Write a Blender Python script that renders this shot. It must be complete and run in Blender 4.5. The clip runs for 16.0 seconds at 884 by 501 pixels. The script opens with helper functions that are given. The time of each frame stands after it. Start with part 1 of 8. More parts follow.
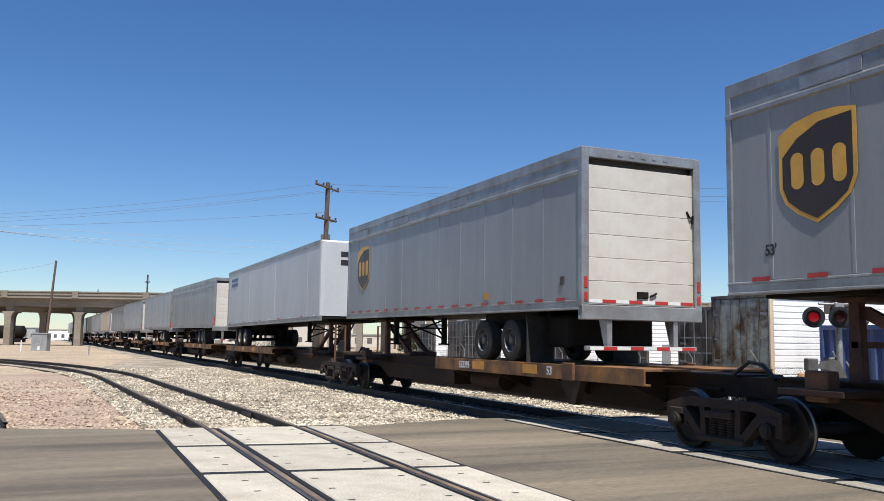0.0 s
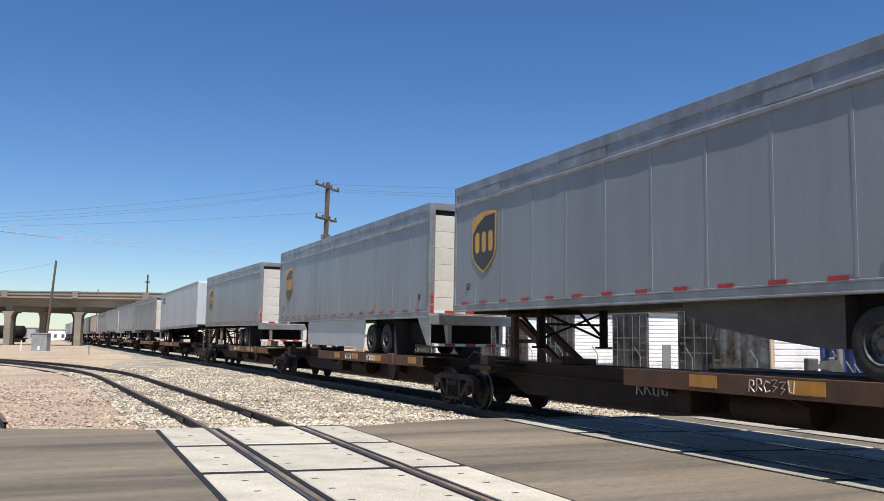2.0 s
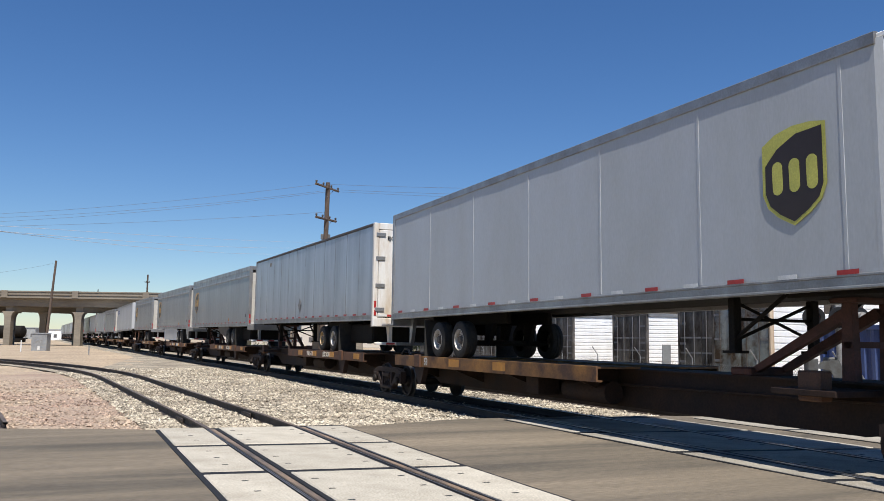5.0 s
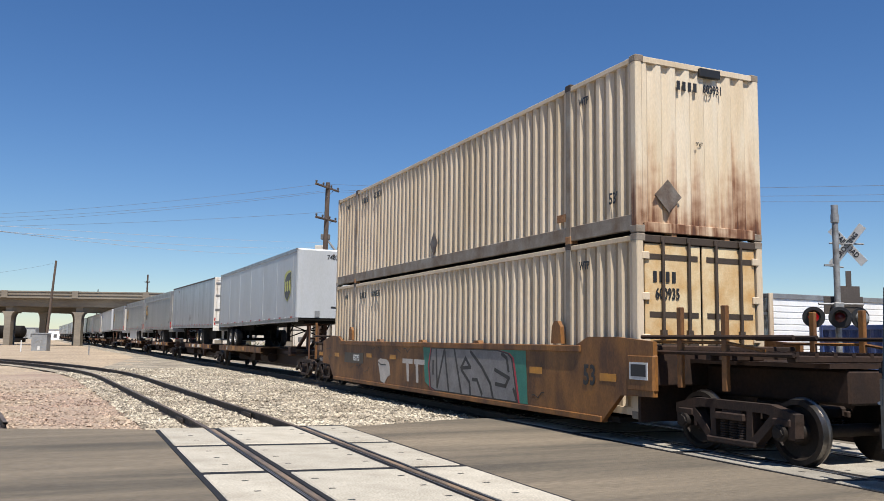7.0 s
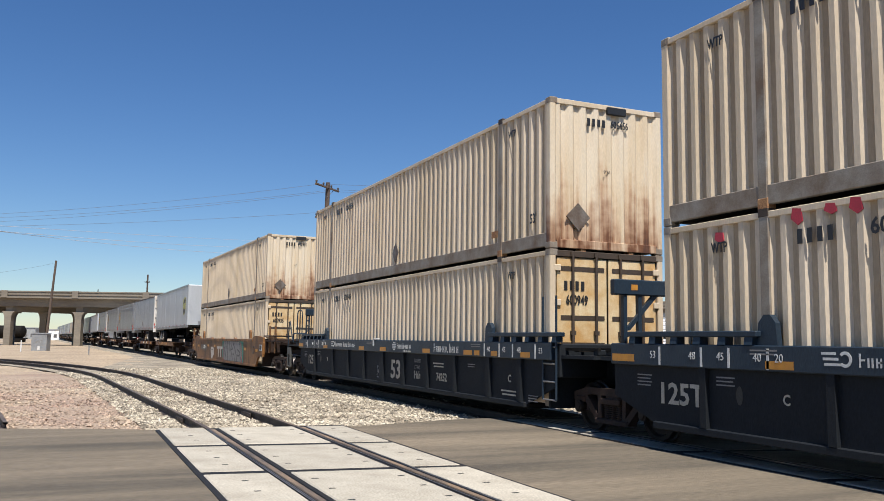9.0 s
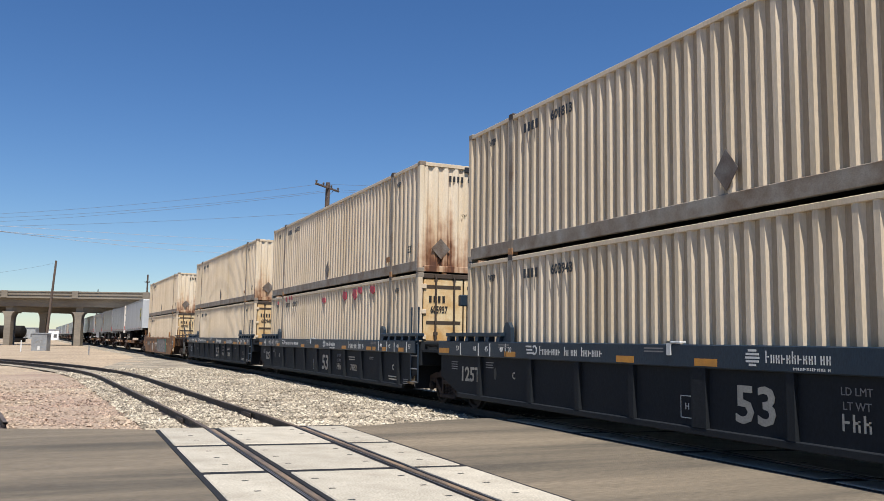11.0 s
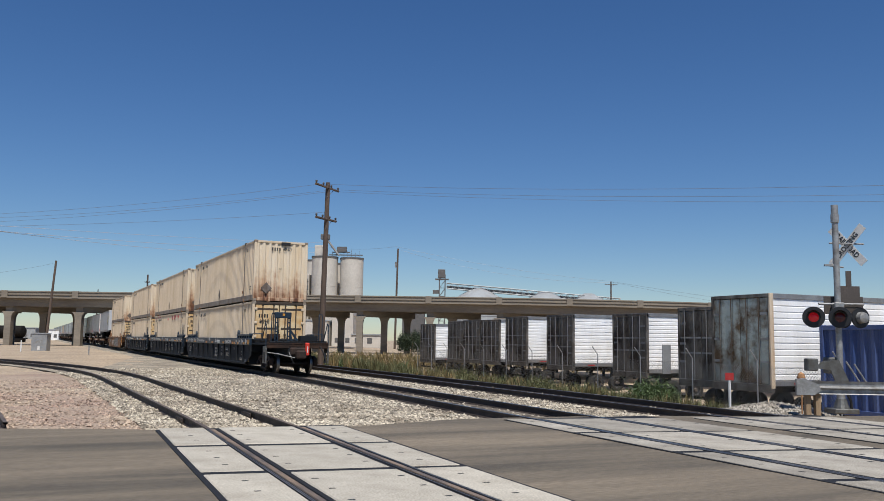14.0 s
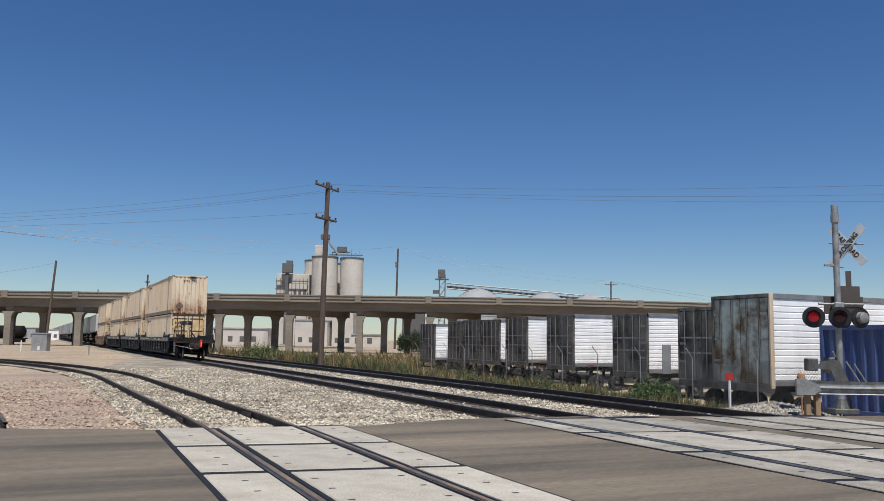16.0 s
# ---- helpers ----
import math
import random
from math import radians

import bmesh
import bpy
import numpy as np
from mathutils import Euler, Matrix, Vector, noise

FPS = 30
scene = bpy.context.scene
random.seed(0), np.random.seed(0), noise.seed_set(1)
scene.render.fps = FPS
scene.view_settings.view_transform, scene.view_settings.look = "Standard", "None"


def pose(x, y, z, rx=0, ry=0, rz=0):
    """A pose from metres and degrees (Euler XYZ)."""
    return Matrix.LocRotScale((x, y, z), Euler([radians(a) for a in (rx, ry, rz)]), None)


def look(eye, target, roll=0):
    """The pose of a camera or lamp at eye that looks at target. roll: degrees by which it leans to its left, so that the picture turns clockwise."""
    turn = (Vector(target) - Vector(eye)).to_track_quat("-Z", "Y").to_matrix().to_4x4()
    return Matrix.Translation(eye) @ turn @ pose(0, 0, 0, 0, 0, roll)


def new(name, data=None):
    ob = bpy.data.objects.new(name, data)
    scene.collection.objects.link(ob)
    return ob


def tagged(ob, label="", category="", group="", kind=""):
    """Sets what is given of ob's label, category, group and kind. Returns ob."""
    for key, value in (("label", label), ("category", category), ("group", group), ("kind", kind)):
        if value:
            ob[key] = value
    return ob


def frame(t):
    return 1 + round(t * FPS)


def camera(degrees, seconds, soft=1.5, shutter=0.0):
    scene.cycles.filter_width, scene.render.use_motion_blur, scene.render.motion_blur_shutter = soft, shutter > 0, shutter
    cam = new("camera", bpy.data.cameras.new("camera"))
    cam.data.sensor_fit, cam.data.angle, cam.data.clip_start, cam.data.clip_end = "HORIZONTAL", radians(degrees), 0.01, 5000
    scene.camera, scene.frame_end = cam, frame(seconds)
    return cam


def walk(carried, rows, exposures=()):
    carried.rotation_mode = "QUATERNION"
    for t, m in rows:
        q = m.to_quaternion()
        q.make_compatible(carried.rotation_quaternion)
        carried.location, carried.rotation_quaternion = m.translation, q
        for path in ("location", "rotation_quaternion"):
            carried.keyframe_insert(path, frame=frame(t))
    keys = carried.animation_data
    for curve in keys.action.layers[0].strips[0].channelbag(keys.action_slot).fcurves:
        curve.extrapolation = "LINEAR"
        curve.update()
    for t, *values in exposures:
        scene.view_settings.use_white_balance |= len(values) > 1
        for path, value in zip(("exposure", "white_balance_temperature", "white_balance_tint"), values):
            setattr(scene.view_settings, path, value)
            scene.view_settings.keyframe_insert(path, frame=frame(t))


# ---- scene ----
# The camera stands still on the road beside the crossing.
# World: the main track runs along +y at x = 0, top of rail z = 0.
EYE = (-9.369, 0.0, 1.518)
VIEW = pose(*EYE, 96.143, 0, -23.805) @ pose(0, 0, 0, 0, 0, 0.814)
cam = camera(55.515, 16.0, 0.7)
walk(cam, [(0.0, VIEW), (16.0, VIEW)], [(0.0, 0.60, 5900, 10), (3.4, 0.60, 5900, 10), (4.0, 0.47, 5900, 10), (6.3, 0.50, 6000, 10), (9.2, 0.49, 6000, 10), (11.3, 0.49, 6000, 10), (12.0, 0.42, 5950, 10), (12.6, 0.12, 5900, 10), (16.0, 0.10, 5850, 10)])

# ---- daylight ----
SUN_AZ, SUN_EL = radians(191), radians(62)  # azimuth from +y towards +x
sky = bpy.data.worlds.new("sky")
sky.use_nodes = True
scene.world = sky
wn = sky.node_tree.nodes
st = wn.new("ShaderNodeTexSky")
st.sky_type, st.sun_disc = "NISHITA", False
st.sun_elevation, st.sun_rotation = SUN_EL, SUN_AZ
st.air_density, st.dust_density, st.ozone_density, st.altitude = 1.0, 0.1, 3.2, 300
wn["Background"].inputs["Strength"].default_value = 0.070
deep = wn.new("ShaderNodeHueSaturation")
deep.inputs["Hue"].default_value = 0.506
deep.inputs["Saturation"].default_value = 1.2
sky.node_tree.links.new(st.outputs[0], deep.inputs["Color"])
sky.node_tree.links.new(deep.outputs[0], wn["Background"].inputs["Color"])
sd = bpy.data.lights.new("sun", "SUN")
sd.energy, sd.angle, sd.color = 5.0, radians(0.53), (1.0, 0.91, 0.78)
sun = new("sun", sd)
SUN_TO = Vector((math.sin(SUN_AZ) * math.cos(SUN_EL), math.cos(SUN_AZ) * math.cos(SUN_EL), math.sin(SUN_EL)))
sun.matrix_world = look(SUN_TO * 80, (0, 0, 0))


# ---- materials ----
def mat(name, col, rough=0.6, metal=0.0, spot=None, spot_scale=2.0, spot_amount=0.35, grain=0.08, grain_scale=40.0,
        bump=0.15, bump_scale=60.0, stretch=(1, 1, 1), island=0.0, per_object=0.0, edge=0.15, spec=0.5):
    """A surface with a base colour, stains of a second colour, fine grain and relief."""
    m = bpy.data.materials.new(name)
    m.use_nodes = True
    nt, n = m.node_tree, m.node_tree.nodes
    ln = nt.links.new
    b = n["Principled BSDF"]
    tc = n.new("ShaderNodeTexCoord")
    mp = n.new("ShaderNodeMapping")
    mp.inputs["Scale"].default_value = stretch
    ln(tc.outputs["Object"], mp.inputs["Vector"])
    big = n.new("ShaderNodeTexNoise")
    big.inputs["Scale"].default_value, big.inputs["Detail"].default_value, big.inputs["Roughness"].default_value = spot_scale, 6, 0.65
    ln(mp.outputs[0], big.inputs["Vector"])
    ramp = n.new("ShaderNodeMapRange")
    ramp.inputs["From Min"].default_value = 0.62 - spot_amount * 0.4 - edge
    ramp.inputs["From Max"].default_value = 0.62 - spot_amount * 0.4 + edge
    ln(big.outputs["Fac"], ramp.inputs["Value"])
    mix = n.new("ShaderNodeMix")
    mix.data_type = "RGBA"
    mix.inputs["A"].default_value = (*col, 1)
    mix.inputs["B"].default_value = (*(spot or [c * 0.75 for c in col]), 1)
    ln(ramp.outputs["Result"], mix.inputs["Factor"])
    fine = n.new("ShaderNodeTexNoise")
    fine.inputs["Scale"].default_value, fine.inputs["Detail"].default_value = grain_scale, 3
    ln(mp.outputs[0], fine.inputs["Vector"])
    fm = n.new("ShaderNodeMapRange")
    fm.inputs["From Min"].default_value, fm.inputs["From Max"].default_value = 0.25, 0.75
    fm.inputs["To Min"].default_value, fm.inputs["To Max"].default_value = 1 - grain * 2, 1 + grain * 2
    ln(fine.outputs["Fac"], fm.inputs["Value"])
    last = fm.outputs["Result"]
    if island or per_object:
        src = n.new("ShaderNodeNewGeometry").outputs["Random Per Island"] if island else n.new("ShaderNodeObjectInfo").outputs["Random"]
        amount = island or per_object
        im = n.new("ShaderNodeMapRange")
        im.inputs["To Min"].default_value, im.inputs["To Max"].default_value = 1 - amount, 1 + amount
        ln(src, im.inputs["Value"])
        mu = n.new("ShaderNodeMath")
        mu.operation = "MULTIPLY"
        ln(last, mu.inputs[0])
        ln(im.outputs["Result"], mu.inputs[1])
        last = mu.outputs[0]
    vm = n.new("ShaderNodeVectorMath")
    vm.operation = "SCALE"
    ln(mix.outputs["Result"], vm.inputs[0])
    ln(last, vm.inputs["Scale"])
    ln(vm.outputs[0], b.inputs["Base Color"])
    rm = n.new("ShaderNodeMapRange")
    rm.inputs["To Min"].default_value, rm.inputs["To Max"].default_value = max(rough - 0.12, 0.03), min(rough + 0.12, 1)
    ln(big.outputs["Fac"], rm.inputs["Value"])
    ln(rm.outputs["Result"], b.inputs["Roughness"])
    b.inputs["Metallic"].default_value = metal
    b.inputs["Specular IOR Level"].default_value = spec
    if bump:
        bt = n.new("ShaderNodeTexNoise")
        bt.inputs["Scale"].default_value, bt.inputs["Detail"].default_value = bump_scale, 4
        ln(mp.outputs[0], bt.inputs["Vector"])
        bp = n.new("ShaderNodeBump")
        bp.inputs["Strength"].default_value, bp.inputs["Distance"].default_value = bump, 0.02
        ln(bt.outputs["Fac"], bp.inputs["Height"])
        ln(bp.outputs[0], b.inputs["Normal"])
    return m


def rust_runs(name, z0, h, seed):
    """Cream paint with rust that gathers towards the sill and runs in streaks."""
    m = mat(name, (0.70, 0.61, 0.47), 0.55, spot=(0.60, 0.48, 0.32), spot_scale=1.2, spot_amount=0.3, grain=0.05, stretch=(2, 2, 0.35), bump=0.05, edge=0.2)
    nt, n = m.node_tree, m.node_tree.nodes
    ln = nt.links.new
    b = n["Principled BSDF"]
    old = b.inputs["Base Color"].links[0].from_socket
    tc = n.new("ShaderNodeTexCoord")
    sp = n.new("ShaderNodeSeparateXYZ")
    ln(tc.outputs["Object"], sp.inputs[0])
    hm = n.new("ShaderNodeMapRange")
    hm.inputs["From Min"].default_value, hm.inputs["From Max"].default_value = z0, z0 + h
    hm.inputs["To Min"].default_value, hm.inputs["To Max"].default_value = 0.26, -0.20
    ln(sp.outputs["Z"], hm.inputs["Value"])
    total = hm.outputs["Result"]
    for scale, sx, sz, w in ((1.0, 3.2, 0.22, 0.75), (1.0, 14.0, 0.5, 0.30), (1.0, 5.0, 5.0, 0.22)):
        mp = n.new("ShaderNodeMapping")
        mp.inputs["Scale"].default_value = (sx, sx, sz)
        mp.inputs["Location"].default_value = (seed * 3.7, seed, seed * 1.3)
        ln(tc.outputs["Object"], mp.inputs["Vector"])
        t = n.new("ShaderNodeTexNoise")
        t.inputs["Scale"].default_value, t.inputs["Detail"].default_value = scale, 5
        ln(mp.outputs[0], t.inputs["Vector"])
        mu = n.new("ShaderNodeMath")
        mu.operation = "MULTIPLY_ADD"
        mu.inputs[1].default_value = w
        ln(t.outputs["Fac"], mu.inputs[0])
        ln(total, mu.inputs[2])
        total = mu.outputs[0]
    cr = n.new("ShaderNodeValToRGB")
    e = cr.color_ramp.elements
    e[0].position, e[0].color = 0.66, (0, 0, 0, 1)
    e[1].position, e[1].color = 0.92, (1, 1, 1, 1)
    ln(total, cr.inputs[0])
    tone = n.new("ShaderNodeValToRGB")
    e = tone.color_ramp.elements
    e[0].position, e[0].color = 0.66, (0.50, 0.31, 0.15, 1)
    e[1].position, e[1].color = 0.98, (0.085, 0.035, 0.018, 1)
    mid = tone.color_ramp.elements.new(0.80)
    mid.color = (0.30, 0.125, 0.045, 1)
    ln(total, tone.inputs[0])
    mx = n.new("ShaderNodeMix")
    mx.data_type = "RGBA"
    ln(cr.outputs[0], mx.inputs["Factor"])
    ln(old, mx.inputs["A"])
    ln(tone.outputs[0], mx.inputs["B"])
    ln(mx.outputs["Result"], b.inputs["Base Color"])
    return m


def glow(name, col, strength):
    m = bpy.data.materials.new(name)
    m.use_nodes = True
    b = m.node_tree.nodes["Principled BSDF"]
    b.inputs["Base Color"].default_value = (*col, 1)
    b.inputs["Roughness"].default_value = 0.2
    b.inputs["Emission Color"].default_value = (*col, 1)
    b.inputs["Emission Strength"].default_value = strength
    return m


M = dict(
    asphalt=mat("asphalt", (0.232, 0.187, 0.129), 0.9, spot=(0.080, 0.068, 0.051), spot_scale=0.55, spot_amount=0.40, grain=0.2, grain_scale=60, bump=0.5, bump_scale=150, stretch=(0.14, 1.3, 1), edge=0.2),
    concrete=mat("crossing_concrete", (0.50, 0.46, 0.375), 0.85, spot=(0.33, 0.295, 0.235), spot_scale=1.5, spot_amount=0.34, grain=0.15, grain_scale=45, bump=0.3, bump_scale=100, per_object=0.12, edge=0.2),
    dirtyconcrete=mat("grimy_crossing_concrete", (0.44, 0.405, 0.335), 0.85, spot=(0.23, 0.205, 0.165), spot_scale=1.1, spot_amount=0.42, grain=0.18, grain_scale=45, bump=0.3, bump_scale=100, per_object=0.16, edge=0.2),
    rubber=mat("rubber_filler", (0.018, 0.018, 0.02), 0.75, grain=0.15, spec=0.3),
    wornrubber=mat("worn_rubber", (0.16, 0.165, 0.18), 0.4, spot=(0.03, 0.03, 0.034), spot_scale=1.6, spot_amount=0.42, stretch=(1, 0.4, 1), bump=0.02),
    tanhead=mat("tan_rusty_railhead", (0.40, 0.275, 0.165), 0.5, 0.2, spot=(0.12, 0.095, 0.075), spot_scale=1.3, spot_amount=0.40, stretch=(3, 0.5, 1), grain=0.1, bump=0.05),
    rail=mat("rail_steel", (0.055, 0.040, 0.031), 0.7, 0.2, spot=(0.035, 0.026, 0.022), spot_scale=3, grain=0.1),
    railtop=mat("polished_rail", (0.26, 0.245, 0.23), 0.32, 0.9, spot=(0.15, 0.13, 0.115), spot_scale=1.5, stretch=(8, 0.3, 1), bump=0.02),
    rusthead=mat("worn_rusty_railhead", (0.20, 0.145, 0.095), 0.5, 0.35, spot=(0.10, 0.075, 0.055), spot_scale=1.2, stretch=(6, 0.4, 1), grain=0.08),
    tie=mat("tie_wood", (0.085, 0.068, 0.055), 0.9, grain=0.2, grain_scale=25, stretch=(0.3, 4, 4), per_object=0.3),
    ballast=mat("ballast", (0.35, 0.305, 0.23), 0.95, spot=(0.19, 0.16, 0.12), spot_scale=0.35, spot_amount=0.34, grain=0.35, grain_scale=26, bump=1.0, bump_scale=26),
    stone=mat("ballast_stone", (0.49, 0.435, 0.335), 0.9, spot=(0.25, 0.21, 0.155), spot_scale=0.5, spot_amount=0.36, grain=0.12, island=0.6, bump=0.2),
    greystone=mat("heap_stone", (0.33, 0.30, 0.25), 0.9, spot=(0.20, 0.175, 0.14), spot_scale=0.8, spot_amount=0.36, grain=0.12, island=0.6, bump=0.2),
    redstone=mat("red_stone", (0.41, 0.335, 0.24), 0.9, spot=(0.29, 0.20, 0.155), spot_scale=0.28, spot_amount=0.34, grain=0.12, island=0.5, bump=0.2, edge=0.2),
    redgravel=mat("red_gravel", (0.38, 0.31, 0.22), 0.95, spot=(0.265, 0.185, 0.14), spot_scale=0.28, spot_amount=0.34, grain=0.3, grain_scale=22, bump=1.0, bump_scale=24, edge=0.2),
    dirt=mat("dry_dirt", (0.43, 0.335, 0.225), 0.95, spot=(0.29, 0.225, 0.155), spot_scale=0.14, spot_amount=0.36, grain=0.22, grain_scale=5, bump=0.8, bump_scale=8),
    weed=mat("dry_weed", (0.26, 0.175, 0.075), 0.85, spot=(0.10, 0.088, 0.034), spot_scale=0.5, spot_amount=0.45, island=0.45, bump=0),
    green=mat("green_weed", (0.058, 0.078, 0.026), 0.8, spot=(0.13, 0.12, 0.05), spot_scale=0.8, spot_amount=0.35, island=0.45, bump=0),
    darkleaf=mat("dark_foliage", (0.032, 0.05, 0.02), 0.7, island=0.4, bump=0),
    bushgreen=mat("bush_green", (0.085, 0.125, 0.040), 0.75, spot=(0.05, 0.08, 0.025), spot_scale=1.5, island=0.45, bump=0),
    greypaint=mat("grey_trailer_paint", (0.258, 0.265, 0.270), 0.34, spot=(0.20, 0.206, 0.212), spot_scale=0.8, spot_amount=0.4, grain=0.03, bump=0.06, bump_scale=2.5, stretch=(1, 1.4, 0.18), edge=0.22),
    alu=mat("aluminium_sheet", (0.45, 0.465, 0.495), 0.34, 0.35, spot=(0.32, 0.335, 0.365), spot_scale=1.2, spot_amount=0.42, grain=0.04, bump=0.08, bump_scale=3.5, stretch=(1, 1.6, 0.2), edge=0.18),
    whitepaint=mat("white_paint", (0.45, 0.465, 0.485), 0.38, spot=(0.40, 0.41, 0.41), spot_scale=1.2, spot_amount=0.35, grain=0.03, bump=0.04, bump_scale=4, stretch=(1, 1, 0.3), edge=0.2),
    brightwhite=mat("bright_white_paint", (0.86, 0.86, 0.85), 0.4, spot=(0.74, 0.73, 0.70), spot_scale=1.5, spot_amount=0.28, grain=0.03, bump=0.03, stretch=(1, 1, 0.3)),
    silver=mat("silver_rail", (0.33, 0.335, 0.34), 0.38, 0.5, spot=(0.22, 0.215, 0.21), spot_scale=2, grain=0.06, bump=0.05),
    doorwhite=mat("roll_door", (0.54, 0.52, 0.47), 0.5, spot=(0.44, 0.40, 0.34), spot_scale=1.3, spot_amount=0.32, grain=0.03, bump=0.03, per_object=0.05),
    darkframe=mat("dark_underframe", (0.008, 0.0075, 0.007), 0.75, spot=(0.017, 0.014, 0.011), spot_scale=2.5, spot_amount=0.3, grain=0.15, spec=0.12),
    tyre=mat("tyre_rubber", (0.020, 0.0195, 0.019), 0.8, spot=(0.040, 0.037, 0.032), spot_scale=6, spot_amount=0.3, grain=0.1, spec=0.25),
    rim=mat("rim_steel", (0.60, 0.59, 0.57), 0.45, 0.4, spot=(0.35, 0.3, 0.24), spot_scale=9, spot_amount=0.3),
    rustrim=mat("rusty_rim", (0.42, 0.27, 0.10), 0.6, 0.1, spot=(0.5, 0.45, 0.38), spot_scale=6, spot_amount=0.12),
    darkrim=mat("dark_rim_steel", (0.035, 0.034, 0.034), 0.5, 0.3, spot=(0.16, 0.155, 0.15), spot_scale=5, spot_amount=0.22, grain=0.1),
    hub=mat("hub_dark", (0.09, 0.075, 0.065), 0.6, 0.2, grain=0.12),
    red=mat("red_reflector", (0.42, 0.030, 0.026), 0.4, bump=0, grain=0.05),
    brightred=mat("bright_red_paint", (0.62, 0.045, 0.022), 0.45, bump=0, grain=0.05),
    placard=mat("grey_placard", (0.17, 0.15, 0.13), 0.6, spot=(0.10, 0.07, 0.05), spot_scale=4, grain=0.1),
    sheetwhite=mat("white_swing_door", (0.72, 0.70, 0.66), 0.45, spot=(0.52, 0.42, 0.30), spot_scale=1.6, spot_amount=0.10, grain=0.03, stretch=(2, 2, 0.4), bump=0.03),
    white=mat("white_reflector", (0.72, 0.72, 0.70), 0.35, bump=0, grain=0.05),
    spine=mat("rusty_brown_car", (0.017, 0.0105, 0.008), 0.8, spot=(0.042, 0.022, 0.013), spot_scale=1.7, spot_amount=0.34, grain=0.14, grain_scale=25, spec=0.32),
    deck=mat("worn_yellow_deck", (0.29, 0.135, 0.030), 0.7, spot=(0.075, 0.038, 0.022), spot_scale=1.6, spot_amount=0.38, grain=0.12),
    browndeck=mat("rust_deck", (0.062, 0.031, 0.018), 0.75, spot=(0.13, 0.058, 0.026), spot_scale=1.5, spot_amount=0.35, grain=0.12),
    yellow=mat("yellow_plate", (0.56, 0.25, 0.02), 0.5, spot=(0.40, 0.18, 0.03), spot_scale=5, grain=0.05),
    black=mat("black_paint", (0.015, 0.015, 0.016), 0.5, grain=0.1),
    bogie=mat("bogie_iron", (0.018, 0.0135, 0.0115), 0.8, 0.1, spot=(0.046, 0.028, 0.020), spot_scale=4, spot_amount=0.38, grain=0.16, spec=0.35),
    wheel=mat("wheel_iron", (0.015, 0.0125, 0.011), 0.65, 0.2, spot=(0.030, 0.022, 0.017), spot_scale=5, grain=0.1, spec=0.25),
    tread=mat("wheel_tread", (0.20, 0.185, 0.17), 0.35, 0.9, bump=0.02),
    blue=mat("dark_blue_car", (0.011, 0.024, 0.042), 0.45, spot=(0.020, 0.031, 0.045), spot_scale=1.2, spot_amount=0.35, grain=0.1, stretch=(1, 1, 0.4), spec=0.3),
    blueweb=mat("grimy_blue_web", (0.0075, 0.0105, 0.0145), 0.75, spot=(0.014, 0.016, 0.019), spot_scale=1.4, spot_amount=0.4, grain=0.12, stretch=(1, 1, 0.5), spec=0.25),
    orange=mat("ochre_car", (0.27, 0.115, 0.022), 0.6, spot=(0.085, 0.038, 0.016), spot_scale=1.3, spot_amount=0.38, grain=0.12, stretch=(1, 1, 0.45), edge=0.14),
    cream=mat("cream_container", (0.665, 0.555, 0.415), 0.55, spot=(0.50, 0.395, 0.26), spot_scale=0.9, spot_amount=0.34, grain=0.05, stretch=(1, 1, 0.25), bump=0.05, edge=0.2),
    # darker copy of cream: shade and some stain painted into the ribs
    groove=mat("shaded_stained_groove", (0.47, 0.37, 0.25), 0.65, spot=(0.31, 0.225, 0.135), spot_scale=0.9, spot_amount=0.36, grain=0.06, stretch=(1, 1, 0.25), bump=0.05, edge=0.2),
    hitchrust=mat("red_brown_hitch", (0.105, 0.036, 0.022), 0.75, spot=(0.05, 0.022, 0.015), spot_scale=3, spot_amount=0.4, grain=0.12),
    creamend=mat("rust_run_container", (0.60, 0.515, 0.385), 0.55, spot=(0.36, 0.20, 0.095), spot_scale=1.7, spot_amount=0.2, grain=0.05, stretch=(2.2, 2.2, 0.30), bump=0.05, edge=0.17),
    creamrail=mat("dirty_rail", (0.30, 0.275, 0.23), 0.65, spot=(0.16, 0.11, 0.07), spot_scale=1.5, spot_amount=0.3, grain=0.06),
    rust=mat("rust", (0.20, 0.075, 0.028), 0.85, spot=(0.36, 0.20, 0.09), spot_scale=5, spot_amount=0.45, grain=0.15),
    door=mat("container_door", (0.68, 0.55, 0.335), 0.5, spot=(0.50, 0.29, 0.10), spot_scale=1.8, spot_amount=0.28, grain=0.05, bump=0.04),
    darkbar=mat("dark_bar", (0.07, 0.05, 0.036), 0.6, 0.2, grain=0.1),
    gold=mat("gold_paint", (0.62, 0.34, 0.045), 0.4, grain=0.03, bump=0),
    brown=mat("dark_brown_paint", (0.032, 0.018, 0.012), 0.4, grain=0.05, bump=0),
    paleyellow=mat("pale_yellow_paint", (0.52, 0.50, 0.10), 0.45, bump=0),
    paint_white=mat("lettering_white", (0.62, 0.62, 0.60), 0.5, grain=0.08, bump=0),
    paint_black=mat("lettering_black", (0.02, 0.02, 0.022), 0.5, grain=0.08, bump=0),
    paint_ochre=mat("lettering_tan", (0.50, 0.45, 0.36), 0.6, bump=0),
    teal=mat("teal_spray", (0.045, 0.22, 0.16), 0.6, bump=0, spot_scale=3),
    spraygrey=mat("grey_spray", (0.23, 0.22, 0.215), 0.55, spot=(0.17, 0.16, 0.155), spot_scale=3, bump=0),
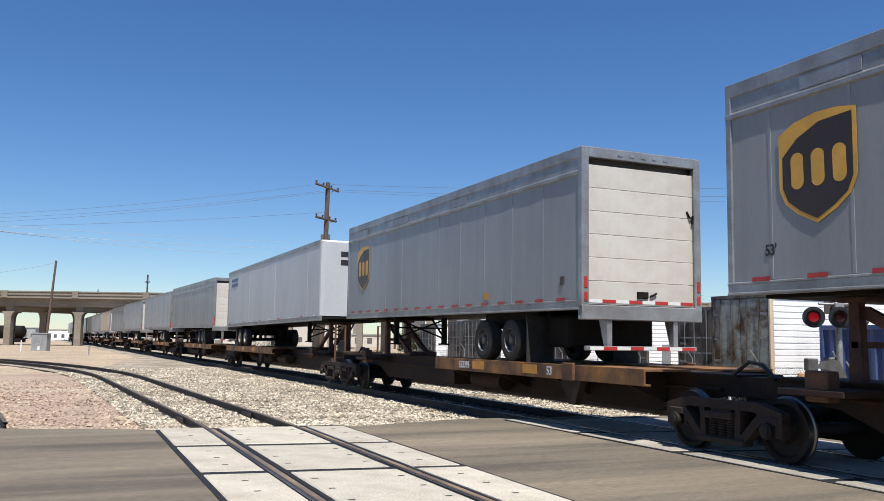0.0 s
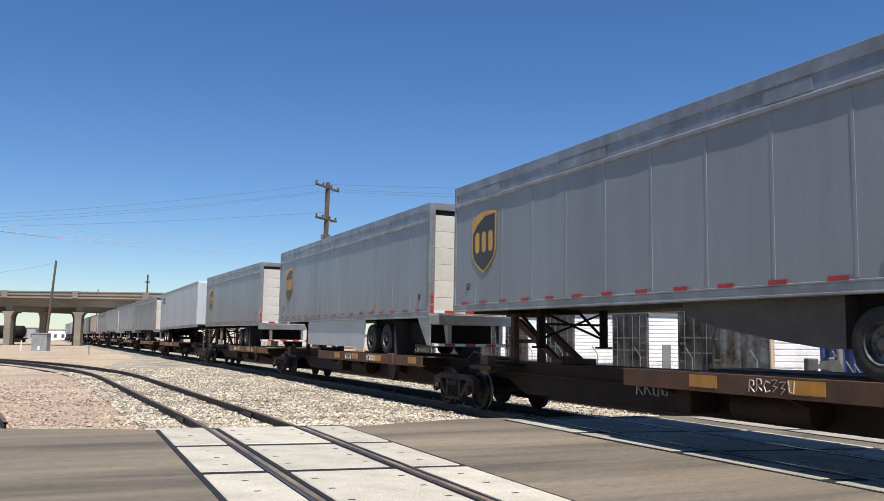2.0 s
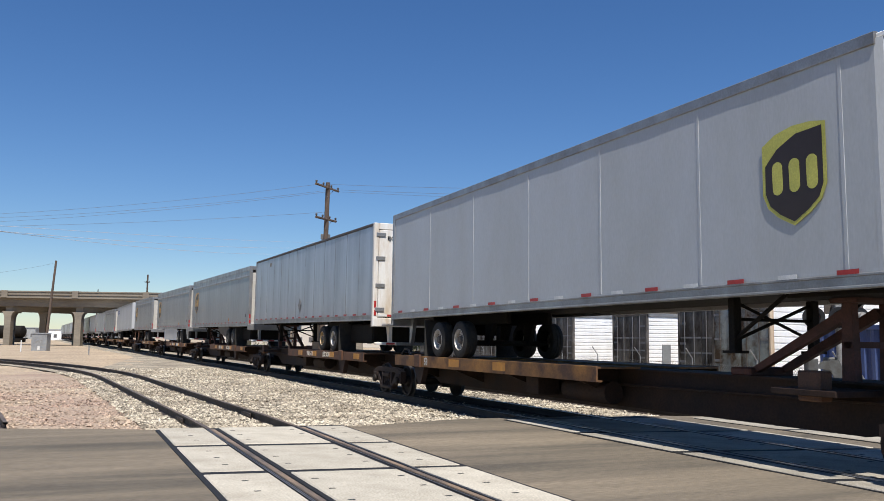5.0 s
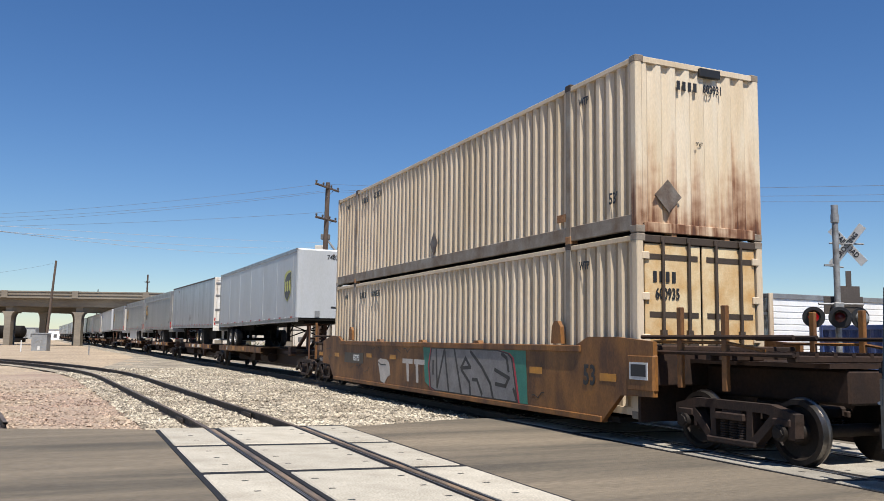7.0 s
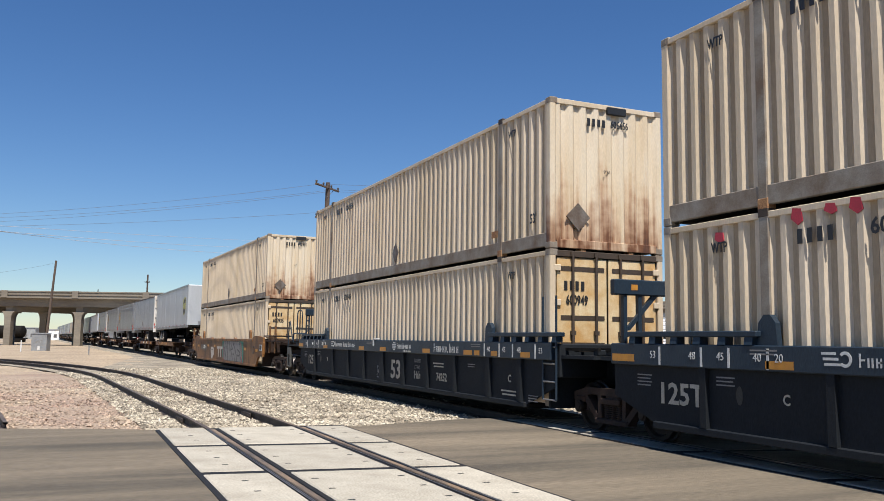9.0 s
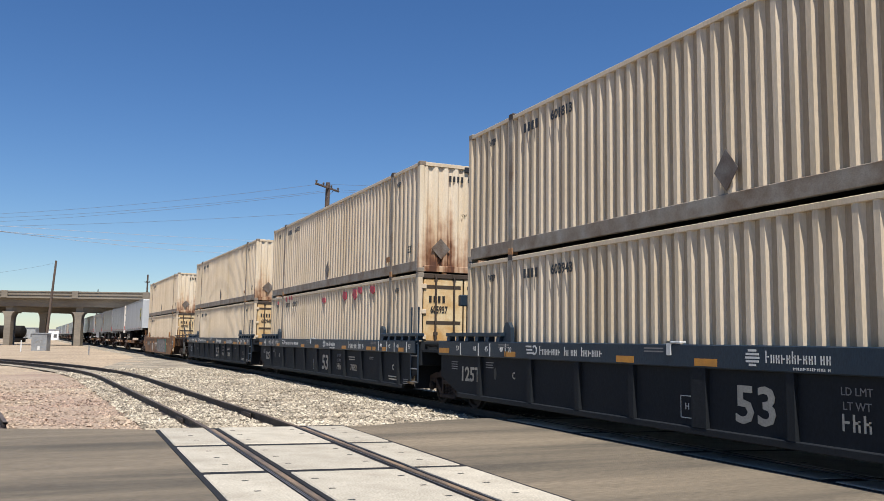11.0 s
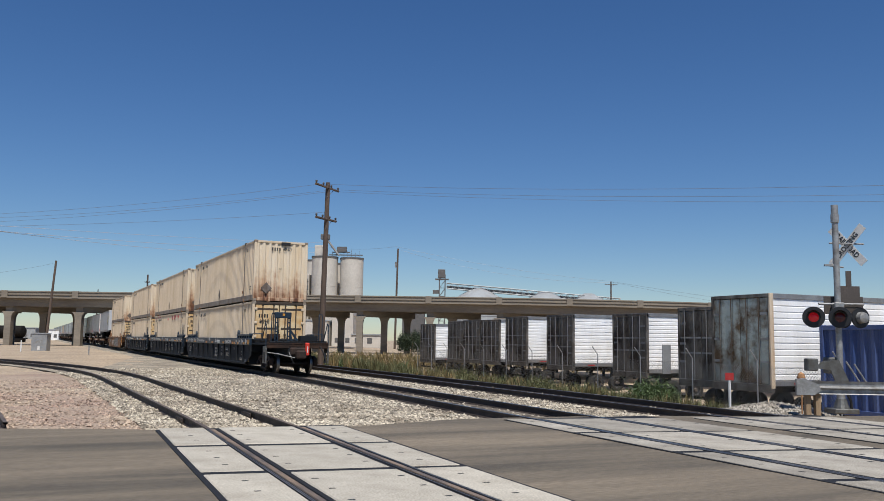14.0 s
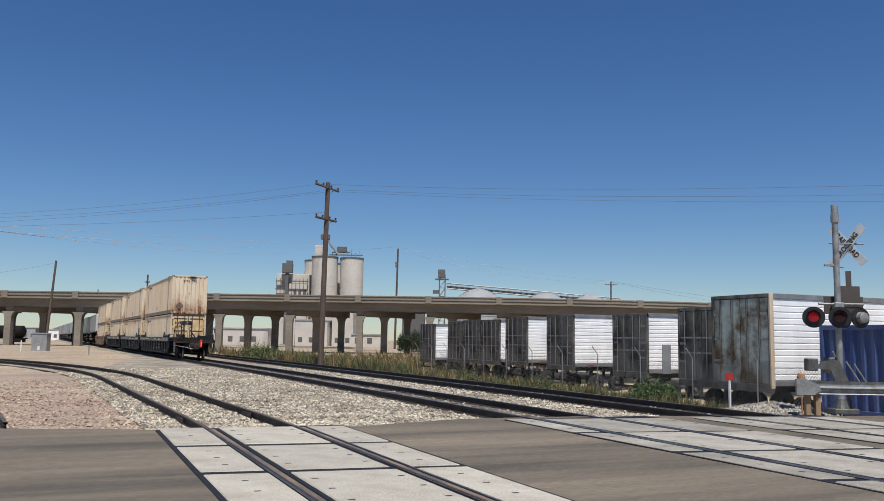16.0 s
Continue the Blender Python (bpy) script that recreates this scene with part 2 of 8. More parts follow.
    spraywhite=mat("white_spray", (0.55, 0.50, 0.44), 0.6, bump=0),
    redspray=mat("red_spray", (0.42, 0.03, 0.05), 0.5, bump=0),
    bridge=mat("bridge_concrete", (0.255, 0.222, 0.172), 0.9, spot=(0.175, 0.15, 0.118), spot_scale=0.25, spot_amount=0.4, grain=0.08, grain_scale=4, stretch=(0.4, 0.4, 2), bump=0.1),
    silo=mat("silo_concrete", (0.57, 0.53, 0.465), 0.85, spot=(0.46, 0.42, 0.36), spot_scale=0.12, spot_amount=0.32, grain=0.04, grain_scale=2, bump=0.1),
    farmetal=mat("far_galvanised", (0.40, 0.42, 0.42), 0.6, 0.2, spot=(0.30, 0.30, 0.29), spot_scale=0.3),
    farsteel=mat("far_dark_steel", (0.13, 0.125, 0.12), 0.7, 0.1),
    pole=mat("pole_wood", (0.115, 0.080, 0.056), 0.9, spot=(0.07, 0.05, 0.04), spot_scale=1.5, grain=0.2, grain_scale=20, stretch=(4, 4, 0.3)),
    wire=mat("cable", (0.20, 0.21, 0.23), 0.5, 0.3, bump=0),
    galv=mat("galvanised_steel", (0.42, 0.42, 0.41), 0.42, 0.45, spot=(0.22, 0.21, 0.195), spot_scale=4, grain=0.05),
    darkdoor=mat("weathered_dark_door", (0.30, 0.28, 0.25), 0.32, 0.5, spot=(0.040, 0.031, 0.025), spot_scale=1.6, spot_amount=0.46, grain=0.08, stretch=(1, 1, 0.5), edge=0.2),
    darkdoor2=mat("scuffed_steel_door", (0.40, 0.44, 0.43), 0.22, 0.55, spot=(0.13, 0.085, 0.05), spot_scale=1.35, spot_amount=0.27, grain=0.08, edge=0.10),
    boxblue=mat("blue_container", (0.030, 0.062, 0.20), 0.45, spot=(0.08, 0.11, 0.23), spot_scale=1.5, spot_amount=0.28, stretch=(1, 1, 0.3)),
    cabinet=mat("grey_cabinet", (0.33, 0.34, 0.34), 0.5, 0.3, spot=(0.25, 0.25, 0.25), spot_scale=1.5),
    lampred=glow("lit_red_lens", (0.45, 0.006, 0.012), 0.22),
    lensred=mat("unlit_red_lens", (0.10, 0.008, 0.010), 0.25, bump=0),
    gatesteel=mat("dull_gate_steel", (0.15, 0.155, 0.15), 0.55, 0.4, spot=(0.09, 0.085, 0.075), spot_scale=5, spot_amount=0.4, grain=0.08),
    palewire=mat("bare_cable", (0.62, 0.63, 0.64), 0.45, 0.2, bump=0),
    woodpost=mat("wood_post", (0.30, 0.21, 0.12), 0.85, grain=0.15, stretch=(4, 4, 0.4)),
    wagon=mat("far_hopper", (0.20, 0.21, 0.22), 0.6, spot=(0.14, 0.13, 0.12), spot_scale=0.5),
)


# ---- mesh helpers ----
class Geo:
    """Collects the verts and faces of one mesh, with a material index a face."""

    def __init__(self):
        self.v, self.f, self.k = [], [], []

    def add(self, verts, faces, k=0):
        o = len(self.v)
        self.v += [tuple(p) for p in verts]
        self.f += [tuple(o + i for i in q) for q in faces]
        self.k += [k] * len(faces)
        return self

    def box(self, x0, x1, y0, y1, z0, z1, c=0.0, k=0, m=None):
        if c <= 0:
            vs = [(x, y, z) for z in (z0, z1) for y in (y0, y1) for x in (x0, x1)]
            fs = [(0, 2, 3, 1), (4, 5, 7, 6), (0, 1, 5, 4), (2, 6, 7, 3), (0, 4, 6, 2), (1, 3, 7, 5)]
        else:
            vs, idx = [], {}
            for i, (x, sx) in enumerate(((x0, 1), (x1, -1))):
                for j, (y, sy) in enumerate(((y0, 1), (y1, -1))):
                    for l, (z, sz) in enumerate(((z0, 1), (z1, -1))):
                        for a in range(3):
                            p = [x + sx * c, y + sy * c, z + sz * c]
                            p[a] = (x, y, z)[a]
                            idx[i, j, l, a] = len(vs)
                            vs.append(tuple(p))
            fs = []
            for a in range(3):
                o1, o2 = (a + 1) % 3, (a + 2) % 3
                for s in (0, 1):
                    q = []
                    for u, w in ((0, 0), (1, 0), (1, 1), (0, 1)):
                        key = [0, 0, 0]
                        key[a], key[o1], key[o2] = s, u, w
                        q.append(idx[(*key, a)])
                    fs.append(tuple(q) if s else tuple(q[::-1]))
                for s in (0, 1):
                    for u in (0, 1):
                        k0, k1 = [0, 0, 0], [0, 0, 0]
                        k0[o1], k0[o2], k1[o1], k1[o2] = s, u, s, u
                        k0[a], k1[a] = 0, 1
                        q = (idx[(*k0, o1)], idx[(*k1, o1)], idx[(*k1, o2)], idx[(*k0, o2)])
                        fs.append(q if s != u else q[::-1])
            for i in (0, 1):
                for j in (0, 1):
                    for l in (0, 1):
                        q = (idx[i, j, l, 0], idx[i, j, l, 1], idx[i, j, l, 2])
                        fs.append(q if (i + j + l) % 2 else q[::-1])
        if m is not None:
            vs = [m @ Vector(p) for p in vs]
        return self.add(vs, fs, k)

    def cyl(self, a, b, r, n=12, r2=None, k=0, caps=True):
        a, b = Vector(a), Vector(b)
        r2 = r if r2 is None else r2
        d = (b - a).normalized()
        e = d.orthogonal().normalized()
        g = d.cross(e)
        ring = [e * math.cos(2 * math.pi * i / n) + g * math.sin(2 * math.pi * i / n) for i in range(n)]
        vs = [a + p * r for p in ring] + [b + p * r2 for p in ring]
        fs = [(i, (i + 1) % n, n + (i + 1) % n, n + i) for i in range(n)]
        if caps:
            fs += [tuple(range(n))[::-1], tuple(range(n, 2 * n))]
        return self.add(vs, fs, k)

    def lathe(self, profile, origin, axis="x", n=20, k=0, ks=None):
        """profile: (distance along the axis, radius)."""
        vs, fs, kk = [], [], []
        for d, r in profile:
            for i in range(n):
                c, s = math.cos(2 * math.pi * i / n) * r, math.sin(2 * math.pi * i / n) * r
                p = {"x": (d, c, s), "y": (s, d, c), "z": (c, s, d)}[axis]
                vs.append((origin[0] + p[0], origin[1] + p[1], origin[2] + p[2]))
        for j in range(len(profile) - 1):
            for i in range(n):
                fs.append((j * n + i, j * n + (i + 1) % n, (j + 1) * n + (i + 1) % n, (j + 1) * n + i))
                kk.append(ks[j] if ks else k)
        o = len(self.v)
        self.v += vs
        self.f += [tuple(o + i for i in q) for q in fs]
        self.k += kk
        return self

    def prism(self, poly, h0, h1, axis="x", k=0):
        """poly: points in the plane across the axis: (y, z) for x, (x, z) for y, (x, y) for z."""
        n = len(poly)
        put = {"x": lambda p, h: (h, p[0], p[1]), "y": lambda p, h: (p[0], h, p[1]), "z": lambda p, h: (p[0], p[1], h)}[axis]
        vs = [put(p, h0) for p in poly] + [put(p, h1) for p in poly]
        fs = [(i, (i + 1) % n, n + (i + 1) % n, n + i) for i in range(n)] + [tuple(range(n))[::-1], tuple(range(n, 2 * n))]
        return self.add(vs, fs, k)

    def tube(self, pts, r, n=6, k=0):
        pts = [Vector(p) for p in pts]
        vs = []
        e = None
        for i, p in enumerate(pts):
            d = (pts[min(i + 1, len(pts) - 1)] - pts[max(i - 1, 0)]).normalized()
            e = d.orthogonal().normalized() if e is None else (e - d * e.dot(d)).normalized()
            g = d.cross(e)
            vs += [p + (e * math.cos(2 * math.pi * j / n) + g * math.sin(2 * math.pi * j / n)) * r for j in range(n)]
        fs = [(i * n + j, i * n + (j + 1) % n, (i + 1) * n + (j + 1) % n, (i + 1) * n + j) for i in range(len(pts) - 1) for j in range(n)]
        fs += [tuple(range(n))[::-1], tuple(range((len(pts) - 1) * n, len(pts) * n))]
        return self.add(vs, fs, k)

    def mesh(self, name, mats, smooth=False):
        me = bpy.data.meshes.new(name)
        me.from_pydata([tuple(p) for p in self.v], [], self.f)
        for mm in mats if isinstance(mats, (list, tuple)) else [mats]:
            me.materials.append(mm)
        if any(self.k):
            me.polygons.foreach_set("material_index", self.k)
        bm = bmesh.new()
        bm.from_mesh(me)
        bmesh.ops.recalc_face_normals(bm, faces=bm.faces)
        bm.to_mesh(me)
        bm.free()
        if smooth:
            me.shade_smooth()
            me.set_sharp_from_angle(angle=radians(35))
        me.update()
        return me


def part(name, geo, material, parent=None, label="", smooth=False, at=None):
    """Links a Geo (or a ready mesh) as one mesh object under a thing or a part."""
    me = geo.mesh(name, material, smooth) if isinstance(geo, Geo) else geo
    ob = new(name, me)
    ob.parent = parent
    if at is not None:
        ob.matrix_basis = at
    return tagged(ob, label)


def thing(name, label, category, group="", m=None, kind=""):
    ob = new(name)
    ob.empty_display_size = 0.2
    if m is not None:
        ob.matrix_basis = m
    return tagged(ob, label, category, group, kind)


TEXTS = {}


def text_mesh(body, size, material):
    """Lettering in the built-in font as a thin raised mesh, centred, in the x-z plane, read from -y."""
    key = (body, size, material.name)
    if key not in TEXTS:
        cu = bpy.data.curves.new("lettering", "FONT")
        cu.body, cu.size, cu.extrude, cu.offset = body, size, 0.002, size * 0.022 if size > 0.15 else 0.0
        cu.align_x, cu.align_y, cu.resolution_u = "CENTER", "CENTER", 2
        tmp = bpy.data.objects.new("lettering", cu)
        scene.collection.objects.link(tmp)
        me = bpy.data.meshes.new_from_object(tmp.evaluated_get(bpy.context.evaluated_depsgraph_get()))
        bpy.data.objects.remove(tmp)
        bpy.data.curves.remove(cu)
        me.materials.clear()
        me.materials.append(material)
        TEXTS[key] = me
    return TEXTS[key]


# lettering on the side that faces -x, and on the end that faces -y
def on_side(y, z, x, wide=1.0):
    return Matrix.Translation((x, y, z)) @ Matrix(((0, 0, -1, 0), (-1, 0, 0, 0), (0, 1, 0, 0), (0, 0, 0, 1))) @ Matrix.Diagonal((wide, 1, 1, 1))


def on_end(x, z, y, wide=1.0):
    return Matrix.Translation((x, y, z)) @ pose(0, 0, 0, 90) @ Matrix.Diagonal((wide, 1, 1, 1))


# ---- track line ----
def line_x(y):
    """The main line's centre: straight, a short left-hand bend past the crossing, straight again."""
    a = max(min(y, 46.17) - 18.885, 0.0)
    x = -0.00064 * a * a
    if y > 46.17:
        x += -0.034925 * (y - 46.17)
    return x


def spur_x(y):
    """The siding's centre: straight over the road, then swinging left."""
    if y < 12:
        return -6.33
    x = -6.33 - 0.00433 * (min(y, 18) - 12) ** 2
    if y > 18:
        x -= 0.052 * (y - 18)
    if y > 34:
        x -= 0.0075 * (y - 34) ** 2
    return x


def sheet(name, xs_at, y0, y1, step, z_at, material, label, category):
    """A strip of ground along y, cut across at xs_at(y)."""
    g = Geo()
    n = int((y1 - y0) / step) + 1
    rows = []
    for i in range(n + 1):
        y = min(y0 + i * step, y1)
        rows.append([(x, y, z_at(x, y)) for x in xs_at(y)])
    w = len(rows[0])
    vs = [p for r in rows for p in r]
    fs = [(i * w + j, i * w + j + 1, (i + 1) * w + j + 1, (i + 1) * w + j) for i in range(n) for j in range(w - 1)]
    g.add(vs, fs)
    return tagged(part(name, g, material), label, category, kind="structure")


# ---- ground ----
def ground_z(x, y):
    if x > 6.5:
        low = min((x - 6.5) / 3.0, 1.0)
        away = min(max((y - 15.5) / 2.0, 0), 1.0)
        z = -0.22 - 0.68 * low * away
    else:
        z = -0.22
    far = max(math.hypot(x, y) - 70, 0)
    return z + 0.05 * noise.noise((x * 0.3, y * 0.3, 0)) - min(far * 0.001, 0.15)


def build_ground():
    xs = [-3000, -1000, -400, -200, -120, -80, -60] + [-50 + 2 * i for i in range(20)] + [-11 + i for i in range(30)] + [20 + 3 * i for i in range(14)] + [70, 90, 120, 160, 220, 320, 600, 1400, 3000]
    ys = [-2000, -600, -200, -80, -40, -20, -10, 0, 5, 10] + [12 + i for i in range(50)] + [63 + 3 * i for i in range(20)] + [125, 135, 150, 170, 200, 240, 300, 400, 600, 1000, 2000, 4000]
    w = len(xs)
    vs = [(x, y, ground_z(x, y)) for y in ys for x in xs]
    fs = [(i * w + j, i * w + j + 1, (i + 1) * w + j + 1, (i + 1) * w + j) for i in range(len(ys) - 1) for j in range(w - 1)]
    tagged(part("ground", Geo().add(vs, fs), M["dirt"], smooth=True), "dry tan dirt and sandy open ground", "ground", kind="structure")


build_ground()

# ballast beds of the two main tracks and of the siding
def bed_z(x, y):
    return -0.15 + 0.025 * noise.noise((x * 1.7, y * 1.7, 3)) + 0.02 * noise.noise((x * 6, y * 6, 5))


def main_edges(y):
    c = line_x(y)
    left = max(spur_x(y) + 0.95, c - 5.6 - max(min(y - 24, 20), 0) * 0.07) if y < 50 else c - 7.0 + min((y - 50) * 0.17, 4.3)
    return [left + (c + 6.6 - left) * i / 26 for i in range(27)]


def main_z(x, y):
    c = line_x(y)
    z = bed_z(x, y)
    for k in (0.0, 4.3):
        if abs(x - c - k) < 1.15:
            z -= 0.035
    if x > c + 6.0:
        z -= (x - c - 6.0) * 0.9
    if x < c - 2.2 and y > 40:
        z -= 0.06 * min((y - 40) / 15, 1) * min((c - 2.2 - x) / 1.5, 1)
    return z


sheet("ballast", main_edges, 15.0, 75.0, 0.5, main_z, M["ballast"], "pale crushed-stone ballast under the main tracks", "ballast")
sheet("ballast", lambda y: [line_x(y) + d for d in (-2.7, -1.7, 0, 2, 4, 5.8, 6.8)], 75.0, 420.0, 5, lambda x, y: -0.16 if abs(x - line_x(y) - 2.1) < 4.0 else ground_z(x, y) - 0.03, M["ballast"], "pale crushed-stone ballast of the far tracks", "ballast")
sheet("ballast", lambda y: [-1.9, 0, 2, 4, 6.3], -420.0, -14.0, 8, lambda x, y: -0.16, M["ballast"], "pale crushed-stone ballast behind the crossing", "ballast")
sheet("ballast", lambda y: [spur_x(y) - 1.5 + 0.25 * i for i in range(11)], 15.3, 75.0, 0.5, lambda x, y: bed_z(x, y) - 0.012, M["ballast"], "pale crushed-stone ballast under the siding", "ballast")
sheet("gravel_patch", lambda y: [-22 + (spur_x(y) - 1.4 + 22) * i / 24 for i in range(25)], 15.4, 44.0, 0.6, lambda x, y: bed_z(x, y) - 0.05 + 0.03 * noise.noise((x * 0.7, y * 0.7, 9)), M["redgravel"], "reddish brown gravel beside the siding", "gravel")

# ---- road with its crossings ----
ROAD_EDGE = [(-60, 20.5), (-22, 17.2), (-10.33, 15.9), (-7.9, 15.0), (-4.5, 14.6), (-2.05, 15.45), (0.2, 15.25), (3.9, 14.45), (7.4, 13.6), (9.4, 13.2), (40, 6.0)]
def edge_y(x):
    for (a, b), (c, d) in zip(ROAD_EDGE, ROAD_EDGE[1:]):
        if a <= x <= c:
            return b + (d - b) * (x - a) / (c - a)
    return 6.0


def build_road():
    xs = [-60 + 2 * i for i in range(20)] + [-20 + 0.5 * i for i in range(80)] + [20 + 2 * i for i in range(11)]
    top, n = [], 40
    for x in xs:
        e = edge_y(x) + 0.10 * noise.noise((x * 1.3, 0, 0)) + 0.05 * noise.noise((x * 5, 1, 0))
        for j in range(n + 1):
            y = -16 + (e + 16) * j / n
            z = -0.022 + 0.012 * noise.noise((x * 0.25, y * 0.5, 2))
            top.append((x, y, z))
        top.append((x, e + 0.12, -0.22))
    w = n + 2
    fs = [(i * w + j, (i + 1) * w + j, (i + 1) * w + j + 1, i * w + j + 1) for i in range(len(xs) - 1) for j in range(w - 1)]
    tagged(part("road", Geo().add(top, fs), M["asphalt"], smooth=True), "worn brown-grey asphalt road over the tracks", "road", kind="structure")


build_road()

# ---- rails and ties ----
RAIL = [(-0.066, -0.17), (0.066, -0.17), (0.066, -0.158), (0.012, -0.14), (0.010, -0.045), (0.036, -0.034), (0.036, -0.006), (0.028, 0.0), (-0.028, 0.0), (-0.036, -0.006), (-0.036, -0.034), (-0.010, -0.045), (-0.012, -0.14), (-0.066, -0.158)]


def build_rail(center, off, y0, y1, step, label, lift=0.004, head="railtop"):
    g = Geo()
    n = max(int((y1 - y0) / step), 1)
    w = len(RAIL)
    vs, fs, ks = [], [], []
    for i in range(n + 1):
        y = y0 + (y1 - y0) * i / n
        slope = (center(y + 0.2) - center(y - 0.2)) / 0.4
        d = Vector((1, -slope, 0)).normalized()
        for u, z in RAIL:
            p = Vector((center(y), y, 0)) + d * (off + u)
            vs.append((p.x, p.y, z + lift))
    for i in range(n):
        for j in range(w):
            fs.append((i * w + j, i * w + (j + 1) % w, (i + 1) * w + (j + 1) % w, (i + 1) * w + j))
            ks.append(1 if j in (6, 7, 8) else 0)
    g.v, g.f, g.k = vs, fs, ks
    return tagged(part("rail", g, [M["rail"], M[head]]), label, "rail", "running rails", "structure")


TRACKS = [(line_x, -420, 420, "main track rail with a bright worn head"), (lambda y: line_x(y) + 4.3, -420, 420, "rail of the second main track"), (spur_x, -60, 70, "rusty rail of the curving siding")]
for c, a, b, lab in TRACKS:
    for off in (-0.7535, 0.7535):
        if c is spur_x:
            build_rail(c, off, a, b, 0.8, lab, 0.0, "rusthead")
        else:
            build_rail(c, off, a, 15, 20, lab)
            build_rail(c, off, 15, 75, 1.0, lab)
            build_rail(c, off, 75, b, 15, lab)
for off in (-0.7535, 0.7535):
    build_rail(lambda y: -10.75 - 0.115 * (y - 14), off, 16.3, 30, 2, "rusty end of a third track", 0.03, "rusthead")

# joint bars on the siding
for y, s in ((18.4, 0.7535), (17.6, -0.7535)):
    tagged(part("joint_bar", Geo().box(-0.05, -0.012, -0.45, 0.45, -0.14, -0.05, 0.01).box(-0.075, -0.05, -0.3, -0.26, -0.11, -0.08).box(-0.075, -0.05, 0.26, 0.3, -0.11, -0.08), M["rail"], at=Matrix.Translation((spur_x(y) + s, y, 0))), "rusty joint bar bolted to a rail", "joint bar")

# oily ballast round the rails, its tone also darkened for their shadow
g = Geo()
for side in (0.0, 4.3):
    vs = []
    for i in range(61):
        y = 15.6 + i * 1.0
        for d in (-1.12, -0.9, -0.45, 0.0, 0.45, 0.9, 1.12):
            edge = 0.06 if abs(d) > 1 else 0.0
            vs.append((line_x(y) + side + d + 0.07 * noise.noise((y, d, 2 + side)), y, main_z(line_x(y) + side + d, y) + 0.014 - edge + 0.012 * noise.noise((y * 3, d * 5, 1))))
    g.add(vs, [(i * 7 + j, i * 7 + j + 1, (i + 1) * 7 + j + 1, (i + 1) * 7 + j) for i in range(60) for j in range(6)])
tagged(part("oily_ballast", g, mat("oily_ballast", (0.065, 0.052, 0.040), 0.9, spot=(0.20, 0.17, 0.13), spot_scale=1.2, spot_amount=0.30, grain=0.35, grain_scale=26, bump=1.0, bump_scale=26)), "oil-darkened ballast of both main tracks with rail shadow in its colour", "ballast", kind="structure")

# ---- concrete crossing panels, each a slab of its own ----
def build_panels(name, cx, edges, y0, y1, length, label, skew=0.0, slab="concrete"):
    """edges: (x from, x to) of the panel rows about the track centre."""
    road = tagged(new(name), label, "crossing surface", "", "structure")
    for a, b in edges:
        g = Geo().box(a, b, 0, length - 0.21, -0.12, 0.0, 0.014)
        for u in ((a + 0.14, b - 0.14) if b - a > 1 else ((a + b) / 2,)):
            for q in (0.22, 0.50, 0.78):
                g.box(u - 0.035, u + 0.035, q * (length - 0.21) - 0.022, q * (length - 0.21) + 0.022, -0.02, 0.0015, k=1)
        g.v = [(p[0], p[1] + skew * p[0], p[2]) for p in g.v]
        me = g.mesh("panel", [M[slab], M["rubber"]])
        y = y1 - length
        while y > y0:
            part("panel", me, None, road, at=Matrix.Translation((cx + random.uniform(-0.008, 0.008), y, 0.003 + random.uniform(-0.008, 0.004))))
            y -= length
    return road


SPUR_E = [(-1.58, -0.86), (-0.62, 0.62), (0.86, 1.50)]
build_panels("siding_crossing", -6.33, SPUR_E, -14, 14.92, 2.55, "pale concrete crossing panels round the siding rails", -0.135)
MAIN_E = [(-1.36, -0.86), (-0.63, 0.63), (0.86, 1.95)]
build_panels("main_crossing", 0.0, MAIN_E, -14, 14.82, 2.6, "grimy concrete crossing panels round the main track", -0.2, "dirtyconcrete")
build_panels("main_crossing", 4.3, [(-1.62, -0.84), (-0.66, 0.66), (0.84, 1.6)], -14, 14.1, 2.6, "grimy concrete crossing panels of the second track", -0.2, "dirtyconcrete")
g = Geo()
for cx0, wmin, wmax, e in ((-6.33, -1.64, 1.56, 14.8), (0, -1.41, 1.99, 14.9), (4.3, -1.66, 1.64, 14.1)):
    g.box(cx0 + wmin, cx0 + wmax, -15, e, -0.16, -0.009)
tagged(part("rubber_filler", g, M["rubber"]), "black rubber filler between rails and panels", "rubber filler", kind="structure")
g, worn = Geo(), Geo()
for cx0 in (-6.33, 0.0, 4.3):
    for off in (-0.7535, 0.7535):
        for d0, d1 in ((-0.10, -0.06), (0.06, 0.10)):
            g.box(cx0 + off + d0, cx0 + off + d1, -14, 14.6, -0.05, 0.002, 0.004)
        for d in (-0.085, 0.075, 0.092) if off > 0 else (-0.092, -0.07):
            worn.box(cx0 + off + d - 0.005, cx0 + off + d + 0.005, -14, 14.5, -0.02, 0.006, 0.002)
tagged(part("flange_filler", g, M["rubber"]), "black rubber strips along the rails", "rubber strip", kind="structure")
tagged(part("filler_rib", worn, M["wornrubber"]), "worn shiny ribs on the rubber strips", "rubber strip", kind="structure")
g = Geo()
for off in (-0.7535, 0.7535):
    g.box(-6.33 + off - 0.030, -6.33 + off + 0.034, -14, 14.5, -0.01, 0.0045, 0.002)
tagged(part("worn_railhead", g, M["tanhead"]), "tan rusty worn rail heads of the siding in the road", "rail", kind="structure")


